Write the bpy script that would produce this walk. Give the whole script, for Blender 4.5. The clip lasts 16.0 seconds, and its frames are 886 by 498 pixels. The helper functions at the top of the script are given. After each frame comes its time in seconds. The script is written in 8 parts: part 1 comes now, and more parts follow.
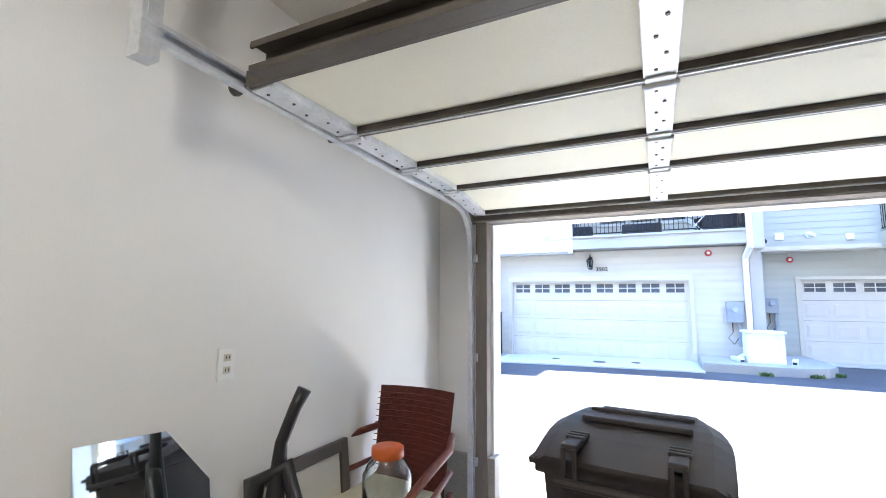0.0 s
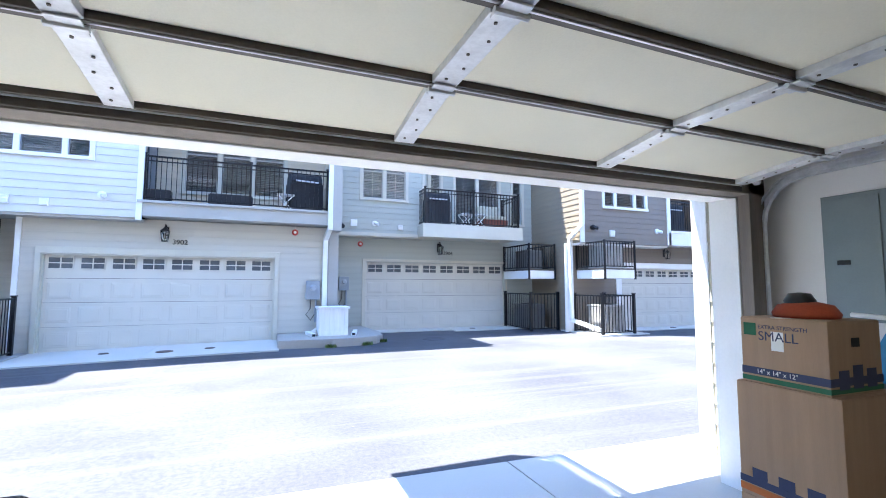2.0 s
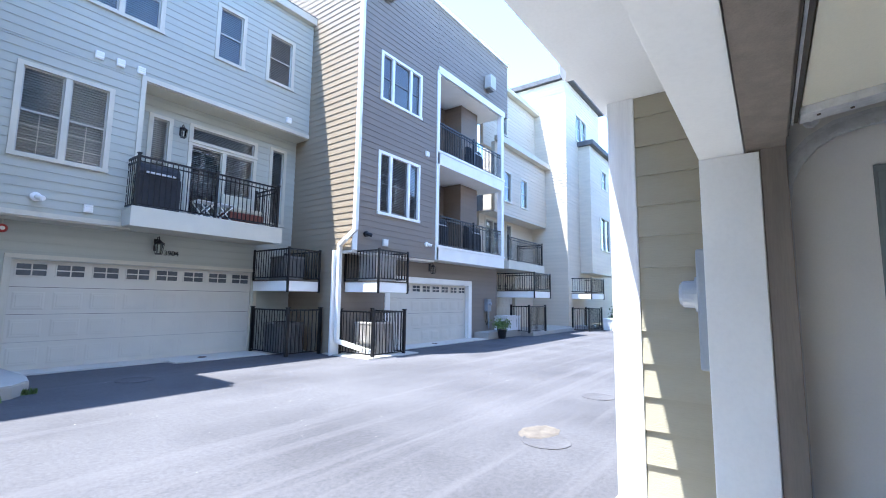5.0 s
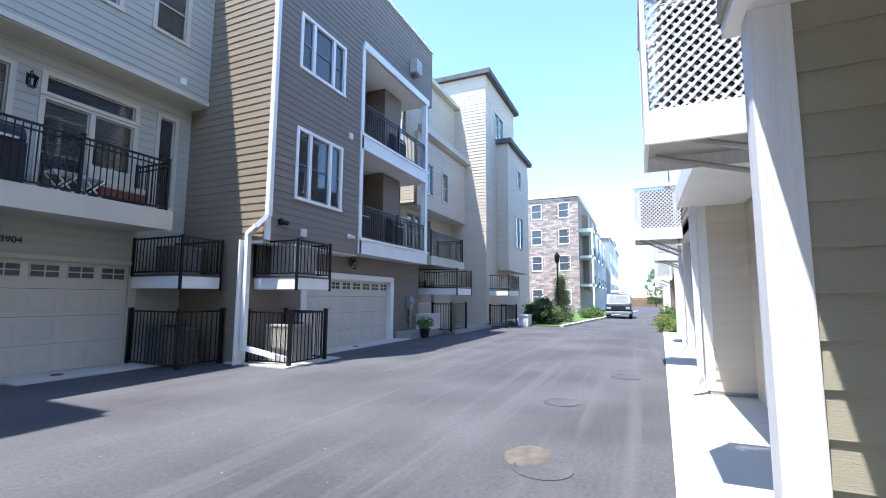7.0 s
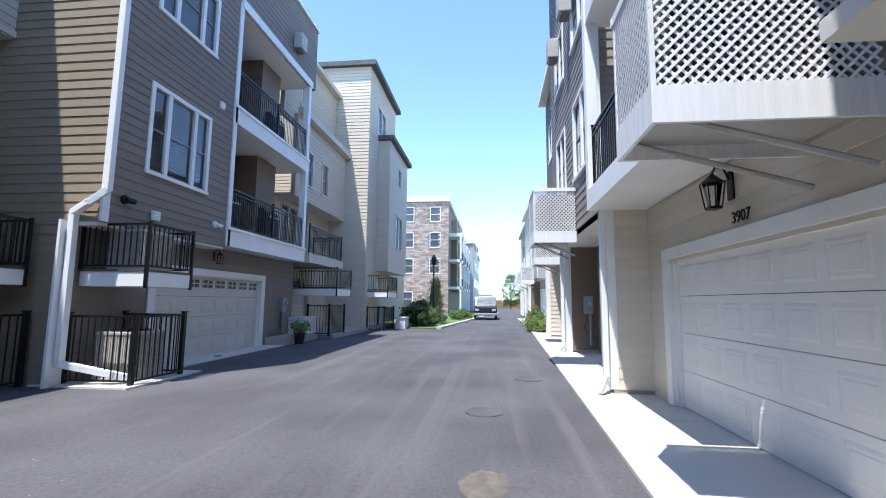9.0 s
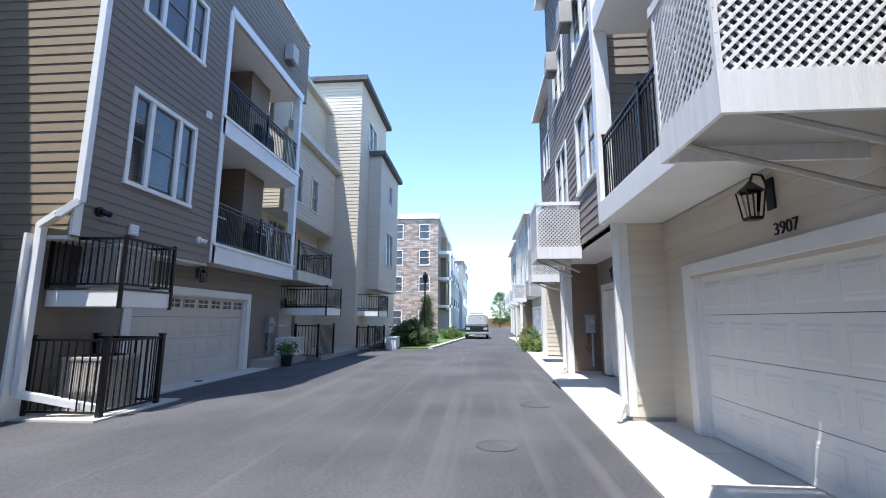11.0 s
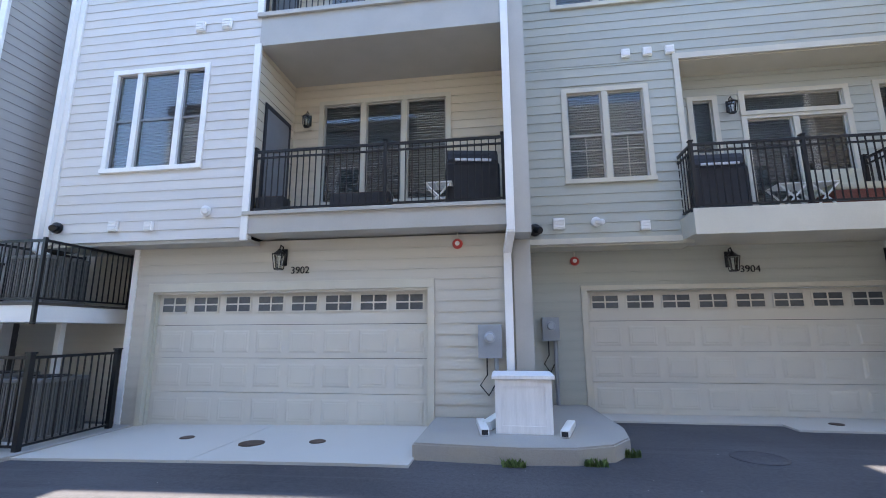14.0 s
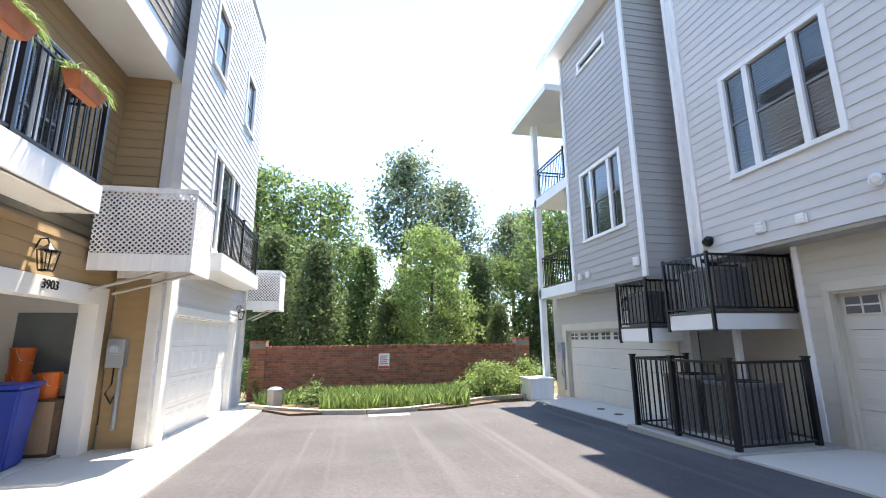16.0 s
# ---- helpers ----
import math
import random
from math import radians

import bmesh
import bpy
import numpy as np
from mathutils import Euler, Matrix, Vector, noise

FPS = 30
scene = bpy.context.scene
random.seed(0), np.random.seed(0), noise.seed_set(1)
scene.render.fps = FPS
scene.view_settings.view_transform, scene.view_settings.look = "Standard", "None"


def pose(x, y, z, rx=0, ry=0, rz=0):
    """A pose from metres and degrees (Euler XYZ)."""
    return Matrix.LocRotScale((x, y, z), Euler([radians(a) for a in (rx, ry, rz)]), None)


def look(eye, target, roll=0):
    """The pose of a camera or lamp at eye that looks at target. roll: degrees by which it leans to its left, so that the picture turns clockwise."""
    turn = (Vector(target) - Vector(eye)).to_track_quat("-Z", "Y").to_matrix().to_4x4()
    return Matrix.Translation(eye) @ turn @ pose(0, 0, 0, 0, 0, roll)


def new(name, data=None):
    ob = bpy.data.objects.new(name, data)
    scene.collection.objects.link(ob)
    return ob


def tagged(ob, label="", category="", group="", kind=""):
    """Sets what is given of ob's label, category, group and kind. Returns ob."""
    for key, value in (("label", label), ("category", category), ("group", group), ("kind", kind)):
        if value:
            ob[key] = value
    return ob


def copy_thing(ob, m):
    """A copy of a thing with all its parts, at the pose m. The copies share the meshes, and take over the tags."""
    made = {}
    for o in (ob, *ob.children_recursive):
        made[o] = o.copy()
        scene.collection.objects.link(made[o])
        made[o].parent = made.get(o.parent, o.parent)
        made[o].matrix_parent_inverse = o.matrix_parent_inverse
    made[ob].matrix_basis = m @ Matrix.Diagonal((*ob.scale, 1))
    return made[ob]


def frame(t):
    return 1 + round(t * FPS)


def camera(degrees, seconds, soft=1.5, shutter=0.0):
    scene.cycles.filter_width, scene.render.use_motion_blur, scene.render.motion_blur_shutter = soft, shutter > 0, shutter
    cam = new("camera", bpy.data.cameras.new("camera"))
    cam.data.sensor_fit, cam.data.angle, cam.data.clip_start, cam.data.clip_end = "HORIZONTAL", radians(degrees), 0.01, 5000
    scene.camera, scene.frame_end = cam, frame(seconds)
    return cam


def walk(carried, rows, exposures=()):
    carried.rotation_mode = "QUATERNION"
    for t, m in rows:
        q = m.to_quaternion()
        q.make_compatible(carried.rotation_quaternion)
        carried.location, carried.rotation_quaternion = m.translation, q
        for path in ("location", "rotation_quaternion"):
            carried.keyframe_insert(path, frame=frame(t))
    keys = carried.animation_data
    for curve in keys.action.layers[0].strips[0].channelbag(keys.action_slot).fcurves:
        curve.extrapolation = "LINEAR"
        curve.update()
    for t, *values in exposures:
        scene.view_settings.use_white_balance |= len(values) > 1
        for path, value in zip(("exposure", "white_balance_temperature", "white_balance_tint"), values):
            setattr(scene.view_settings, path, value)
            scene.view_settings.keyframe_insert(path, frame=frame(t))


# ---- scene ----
cam = camera(90.11, 16.0, soft=1.0)
ROWS = [
    (0.0, -0.006, 0.028, 1.540, 25.65, 6.73, -0.49),
    (0.5, 0.154, 0.278, 1.549, 15.24, 5.24, -0.46),
    (1.0, 0.261, 0.566, 1.534, 3.24, 4.97, -0.26),
    (1.5, 0.408, 0.812, 1.505, -9.78, 4.69, -0.22),
    (2.0, 0.601, 1.079, 1.500, -21.70, 4.50, -0.18),
    (2.5, 0.743, 1.411, 1.507, -33.57, 4.25, -0.25),
    (3.0, 0.899, 1.752, 1.490, -44.75, 4.52, -0.24),
    (3.2, 0.972, 1.897, 1.504, -46.79, 4.85, -0.30),
    (5.3, 1.672, 3.467, 1.507, -54.06, 6.49, -0.60),
    (5.5, 1.734, 3.590, 1.507, -54.18, 6.39, -0.39),
    (6.0, 1.881, 3.915, 1.496, -55.35, 6.09, -0.35),
    (6.5, 2.012, 4.186, 1.500, -59.49, 5.86, -0.28),
    (7.0, 2.141, 4.457, 1.500, -66.22, 6.34, -0.31),
    (7.5, 2.298, 4.730, 1.485, -71.91, 6.12, -0.32),
    (8.0, 2.416, 4.966, 1.476, -76.89, 5.76, -0.44),
    (8.5, 2.556, 5.203, 1.465, -81.36, 5.97, -0.35),
    (8.7, 2.633, 5.310, 1.465, -82.74, 6.00, -0.42),
    (10.8, 3.278, 5.701, 1.504, -86.14, 8.82, -0.20),
    (11.0, 3.243, 5.744, 1.495, -85.37, 9.10, -0.25),
    (11.5, 3.122, 5.872, 1.482, -78.47, 9.80, -0.10),
    (12.0, 2.930, 6.001, 1.482, -62.65, 10.37, 0.05),
    (12.5, 2.691, 6.138, 1.492, -42.46, 10.06, -0.04),
    (13.0, 2.470, 6.282, 1.499, -24.06, 10.59, 0.25),
    (13.5, 2.204, 6.375, 1.483, -9.14, 10.63, 0.39),
    (14.0, 2.015, 6.532, 1.471, 8.07, 10.55, 0.28),
    (14.5, 1.867, 6.664, 1.465, 26.20, 10.72, 0.27),
    (15.0, 1.709, 6.643, 1.476, 42.04, 10.70, 0.07),
    (15.5, 1.485, 6.606, 1.493, 59.19, 10.84, 0.15),
    (16.0, 1.278, 6.550, 1.511, 78.79, 11.60, 0.52),
]
walk(cam, [(t, pose(x, y, z, 90 + pitch, roll, yaw)) for t, x, y, z, yaw, pitch, roll in ROWS],
     exposures=[(0.0, 4.58, 5850, 8), (1.0, 4.3, 5800, 8), (1.5, 3.85, 5750, 8), (2.0, 3.65, 5700, 8), (2.6, 3.5, 5800, 8), (3.2, 3.28, 5850, 8), (5.3, 3.05, 5800, 8), (7.0, 2.22, 6080, 9), (8.5, 1.87, 6080, 9), (11.0, 1.75, 6220, 9), (12.5, 1.88, 6400, 9), (13.0, 2.2, 6500, 9), (13.5, 2.57, 6680, 10), (14.5, 3.05, 7100, 10), (15.2, 2.97, 7350, 10), (16.0, 2.62, 7450, 10)])

# ---- light ----
SUN_TO = Vector((-0.29, 0.18, 1.0)).normalized()
world = bpy.data.worlds.new("sky")
scene.world = world
world.use_nodes = True
wn = world.node_tree
wn.nodes.clear()
sky = wn.nodes.new("ShaderNodeTexSky")
sky.sky_type = "NISHITA"
sky.sun_disc = False
sky.sun_elevation = math.asin(SUN_TO.z)
sky.sun_rotation = math.atan2(SUN_TO.x, SUN_TO.y)
sky.air_density, sky.dust_density, sky.ozone_density = 0.7, 0.0, 2.6
bg = wn.nodes.new("ShaderNodeBackground")
bg.inputs["Strength"].default_value = 0.15
wo = wn.nodes.new("ShaderNodeOutputWorld")
wn.links.new(sky.outputs[0], bg.inputs[0])
wn.links.new(bg.outputs[0], wo.inputs[0])
sun = new("sun", bpy.data.lights.new("sun", "SUN"))
sun.data.energy, sun.data.angle, sun.data.color = 2.65, radians(0.53), (1.0, 0.95, 0.88)
sun.matrix_world = look((0, 0, 40), Vector((0, 0, 40)) - SUN_TO)


# ---- materials ----
def mat(name, color, rough=0.7, metal=0.0, var=0.12, scale=6.0, fine=90.0, bump=0.15, rand=0.0, spec=0.5, stain=None, streak=None):
    """A surface: base colour varied at two scales, fine relief, and optional piece-to-piece variation."""
    m = bpy.data.materials.new(name)
    m.use_nodes = True
    n, l = m.node_tree.nodes, m.node_tree.links
    p = n["Principled BSDF"]
    p.inputs["Roughness"].default_value = rough
    p.inputs["Metallic"].default_value = metal
    p.inputs["Specular IOR Level"].default_value = spec
    tc = n.new("ShaderNodeTexCoord")
    mp = n.new("ShaderNodeMapping")
    if streak:
        mp.inputs["Scale"].default_value = streak
    l.new(tc.outputs["Object"], mp.inputs[0])
    a = n.new("ShaderNodeTexNoise")
    a.inputs["Scale"].default_value, a.inputs["Detail"].default_value = scale, 6
    b = n.new("ShaderNodeTexNoise")
    b.inputs["Scale"].default_value, b.inputs["Detail"].default_value = fine, 3
    l.new(mp.outputs[0], a.inputs["Vector"])
    l.new(mp.outputs[0], b.inputs["Vector"])
    mix = n.new("ShaderNodeMixRGB")
    mix.inputs[1].default_value = (*[c * (1 - var) for c in color], 1)
    mix.inputs[2].default_value = (*[min(1, c * (1 + var)) for c in (stain or color)], 1)
    ramp = n.new("ShaderNodeValToRGB")
    ramp.color_ramp.elements[0].position, ramp.color_ramp.elements[1].position = 0.3, 0.7
    l.new(a.outputs["Fac"], ramp.inputs[0])
    l.new(ramp.outputs[0], mix.inputs[0])
    m2 = n.new("ShaderNodeMixRGB")
    m2.blend_type = "MULTIPLY"
    m2.inputs[0].default_value = min(1.0, var * 2.0)
    l.new(mix.outputs[0], m2.inputs[1])
    r2 = n.new("ShaderNodeValToRGB")
    r2.color_ramp.elements[0].color = (0.55, 0.55, 0.55, 1)
    r2.color_ramp.elements[0].position, r2.color_ramp.elements[1].position = 0.25, 0.6
    l.new(b.outputs["Fac"], r2.inputs[0])
    l.new(r2.outputs[0], m2.inputs[2])
    last = m2
    if rand:
        oi = n.new("ShaderNodeObjectInfo")
        mr = n.new("ShaderNodeMapRange")
        mr.inputs[3].default_value, mr.inputs[4].default_value = 1 - rand, 1 + rand
        l.new(oi.outputs["Random"], mr.inputs[0])
        hv = n.new("ShaderNodeHueSaturation")
        l.new(mr.outputs[0], hv.inputs["Value"])
        l.new(last.outputs[0], hv.inputs["Color"])
        last = hv
    l.new(last.outputs[0], p.inputs["Base Color"])
    bp = n.new("ShaderNodeBump")
    bp.inputs["Strength"].default_value, bp.inputs["Distance"].default_value = bump, 0.004
    l.new(b.outputs["Fac"], bp.inputs["Height"])
    l.new(bp.outputs[0], p.inputs["Normal"])
    return m


def islands(m, amount=0.25):
    """Vary a joined mesh's pieces by Random Per Island."""
    n, l = m.node_tree.nodes, m.node_tree.links
    p = n["Principled BSDF"]
    src = p.inputs["Base Color"].links[0].from_socket
    g = n.new("ShaderNodeNewGeometry")
    mr = n.new("ShaderNodeMapRange")
    mr.inputs[3].default_value, mr.inputs[4].default_value = 1 - amount, 1 + amount
    l.new(g.outputs["Random Per Island"], mr.inputs[0])
    hv = n.new("ShaderNodeHueSaturation")
    l.new(mr.outputs[0], hv.inputs["Value"])
    l.new(src, hv.inputs["Color"])
    l.new(hv.outputs[0], p.inputs["Base Color"])
    return m


def glass_mat(name, tint=(0.9, 0.95, 0.95), rough=0.01):
    m = bpy.data.materials.new(name)
    m.use_nodes = True
    p = m.node_tree.nodes["Principled BSDF"]
    p.inputs["Base Color"].default_value = (*tint, 1)
    p.inputs["Roughness"].default_value = rough
    p.inputs["Transmission Weight"].default_value = 1.0
    p.inputs["IOR"].default_value = 1.45
    return m


def siding(name, color, var=0.06):
    return mat(name, color, 0.6, var=var, scale=1.5, fine=40, bump=0.35, rand=0.035, streak=(0.25, 1, 6), spec=0.3)


S_WHITE = siding("siding_white", (0.63, 0.62, 0.60))
S_PALE = siding("siding_pale_cream", (0.55, 0.52, 0.45))
S_SAGE = siding("siding_sage", (0.43, 0.44, 0.39))
S_TAUPE = siding("siding_taupe", (0.225, 0.19, 0.158))
S_TAN = siding("siding_tan", (0.27, 0.215, 0.15))
S_TAN2 = siding("siding_golden_tan", (0.40, 0.28, 0.15))
S_GREY = siding("siding_grey", (0.42, 0.41, 0.395))
S_OLIVE = siding("siding_olive", (0.36, 0.33, 0.25))
S_BEIGE = siding("siding_beige", (0.66, 0.60, 0.50))
S_CREAM = siding("siding_cream", (0.60, 0.53, 0.42))
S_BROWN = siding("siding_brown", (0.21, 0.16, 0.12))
S_SLATE = siding("siding_slate", (0.25, 0.222, 0.198))
WHITE = mat("white_trim_paint", (0.82, 0.82, 0.80), 0.45, var=0.04, scale=2, fine=60, bump=0.1)
WOODWHITE = mat("white_painted_wood", (0.80, 0.80, 0.80), 0.6, var=0.06, scale=3, fine=25, bump=0.6, streak=(6, 6, 0.4))
CREAM = mat("cream_trim_paint", (0.57, 0.54, 0.45), 0.5, var=0.05, scale=2, fine=60, bump=0.1)
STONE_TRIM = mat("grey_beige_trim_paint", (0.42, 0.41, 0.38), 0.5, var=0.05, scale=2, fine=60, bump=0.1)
BLACK = mat("black_powder_coat", (0.012, 0.012, 0.014), 0.35, metal=0.3, var=0.1, scale=8, fine=120, bump=0.05)
DOORPAINT = mat("garage_door_paint", (0.60, 0.57, 0.50), 0.4, var=0.04, scale=1.2, fine=160, bump=0.3)
DOORWHITE = mat("white_garage_door_paint", (0.80, 0.80, 0.78), 0.4, var=0.04, scale=1.2, fine=160, bump=0.3)
GLASS = glass_mat("window_glass")
BLIND = mat("window_blind", (0.21, 0.215, 0.23), 0.7, var=0.08, scale=2, fine=40)
DARK = mat("dark_interior", (0.03, 0.03, 0.035), 0.8, var=0.2)
FROST = mat("door_light_glass", (0.10, 0.11, 0.12), 0.15, var=0.2, scale=3, fine=20, bump=0.0)
ASPHALT = mat("asphalt", (0.068, 0.065, 0.073), 0.85, var=0.2, scale=0.5, fine=220, bump=0.8, stain=(0.085, 0.082, 0.089))
an, al = ASPHALT.node_tree.nodes, ASPHALT.node_tree.links
a_tc, a_mp, a_ns, a_rp, a_mx = an.new("ShaderNodeTexCoord"), an.new("ShaderNodeMapping"), an.new("ShaderNodeTexNoise"), an.new("ShaderNodeValToRGB"), an.new("ShaderNodeMixRGB")
a_mp.inputs["Scale"].default_value = (0.07, 2.6, 1)
a_mp.inputs["Rotation"].default_value = (0, 0, 0.06)
a_ns.inputs["Scale"].default_value, a_ns.inputs["Detail"].default_value, a_ns.inputs["Distortion"].default_value = 1.3, 8, 0.6
a_rp.color_ramp.elements[0].position, a_rp.color_ramp.elements[1].position = 0.54, 0.8
a_mx.inputs[2].default_value = (0.104, 0.099, 0.107, 1)
al.new(a_tc.outputs["Object"], a_mp.inputs[0])
al.new(a_mp.outputs[0], a_ns.inputs["Vector"])
al.new(a_ns.outputs["Fac"], a_rp.inputs[0])
al.new(a_rp.outputs[0], a_mx.inputs[0])
a_sp, a_sr, a_m3 = an.new("ShaderNodeTexNoise"), an.new("ShaderNodeValToRGB"), an.new("ShaderNodeMixRGB")
a_sp.inputs["Scale"].default_value, a_sp.inputs["Detail"].default_value, a_sp.inputs["Roughness"].default_value = 22.0, 12, 0.8
a_sr.color_ramp.elements[0].position, a_sr.color_ramp.elements[1].position = 0.38, 0.66
a_sr.color_ramp.elements[0].color, a_sr.color_ramp.elements[1].color = (0.55, 0.55, 0.55, 1), (1.35, 1.35, 1.35, 1)
a_m3.blend_type = "MULTIPLY"
a_m3.inputs[0].default_value = 0.75
al.new(a_tc.outputs["Object"], a_sp.inputs["Vector"])
al.new(a_sp.outputs["Fac"], a_sr.inputs[0])
al.new(an["Principled BSDF"].inputs["Base Color"].links[0].from_socket, a_m3.inputs[1])
al.new(a_sr.outputs[0], a_m3.inputs[2])
al.new(a_m3.outputs[0], a_mx.inputs[1])
al.new(a_mx.outputs[0], an["Principled BSDF"].inputs["Base Color"])
CONCRETE = mat("concrete", (0.62, 0.59, 0.53), 0.8, var=0.10, scale=1.2, fine=120, bump=0.4, stain=(0.50, 0.47, 0.42))
OLDCONC = mat("weathered_concrete", (0.48, 0.46, 0.43), 0.85, var=0.24, scale=1.1, fine=90, bump=0.5, stain=(0.34, 0.31, 0.26))
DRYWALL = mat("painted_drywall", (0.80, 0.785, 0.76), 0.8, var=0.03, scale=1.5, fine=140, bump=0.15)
# the raised door's shade is put into this browner, darker ceiling colour
CEILSHADE = mat("shaded_ceiling_paint", (0.66, 0.63, 0.56), 0.85, var=0.03, scale=1.5, fine=140, bump=0.15)
FLOORCONC = mat("garage_floor_concrete", (0.50, 0.48, 0.45), 0.6, var=0.15, scale=1.2, fine=60, bump=0.3)
GALV = mat("galvanised_steel", (0.70, 0.71, 0.73), 0.4, metal=0.45, var=0.12, scale=12, fine=60, bump=0.1)
PANELBACK = mat("door_back_vinyl", (0.78, 0.74, 0.60), 0.6, var=0.04, scale=1.5, fine=120, bump=0.25)
JAMB = mat("brown_timber_jamb", (0.20, 0.17, 0.14), 0.7, var=0.15, scale=3, fine=30, bump=0.4, streak=(5, 5, 0.4))
STRUT = mat("dark_brown_strut", (0.10, 0.085, 0.07), 0.5, metal=0.2, var=0.15, scale=5)
GROUNDM = mat("dry_grass_ground", (0.10, 0.12, 0.05), 0.95, var=0.4, scale=0.8, fine=30, bump=0.8, stain=(0.16, 0.13, 0.08))
BRICKM = islands(mat("red_brick", (0.29, 0.115, 0.07), 0.85, var=0.2, scale=8, fine=80, bump=0.6), 0.3)
MORTAR = mat("mortar", (0.25, 0.22, 0.19), 0.9, var=0.1)
FARBRICK = islands(mat("pale_brick", (0.46, 0.36, 0.30), 0.85, var=0.18, scale=3, fine=30, bump=0.4), 0.35)
ROOFM = mat("dark_roof_shingle", (0.10, 0.10, 0.105), 0.85, var=0.2, scale=4, fine=60, bump=0.6)
ACGREY = mat("ac_unit_paint", (0.16, 0.155, 0.15), 0.5, metal=0.2, var=0.1, scale=4)
ACLIGHT = mat("ac_unit_beige_paint", (0.45, 0.42, 0.38), 0.5, metal=0.1, var=0.1, scale=4)
GREYBOX = mat("grey_meter_paint", (0.30, 0.33, 0.36), 0.45, metal=0.2, var=0.06, scale=6)
METERGLASS = mat("meter_glass", (0.40, 0.43, 0.46), 0.08, var=0.05)
IRON = mat("rusty_iron", (0.12, 0.08, 0.06), 0.7, metal=0.5, var=0.3, scale=12)
REDPLASTIC = mat("red_plastic", (0.50, 0.05, 0.04), 0.4, var=0.05)
BARK = mat("bark", (0.12, 0.09, 0.065), 0.9, var=0.3, scale=6, fine=40, bump=0.8, streak=(4, 4, 0.5))


def leafy(m):
    """Let light through the blades of a leaf material."""
    n, l = m.node_tree.nodes, m.node_tree.links
    p = n["Principled BSDF"]
    tr, mx = n.new("ShaderNodeBsdfTranslucent"), n.new("ShaderNodeMixShader")
    src = p.inputs["Base Color"].links[0].from_socket
    l.new(src, tr.inputs["Color"])
    mx.inputs[0].default_value = 0.55
    l.new(p.outputs[0], mx.inputs[1])
    l.new(tr.outputs[0], mx.inputs[2])
    l.new(mx.outputs[0], n["Material Output"].inputs["Surface"])
    return m


LEAF_A = leafy(islands(mat("leaf_green", (0.16, 0.235, 0.08), 0.6, var=0.2, scale=2), 0.45))
LEAF_B = leafy(islands(mat("leaf_bright", (0.22, 0.31, 0.10), 0.6, var=0.2, scale=2), 0.4))
LEAF_C = leafy(islands(mat("leaf_dark", (0.12, 0.17, 0.07), 0.6, var=0.2, scale=2), 0.45))
LEAF_P = leafy(islands(mat("pine_needles", (0.155, 0.2, 0.115), 0.6, var=0.2, scale=2), 0.4))
FLOWER = islands(mat("orange_flowers", (0.65, 0.22, 0.04), 0.6, var=0.2, scale=2), 0.4)


# ---- building blocks ----
def box(bm, x0, x1, y0, y1, z0, z1, bevel=0.0):
    v = [bm.verts.new(c) for c in ((x0, y0, z0), (x1, y0, z0), (x1, y1, z0), (x0, y1, z0), (x0, y0, z1), (x1, y0, z1), (x1, y1, z1), (x0, y1, z1))]
    fs = [bm.faces.new([v[i] for i in q]) for q in ((3, 2, 1, 0), (4, 5, 6, 7), (0, 1, 5, 4), (1, 2, 6, 5), (2, 3, 7, 6), (3, 0, 4, 7))]
    if bevel:
        bmesh.ops.bevel(bm, geom=list({e for f in fs for e in f.edges}), offset=bevel, segments=2, affect="EDGES", profile=0.6)
    return v


def frustum(bm, a, b, d0, d1, y0, y1):
    """A raised field: rectangle a=(x0,x1) by b=(z0,z1) at depth y0, drawn in by d1 at y1."""
    lo = [bm.verts.new((x, y0, z)) for x, z in ((a[0], b[0]), (a[1], b[0]), (a[1], b[1]), (a[0], b[1]))]
    hi = [bm.verts.new((x, y1, z)) for x, z in ((a[0] + d1, b[0] + d1), (a[1] - d1, b[0] + d1), (a[1] - d1, b[1] - d1), (a[0] + d1, b[1] - d1))]
    bm.faces.new(hi)
    for i in range(4):
        j = (i + 1) % 4
        bm.faces.new((lo[i], lo[j], hi[j], hi[i]))


def tube(bm, pts, r, seg=8):
    """A round tube through points, capped."""
    pts = [Vector(p) for p in pts]
    rings = []
    for i, p in enumerate(pts):
        d = (pts[min(i + 1, len(pts) - 1)] - pts[max(i - 1, 0)]).normalized()
        q = d.to_track_quat("Z", "Y")
        rr = r[i] if isinstance(r, (list, tuple)) else r
        rings.append([bm.verts.new(p + q @ Vector((rr * math.cos(2 * math.pi * k / seg), rr * math.sin(2 * math.pi * k / seg), 0))) for k in range(seg)])
    for a, b in zip(rings, rings[1:]):
        for k in range(seg):
            bm.faces.new((a[k], a[(k + 1) % seg], b[(k + 1) % seg], b[k]))
    bm.faces.new(rings[0][::-1])
    bm.faces.new(rings[-1])


def lathe(bm, prof, cx=0.0, cy=0.0, seg=20):
    """A turned shape from (radius, z) pairs."""
    rings = [[bm.verts.new((cx + r * math.cos(2 * math.pi * k / seg), cy + r * math.sin(2 * math.pi * k / seg), z)) for k in range(seg)] for r, z in prof]
    for a, b in zip(rings, rings[1:]):
        for k in range(seg):
            bm.faces.new((a[k], a[(k + 1) % seg], b[(k + 1) % seg], b[k]))
    bm.faces.new(rings[0][::-1])
    bm.faces.new(rings[-1])


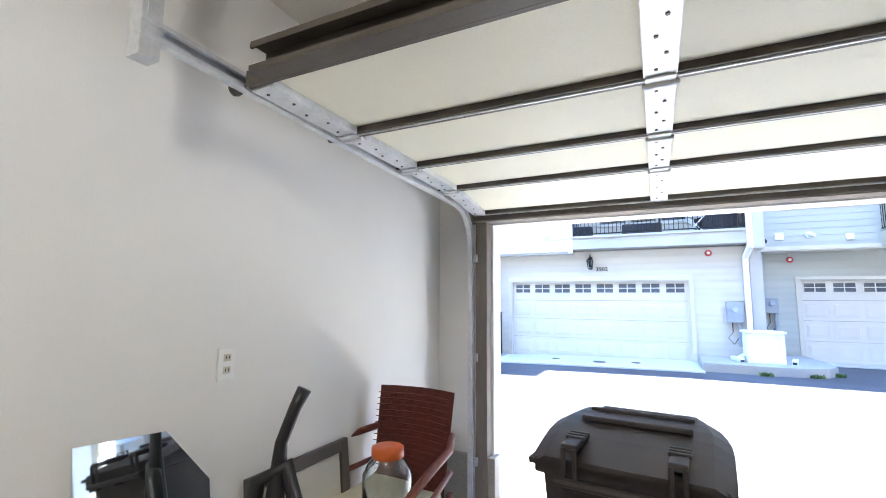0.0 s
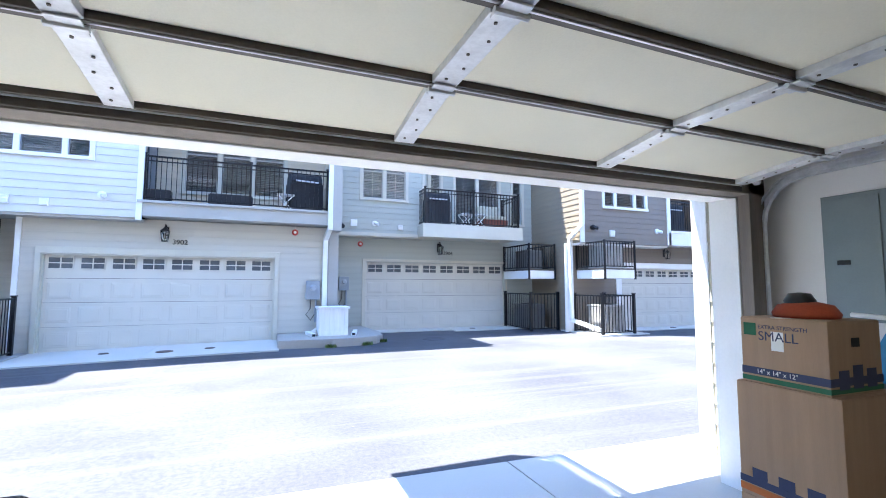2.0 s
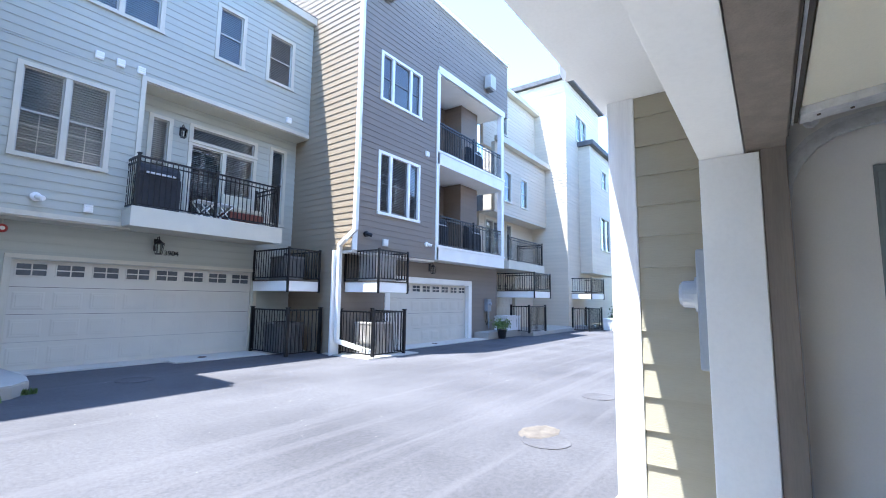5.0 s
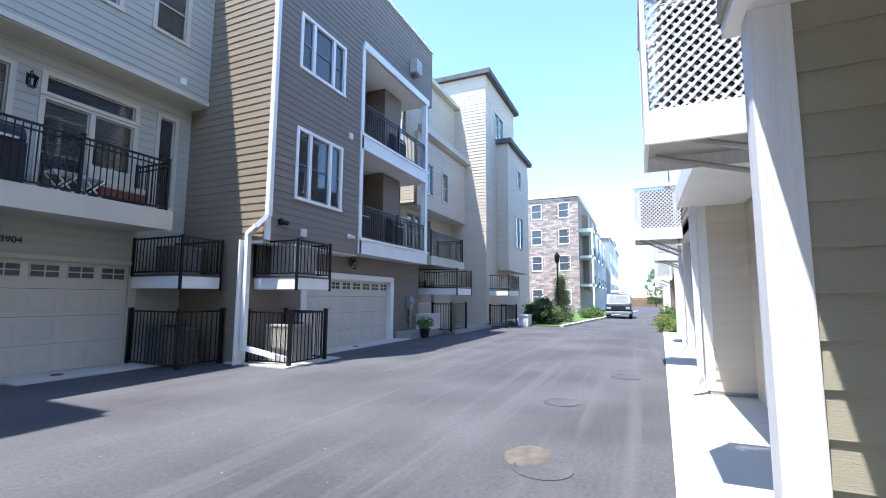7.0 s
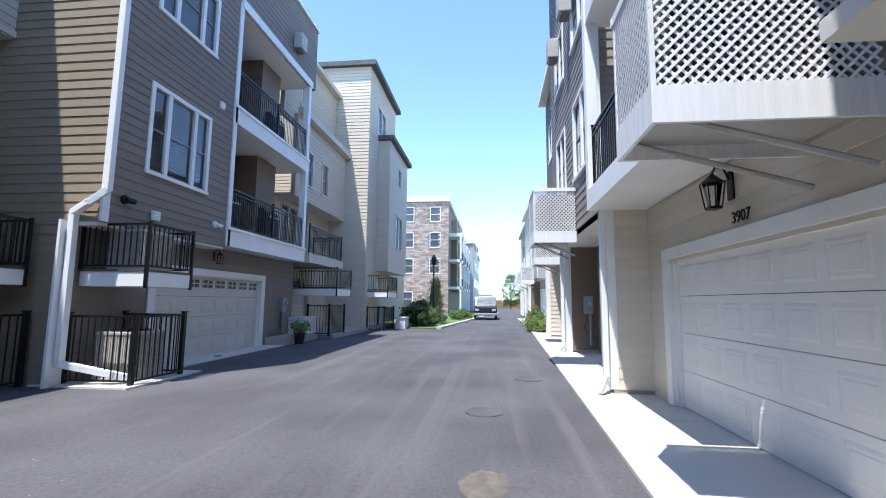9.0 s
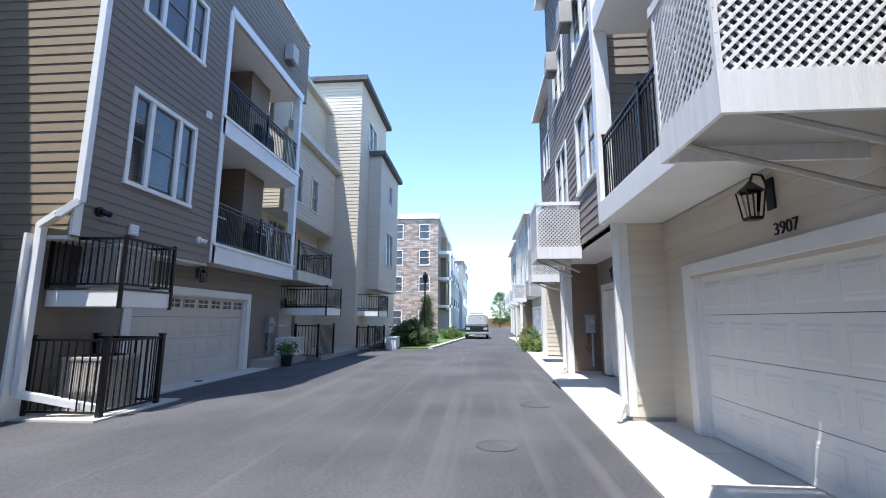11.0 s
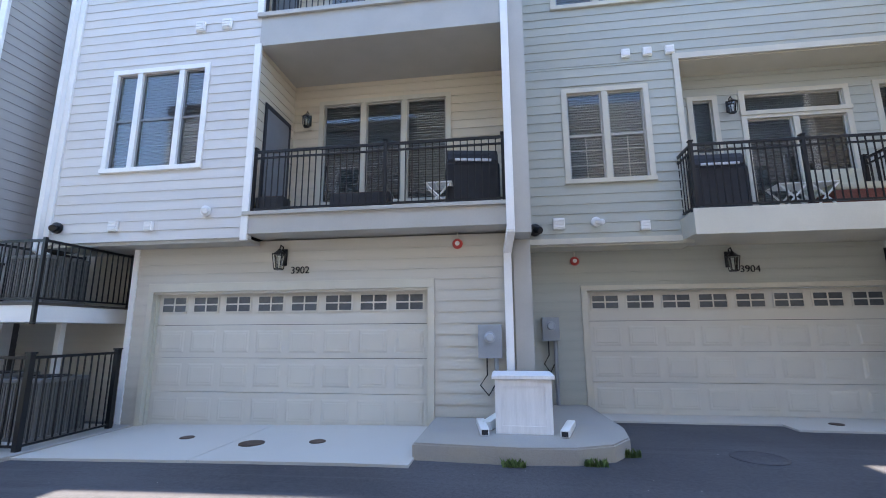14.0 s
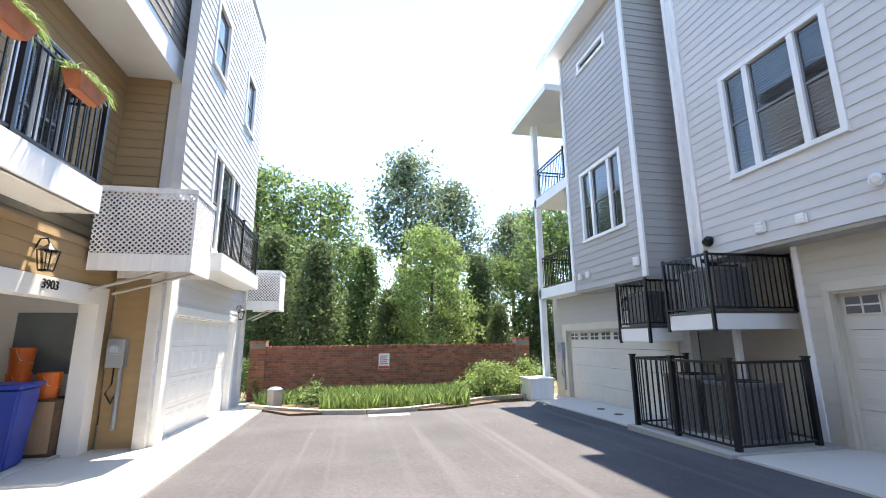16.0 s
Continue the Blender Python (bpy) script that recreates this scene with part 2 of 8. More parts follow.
def mesh_of(bm, name, material, smooth=False):
    bmesh.ops.recalc_face_normals(bm, faces=bm.faces)
    me = bpy.data.meshes.new(name)
    bm.to_mesh(me)
    bm.free()
    me.materials.append(material)
    if smooth:
        for p in me.polygons:
            p.use_smooth = True
    return me


def part(name, bm, material, parent=None, label="", smooth=False):
    ob = new(name, mesh_of(bm, name, material, smooth))
    ob.parent = parent
    if label:
        tagged(ob, label)
    return ob


def shared(name, me, parent, m):
    ob = new(name, me)
    ob.parent = parent
    ob.matrix_basis = m
    return ob


def thing(name, label, category, group="", kind="", at=(0, 0, 0), rz=0.0):
    ob = new(name)
    ob.empty_display_size = 0.1
    ob.matrix_basis = pose(*at, 0, 0, rz)
    return tagged(ob, label, category, group, kind)


def solid(name, label, category, material, boxes, kind="structure", bevel=0.0):
    bm = bmesh.new()
    for b in boxes:
        box(bm, *b, bevel=bevel)
    return tagged(part(name, bm, material), label, category, "", kind)


TURNS = {"-y": 0.0, "+y": 180.0, "-x": -90.0, "+x": 90.0}


def on_face(face, c, u, z):
    """Pose of a thing on a wall's face: local x along the wall, y inward, z up. u is the world x or y of its middle."""
    return (u, c, z, 0, 0, TURNS[face]) if face[1] == "y" else (c, u, z, 0, 0, TURNS[face])


def gz(x):
    """Height of the ground, which falls gently towards the end of the lane."""
    return max(-0.24, 0.02 * x) if x < 0 else 0.0


def shift_block(before, dx, dy, dz=0.0):
    """Set a block of houses in its place: move every top-level object made since `before`."""
    for ob in set(bpy.data.objects) - before:
        if ob.parent is None:
            ob.matrix_basis = Matrix.Translation((dx, dy, dz)) @ ob.matrix_basis


BOARD = {}


def board_mesh(material, e):
    key = (material.name, round(e, 3))
    if key not in BOARD:
        bm = bmesh.new()
        v = [bm.verts.new(c) for c in ((0, 0, 0), (1, 0, 0), (1, -0.020, 0), (0, -0.020, 0), (0, 0, e + 0.02), (1, 0, e + 0.02), (1, -0.005, e + 0.02), (0, -0.005, e + 0.02))]
        for q in ((0, 1, 2, 3), (3, 2, 6, 7), (4, 7, 6, 5), (0, 3, 7, 4), (1, 5, 6, 2), (0, 4, 5, 1)):
            bm.faces.new([v[i] for i in q])
        BOARD[key] = mesh_of(bm, "siding_board", material)
    return BOARD[key]


def wall(name, label, face, c, u0, u1, z0, z1, holes, material, th=0.16, e=0.175, stuff=False, backing=None):
    """A wall with openings (u0, u1, z0, z1), its outer face at c, clad in lapped boards."""
    w = thing(name, label, "wall", kind="structure", at=(0, 0, 0))
    us = sorted({u0, u1, *[min(max(h[i], u0), u1) for h in holes for i in (0, 1)]})
    zs = sorted({z0, z1, *[min(max(h[i], z0), z1) for h in holes for i in (2, 3)]})
    bm = bmesh.new()
    ins = 1 if face[0] == "-" else -1
    for a, b in zip(us, us[1:]):
        for p, q in zip(zs, zs[1:]):
            mu, mz = (a + b) / 2, (p + q) / 2
            if any(h[0] < mu < h[1] and h[2] < mz < h[3] for h in holes):
                continue
            lo, hi = sorted((c, c + ins * th))
            if face[1] == "y":
                box(bm, a, b, lo, hi, p, q)
            else:
                box(bm, lo, hi, a, b, p, q)
    bmesh.ops.remove_doubles(bm, verts=bm.verts, dist=0.0005)
    part("backing", bm, backing or material, w)
    me = board_mesh(material, e)
    sb = bmesh.new() if stuff else None
    turn = TURNS[face]
    z = z0
    while z < z1 - 0.03:
        h = min(e, z1 - z)
        cuts = sorted((hh[0], hh[1]) for hh in holes if hh[2] < z + h * 0.5 < hh[3])
        spans, a = [], u0
        for p, q in cuts:
            if p > a:
                spans.append((a, p))
            a = max(a, q)
        if u1 > a:
            spans.append((a, u1))
        for a, b in spans:
            if b - a < 0.02:
                continue
            start = a if face in ("-y", "+x") else b
            m = (pose(start, c, z, 0, 0, turn) if face[1] == "y" else pose(c, start, z, 0, 0, turn)) @ Matrix.Diagonal((b - a, 1, (h if z + e > z1 - 0.03 else h) / e, 1))
            if stuff:
                tmp = [sb.verts.new(m @ v.co) for v in me.vertices]
                for f in me.polygons:
                    sb.faces.new([tmp[i] for i in f.vertices])
            else:
                shared("siding_board", me, w, m)
        z += e
    if stuff:
        tagged(part("siding_boards", sb, material, w), kind="stuff")
    return w


WIN = {}


def window(face, c, u0, u1, z0, z1, lights=3, trim=WHITE, label="", meeting=True, grid=False, bars=False):
    """A window of one or more sashes side by side, in a casing that stands proud of the boards."""
    w, h = u1 - u0, z1 - z0
    key = (round(w, 2), round(h, 2), lights, trim.name, meeting, grid)
    m = pose(*on_face(face, c, (u0 + u1) / 2, z0))
    label = label or "white double-hung window with grey blinds behind its glass"
    if key in WIN:
        ob = copy_thing(WIN[key], m)
        ob.name = "window"
        return tagged(ob, label)
    t = thing("window", label, "window", kind="structure")
    t.matrix_basis = m
    bm = bmesh.new()
    cw = 0.085
    x0, x1 = -w / 2, w / 2
    for b in ((x0 - 0.01, x0 + cw, -0.04, 0.14, 0, h), (x1 - cw, x1 + 0.01, -0.04, 0.14, 0, h), (x0 + cw, x1 - cw, -0.04, 0.14, h - cw, h)):
        box(bm, *b)
    part("window_frame", bm, trim, t)
    bm = bmesh.new()
    box(bm, x0 - 0.02, x1 + 0.02, -0.065, 0.14, -0.02, 0.06, 0.006)
    part("window_sill", bm, trim, t)
    share = (0.78, 1.44, 0.78) if lights == 3 and trim is WHITE else (1,) * lights
    edge = [x0 + cw + (w - 2 * cw) * sum(share[:i]) / sum(share) for i in range(lights + 1)]
    if lights > 1:
        for i in range(1, lights):
            bm = bmesh.new()
            xx = edge[i]
            box(bm, xx - 0.05, xx + 0.05, -0.03, 0.12, 0.06, h - cw)
            part("mullion", bm, trim, t)
    for i in range(lights):
        a, b = edge[i] + (0.05 if i else 0), edge[i + 1] - (0.05 if i < lights - 1 else 0)
        lo, hi = 0.06, h - cw
        mid = (lo + hi) / 2
        bm = bmesh.new()
        s = 0.03
        for bb in ((a, a + s, 0.02, 0.06, lo, hi), (b - s, b, 0.02, 0.06, lo, hi), (a + s, b - s, 0.02, 0.06, lo, lo + s), (a + s, b - s, 0.02, 0.06, hi - s, hi)):
            box(bm, *bb)
        if meeting:
            box(bm, a + s, b - s, 0.012, 0.06, mid - 0.02, mid + 0.02)
        if grid:
            box(bm, (a + b) / 2 - 0.008, (a + b) / 2 + 0.008, 0.032, 0.05, lo + s, mid - 0.02)
            for k in (1, 2):
                zz = lo + (mid - lo) * k / 3
                box(bm, a + s, b - s, 0.034, 0.048, zz - 0.008, zz + 0.008)
        part("sash", bm, STONE_TRIM if trim is not WHITE else BLIND, t)
        for p, q in (((lo + s, mid - 0.02), (mid + 0.02, hi - s)) if meeting else ((lo + s, hi - s),)):
            bm = bmesh.new()
            box(bm, a + s, b - s, 0.036, 0.042, p, q)
            g = part("pane", bm, GLASS, t)
            g.visible_shadow = False
        bm = bmesh.new()
        n = max(8, int((hi - lo) / 0.05))
        va = []
        for k in range(n * 2 + 1):
            zz = lo + (hi - lo) * k / (n * 2)
            yy = 0.085 if k % 2 else 0.105
            va.append((bm.verts.new((a, yy, zz)), bm.verts.new((b, yy, zz))))
        for p, q in zip(va, va[1:]):
            bm.faces.new((p[0], p[1], q[1], q[0]))
        bm2 = bmesh.ops.solidify(bm, geom=bm.faces, thickness=0.004)
        part("blind", bm, BLIND, t)
    WIN[key] = t
    return t


DOORS = {}


def garage_door(face, c, u0, u1, z0, z1, trim, paint, label, lights=True, casing=0.22, head=None):
    """A closed sectional door with raised fields, set back in its opening, and the casing round it."""
    w, h = u1 - u0, z1 - z0
    t = thing("garage_door", label, "garage door", kind="structure")
    t.matrix_basis = pose(*on_face(face, c, (u0 + u1) / 2, z0))
    bm = bmesh.new()
    x0, x1 = -w / 2, w / 2
    for b in ((x0 - casing, x0 + 0.004, -0.045, 0.2, 0, h - 0.004), (x1 - 0.004, x1 + casing, -0.045, 0.2, 0, h - 0.004), (x0 - casing, x1 + casing, -0.045, 0.2, h - 0.004, h + (head or casing * 0.8))):
        box(bm, *b, bevel=0.006)
    for b in ((x0 + 0.004, x0 + 0.03, 0.03, 0.155, 0, h - 0.03), (x1 - 0.03, x1 - 0.004, 0.03, 0.155, 0, h - 0.03), (x0 + 0.004, x1 - 0.004, 0.03, 0.155, h - 0.03, h - 0.004)):
        box(bm, *b)
    part("door_casing", bm, trim, t)
    key = (round(w, 2), round(h, 2), paint.name, lights)
    sh = (h - 0.02) / 4
    n = 8
    pw = (w - 0.06) / n
    for k in range(4):
        bm = bmesh.new()
        zz = k * sh
        box(bm, x0 + 0.01, x1 - 0.01, 0.10, 0.15, zz + 0.004, zz + sh - 0.004)
        top = lights and k == 3
        for i in range(n):
            a = x0 + 0.03 + i * pw
            if not top:
                frustum(bm, (a + 0.06, a + pw - 0.06), (zz + 0.09, zz + sh - 0.09), 0, 0.03, 0.10, 0.0925)
                frustum(bm, (a + 0.115, a + pw - 0.115), (zz + 0.145, zz + sh - 0.145), 0, 0.012, 0.0927, 0.0885)
        part("door_section", bm, paint, t)
        if top:
            for i in range(n):
                a = x0 + 0.03 + i * pw
                p, q, lo, hi = a + 0.08, a + pw - 0.08, zz + 0.23, zz + sh - 0.08
                bm = bmesh.new()
                f = 0.022
                for b in ((p - f, p, 0.08, 0.11, lo - f, hi + f), (q, q + f, 0.08, 0.11, lo - f, hi + f), (p, q, 0.08, 0.11, lo - f, lo), (p, q, 0.08, 0.11, hi, hi + f),
                          ((p + q) / 2 - 0.012, (p + q) / 2 + 0.012, 0.082, 0.098, lo, hi), (p, q, 0.083, 0.097, (lo + hi) / 2 - 0.012, (lo + hi) / 2 + 0.012)):
                    box(bm, *b)
                fr = part("door_light", bm, paint, t)
                bm = bmesh.new()
                box(bm, p, q, 0.0885, 0.0985, lo, hi)
                part("pane", bm, FROST, fr)
    return t


BAL = {}


def baluster_mesh(h, s=0.016):
    key = (round(h, 2), s)
    if key not in BAL:
        bm = bmesh.new()
        box(bm, -s / 2, s / 2, -s / 2, s / 2, 0, h)
        BAL[key] = mesh_of(bm, "baluster", BLACK)
    return BAL[key]


def rail_run(t, a, b, z, h, posts=True, double=True, gap=0.105, post=0.06, cap=True, mid=False):
    """A run of railing from a to b (local x, y) as parts of the thing t."""
    a, b = Vector((*a, 0)), Vector((*b, 0))
    d = b - a
    n = max(2, int(d.length / gap))
    ang = math.degrees(math.atan2(d.y, d.x))
    L = d.length
    for zz, th in [(z + h - 0.02, 0.04), (z + 0.06, 0.03)] + ([(z + h - 0.13, 0.025)] if double else []):
        bm = bmesh.new()
        box(bm, 0, L, -0.018, 0.018, zz - th / 2, zz + th / 2)
        ob = part("top_rail" if zz > z + h / 2 else "bottom_rail", bm, BLACK, t)
        ob.matrix_basis = pose(a.x, a.y, 0, 0, 0, ang)
    me = baluster_mesh(h - 0.1)
    for i in range(1, n):
        p = a + d * i / n
        shared("baluster", me, t, pose(p.x, p.y, z + 0.06, 0, 0, ang))
    if posts:
        for p in ([a, b] if posts is True else posts):
            p = Vector((p[0], p[1], 0))
            bm = bmesh.new()
            box(bm, -post / 2, post / 2, -post / 2, post / 2, z - 0.02, z + h + 0.03, 0.004)
            if cap:
                box(bm, -post / 2 - 0.012, post / 2 + 0.012, -post / 2 - 0.012, post / 2 + 0.012, z + h + 0.03, z + h + 0.055, 0.004)
            ob = part("post", bm, BLACK, t)
            ob.matrix_basis = pose(p.x, p.y, 0)


def railing(name, label, runs, z, h, at=(0, 0), posts=None, double=True, group="balcony railings", post=0.055, cat="railing"):
    t = thing(name, label, cat, group, at=(at[0], at[1], z))
    done = set()
    for a, b in runs:
        ps = [p for p in (a, b) if p not in done]
        done.update(ps)
        rail_run(t, a, b, 0, h, ps, double, post=post)
    for p in posts or ():
        rail_post(t, p, h, post)
    return t


def rail_post(t, p, h, post):
    bm = bmesh.new()
    box(bm, -post / 2, post / 2, -post / 2, post / 2, -0.02, h + 0.03, 0.004)
    ob = part("post", bm, BLACK, t)
    ob.matrix_basis = pose(p[0], p[1], 0)


def ac_unit(at, size=(0.75, 0.75, 0.75), paint=ACGREY):
    t = thing("ac_unit", "boxy outdoor air conditioner with vertical louvres" if paint is ACGREY else "beige outdoor air conditioner with vertical louvres", "air conditioner", "air conditioners", at=at)
    w, d, h = size
    bm = bmesh.new()
    box(bm, -w / 2 + 0.02, w / 2 - 0.02, -d / 2 + 0.02, d / 2 - 0.02, 0.03, h - 0.03)
    part("body", bm, DARK, t)
    bm = bmesh.new()
    n = 16
    for i in range(n + 1):
        f = -w / 2 + 0.02 + (w - 0.04) * i / n
        g = -d / 2 + 0.02 + (d - 0.04) * i / n
        box(bm, f - 0.013, f + 0.013, -d / 2, -d / 2 + 0.02, 0.05, h - 0.06)
        box(bm, f - 0.013, f + 0.013, d / 2 - 0.02, d / 2, 0.05, h - 0.06)
        box(bm, -w / 2, -w / 2 + 0.02, g - 0.013, g + 0.013, 0.05, h - 0.06)
        box(bm, w / 2 - 0.02, w / 2, g - 0.013, g + 0.013, 0.05, h - 0.06)
    part("louvre", bm, paint, t)
    bm = bmesh.new()
    box(bm, -w / 2 - 0.01, w / 2 + 0.01, -d / 2 - 0.01, d / 2 + 0.01, 0, 0.05, 0.008)
    part("base", bm, paint, t)
    bm = bmesh.new()
    box(bm, -w / 2 - 0.012, w / 2 + 0.012, -d / 2 - 0.012, d / 2 + 0.012, h - 0.06, h, 0.012)
    part("top_cover", bm, paint, t)
    bm = bmesh.new()
    for r in (0.1, 0.18, 0.26, 0.32):
        tube(bm, [(r * w / 0.75 * math.cos(q), r * d / 0.75 * math.sin(q), h + 0.01) for q in [2 * math.pi * k / 20 for k in range(21)]], 0.006, 5)
    part("fan_guard", bm, BLACK, t)
    return t


def ac_platform(x0, x1, y0, y1, z, h=1.05, open_side="+y", group="air conditioner platforms"):
    """A wall-hung platform: white fascia, black railing on three sides. open_side touches the wall."""
    t = thing("equipment_platform", "wall-hung platform with white fascia and black railing", "platform", group, at=((x0 + x1) / 2, (y0 + y1) / 2, z))
    w, d = (x1 - x0) / 2, (y1 - y0) / 2
    bm = bmesh.new()
    box(bm, -w, w, -d, d, 0.0, 0.26, 0.004)
    part("fascia", bm, WHITE, t)
    bm = bmesh.new()
    box(bm, -w - 0.012, w + 0.012, -d - 0.012, d + 0.012, 0.262, 0.30)
    part("deck", bm, STRUT, t)
    s = -1 if open_side == "+y" else 1
    c = [(-w, -s * d), (-w, s * d), (w, s * d), (w, -s * d)]
    done = set()
    for a, b in zip(c, c[1:]):
        ps = [p for p in (a, b) if p not in done]
        done.update(ps)
        rail_run(t, a, b, 0.30, h - 0.28, ps, False, gap=0.11, post=0.05, cap=False)
    for p in c[1:3]:
        bm = bmesh.new()
        box(bm, p[0] - 0.025, p[0] + 0.025, p[1] - 0.025, p[1] + 0.025, -0.03, 0.30)
        part("corner_bracket", bm, BLACK, t)
    return t


def fence(pts, z, h, label="black metal picket fence with square posts", close=False, posts=()):
    cx, cy = pts[0]
    t = thing("picket_fence", label, "fence", "equipment fences", at=(cx, cy, z))
    loc = [(p[0] - cx, p[1] - cy) for p in pts]
    done = set()
    for a, b in zip(loc, loc[1:]):
        ps = [p for p in (a, b) if p not in done]
        done.update(ps)
        rail_run(t, a, b, 0, h, ps, False, gap=0.115, post=0.075)
    for p in posts:
        rail_post(t, (p[0] - cx, p[1] - cy), h, 0.075)
    return t


def lattice(bm, w, h, y0, pitch=0.058, sw=0.028, th=0.007):
    """Crossed diagonal strips that fill w by h in the local xz plane at depth y0."""
    step = pitch * math.sqrt(2)
    for layer, sgn in ((0, 1), (1, -1)):
        k = -h if sgn > 0 else 0.0
        end = w if sgn > 0 else w + h
        while k < end:
            # line x = k + s (sgn>0) or x = k - s, z = s
            s0, s1 = (max(0, -k), min(h, w - k)) if sgn > 0 else (max(0, k - w), min(h, k))
            if s1 - s0 > 0.01:
                a = Vector((k + sgn * s0, s0))
                b = Vector((k + sgn * s1, s1))
                d = (b - a).normalized()
                nrm = Vector((-d.y, d.x)) * sw / 2
                ya, yb = y0 + layer * th, y0 + layer * th + th
                q = [a + nrm, a - nrm, b - nrm, b + nrm]
                q = [Vector((min(max(p.x, 0), w), min(max(p.y, 0), h))) for p in q]
                lo = [bm.verts.new((p.x, ya, p.y)) for p in q]
                hi = [bm.verts.new((p.x, yb, p.y)) for p in q]
                try:
                    bm.faces.new(lo)
                    bm.faces.new(hi[::-1])
                    for i in range(4):
                        j = (i + 1) % 4
                        bm.faces.new((lo[i], hi[i], hi[j], lo[j]))
                except ValueError:
                    pass
            k += step
    return bm


def lattice_platform(x0, x1, y0, y1, z, h, unit=True):
    """A white platform hung on a wall, screened by crossed lattice on its three free sides."""
    t = thing("lattice_platform", "white wall-hung platform screened with crossed wood lattice", "platform", "lattice platforms", at=((x0 + x1) / 2, (y0 + y1) / 2, z))
    w, d = (x1 - x0) / 2, (y1 - y0) / 2
    for b in ((-w, w, d - 0.03, d, 0, 0.26), (-w, -w + 0.03, -d, d - 0.03, 0, 0.26), (w - 0.03, w, -d, d - 0.03, 0, 0.26)):
        bm = bmesh.new()
        box(bm, *b)
        part("fascia", bm, WOODWHITE, t)
    bm = bmesh.new()
    box(bm, -w + 0.03, w - 0.03, -d, d - 0.03, 0.12, 0.16)
    part("deck", bm, STONE_TRIM, t)
    for name, a in (("front", pose(-w, d - 0.02, 0.26, 0, 0, 0)), ("side_a", pose(-w + 0.02, d, 0.26, 0, 0, -90)), ("side_b", pose(w - 0.005, d, 0.26, 0, 0, -90))):
        L = 2 * w if name == "front" else 2 * d
        bm = bmesh.new()
        lattice(bm, L, h - 0.33, 0.0)
        ob = part("lattice_panel", bm, WOODWHITE, t)
        ob.matrix_basis = a
        bm = bmesh.new()
        box(bm, -0.01, L + 0.01, -0.025, 0.025, h - 0.34, h - 0.26)
        ob = part("cap_rail", bm, WOODWHITE, t)
        ob.matrix_basis = a
    for p in ((-w + 0.02, d - 0.02), (w - 0.02, d - 0.02)):
        bm = bmesh.new()
        box(bm, p[0] - 0.018, p[0] + 0.018, p[1] - 0.018, p[1] + 0.018, 0.26, h - 0.08)
        part("corner_post", bm, WOODWHITE, t)
    for sx in (-w * 0.7, w * 0.7):
        bm = bmesh.new()
        tube(bm, [(sx, d - 0.1, 0.1), (sx, -d + 0.02, -0.28)], 0.025, 6)
        part("brace", bm, STONE_TRIM, t)
    if unit:
        ac_unit(((x0 + x1) / 2, (y0 + y1) / 2, z + 0.162), (2 * w - 0.22, 2 * d - 0.3, h - 0.3))
    return t


_wood = []


def mat_wood():
    if not _wood:
        _wood.append(mat("raw_deck_wood", (0.30, 0.19, 0.11), 0.8, var=0.2, scale=4, fine=50, bump=0.5, streak=(0.5, 5, 5)))
    return _wood[0]


def downspout(pts, label="white square downspout", paint=WHITE, s=0.085):
    """A square rainwater pipe through points, with a foot or elbow at each bend."""
    x, y, z = pts[-1]
    t = thing("downspout", label, "downspout", "downspouts", at=(x, y, z))
    o = Vector(pts[-1])
    for a, b in zip(pts, pts[1:]):
        a, b = Vector(a) - o, Vector(b) - o
        d = b - a
        bm = bmesh.new()
        L = d.length
        box(bm, -s / 2, s / 2, -s / 2, s / 2, -0.02, L + 0.02, 0.008)
        ob = part("pipe", bm, paint, t)
        ob.matrix_basis = Matrix.Translation(a) @ d.to_track_quat("Z", "Y").to_matrix().to_4x4()
    return t


def wall_lantern(face, c, u, z, s=1.0):
    t = thing("wall_lantern", "black metal wall lantern with clear glass", "lantern", "wall lanterns")
    t.matrix_basis = pose(*on_face(face, c, u, z))
    bm = bmesh.new()
    box(bm, -0.05 * s, 0.05 * s, -0.02, 0.0, -0.13 * s, 0.13 * s, 0.006)
    part("back_plate", bm, BLACK, t)
    bm = bmesh.new()
    tube(bm, [(0, -0.02, 0.05 * s), (0, -0.06 * s, 0.16 * s), (0, -0.13 * s, 0.17 * s), (0, -0.16 * s, 0.10 * s)], 0.010 * s, 8)
    part("arm", bm, BLACK, t)
    bm = bmesh.new()
    lathe(bm, [(0.012 * s, 0.11 * s), (0.03 * s, 0.09 * s), (0.095 * s, 0.03 * s), (0.09 * s, 0.02 * s)], 0, -0.16 * s, 12)
    part("cap", bm, BLACK, t)
    bm = bmesh.new()
    for k in range(4):
        q = math.pi / 4 + k * math.pi / 2
        tube(bm, [(0.105 * s * math.cos(q), -0.16 * s + 0.105 * s * math.sin(q), 0.03 * s), (0.07 * s * math.cos(q), -0.16 * s + 0.07 * s * math.sin(q), -0.20 * s)], 0.007 * s, 5)
    box(bm, -0.05 * s, 0.05 * s, -0.21 * s, -0.11 * s, -0.215 * s, -0.19 * s)
    part("cage", bm, BLACK, t)
    bm = bmesh.new()
    lathe(bm, [(0.05 * s, -0.19 * s), (0.085 * s, 0.02 * s)], 0, -0.16 * s, 4)
    g = part("glass", bm, GLASS, t)
    g.visible_shadow = False
    return t


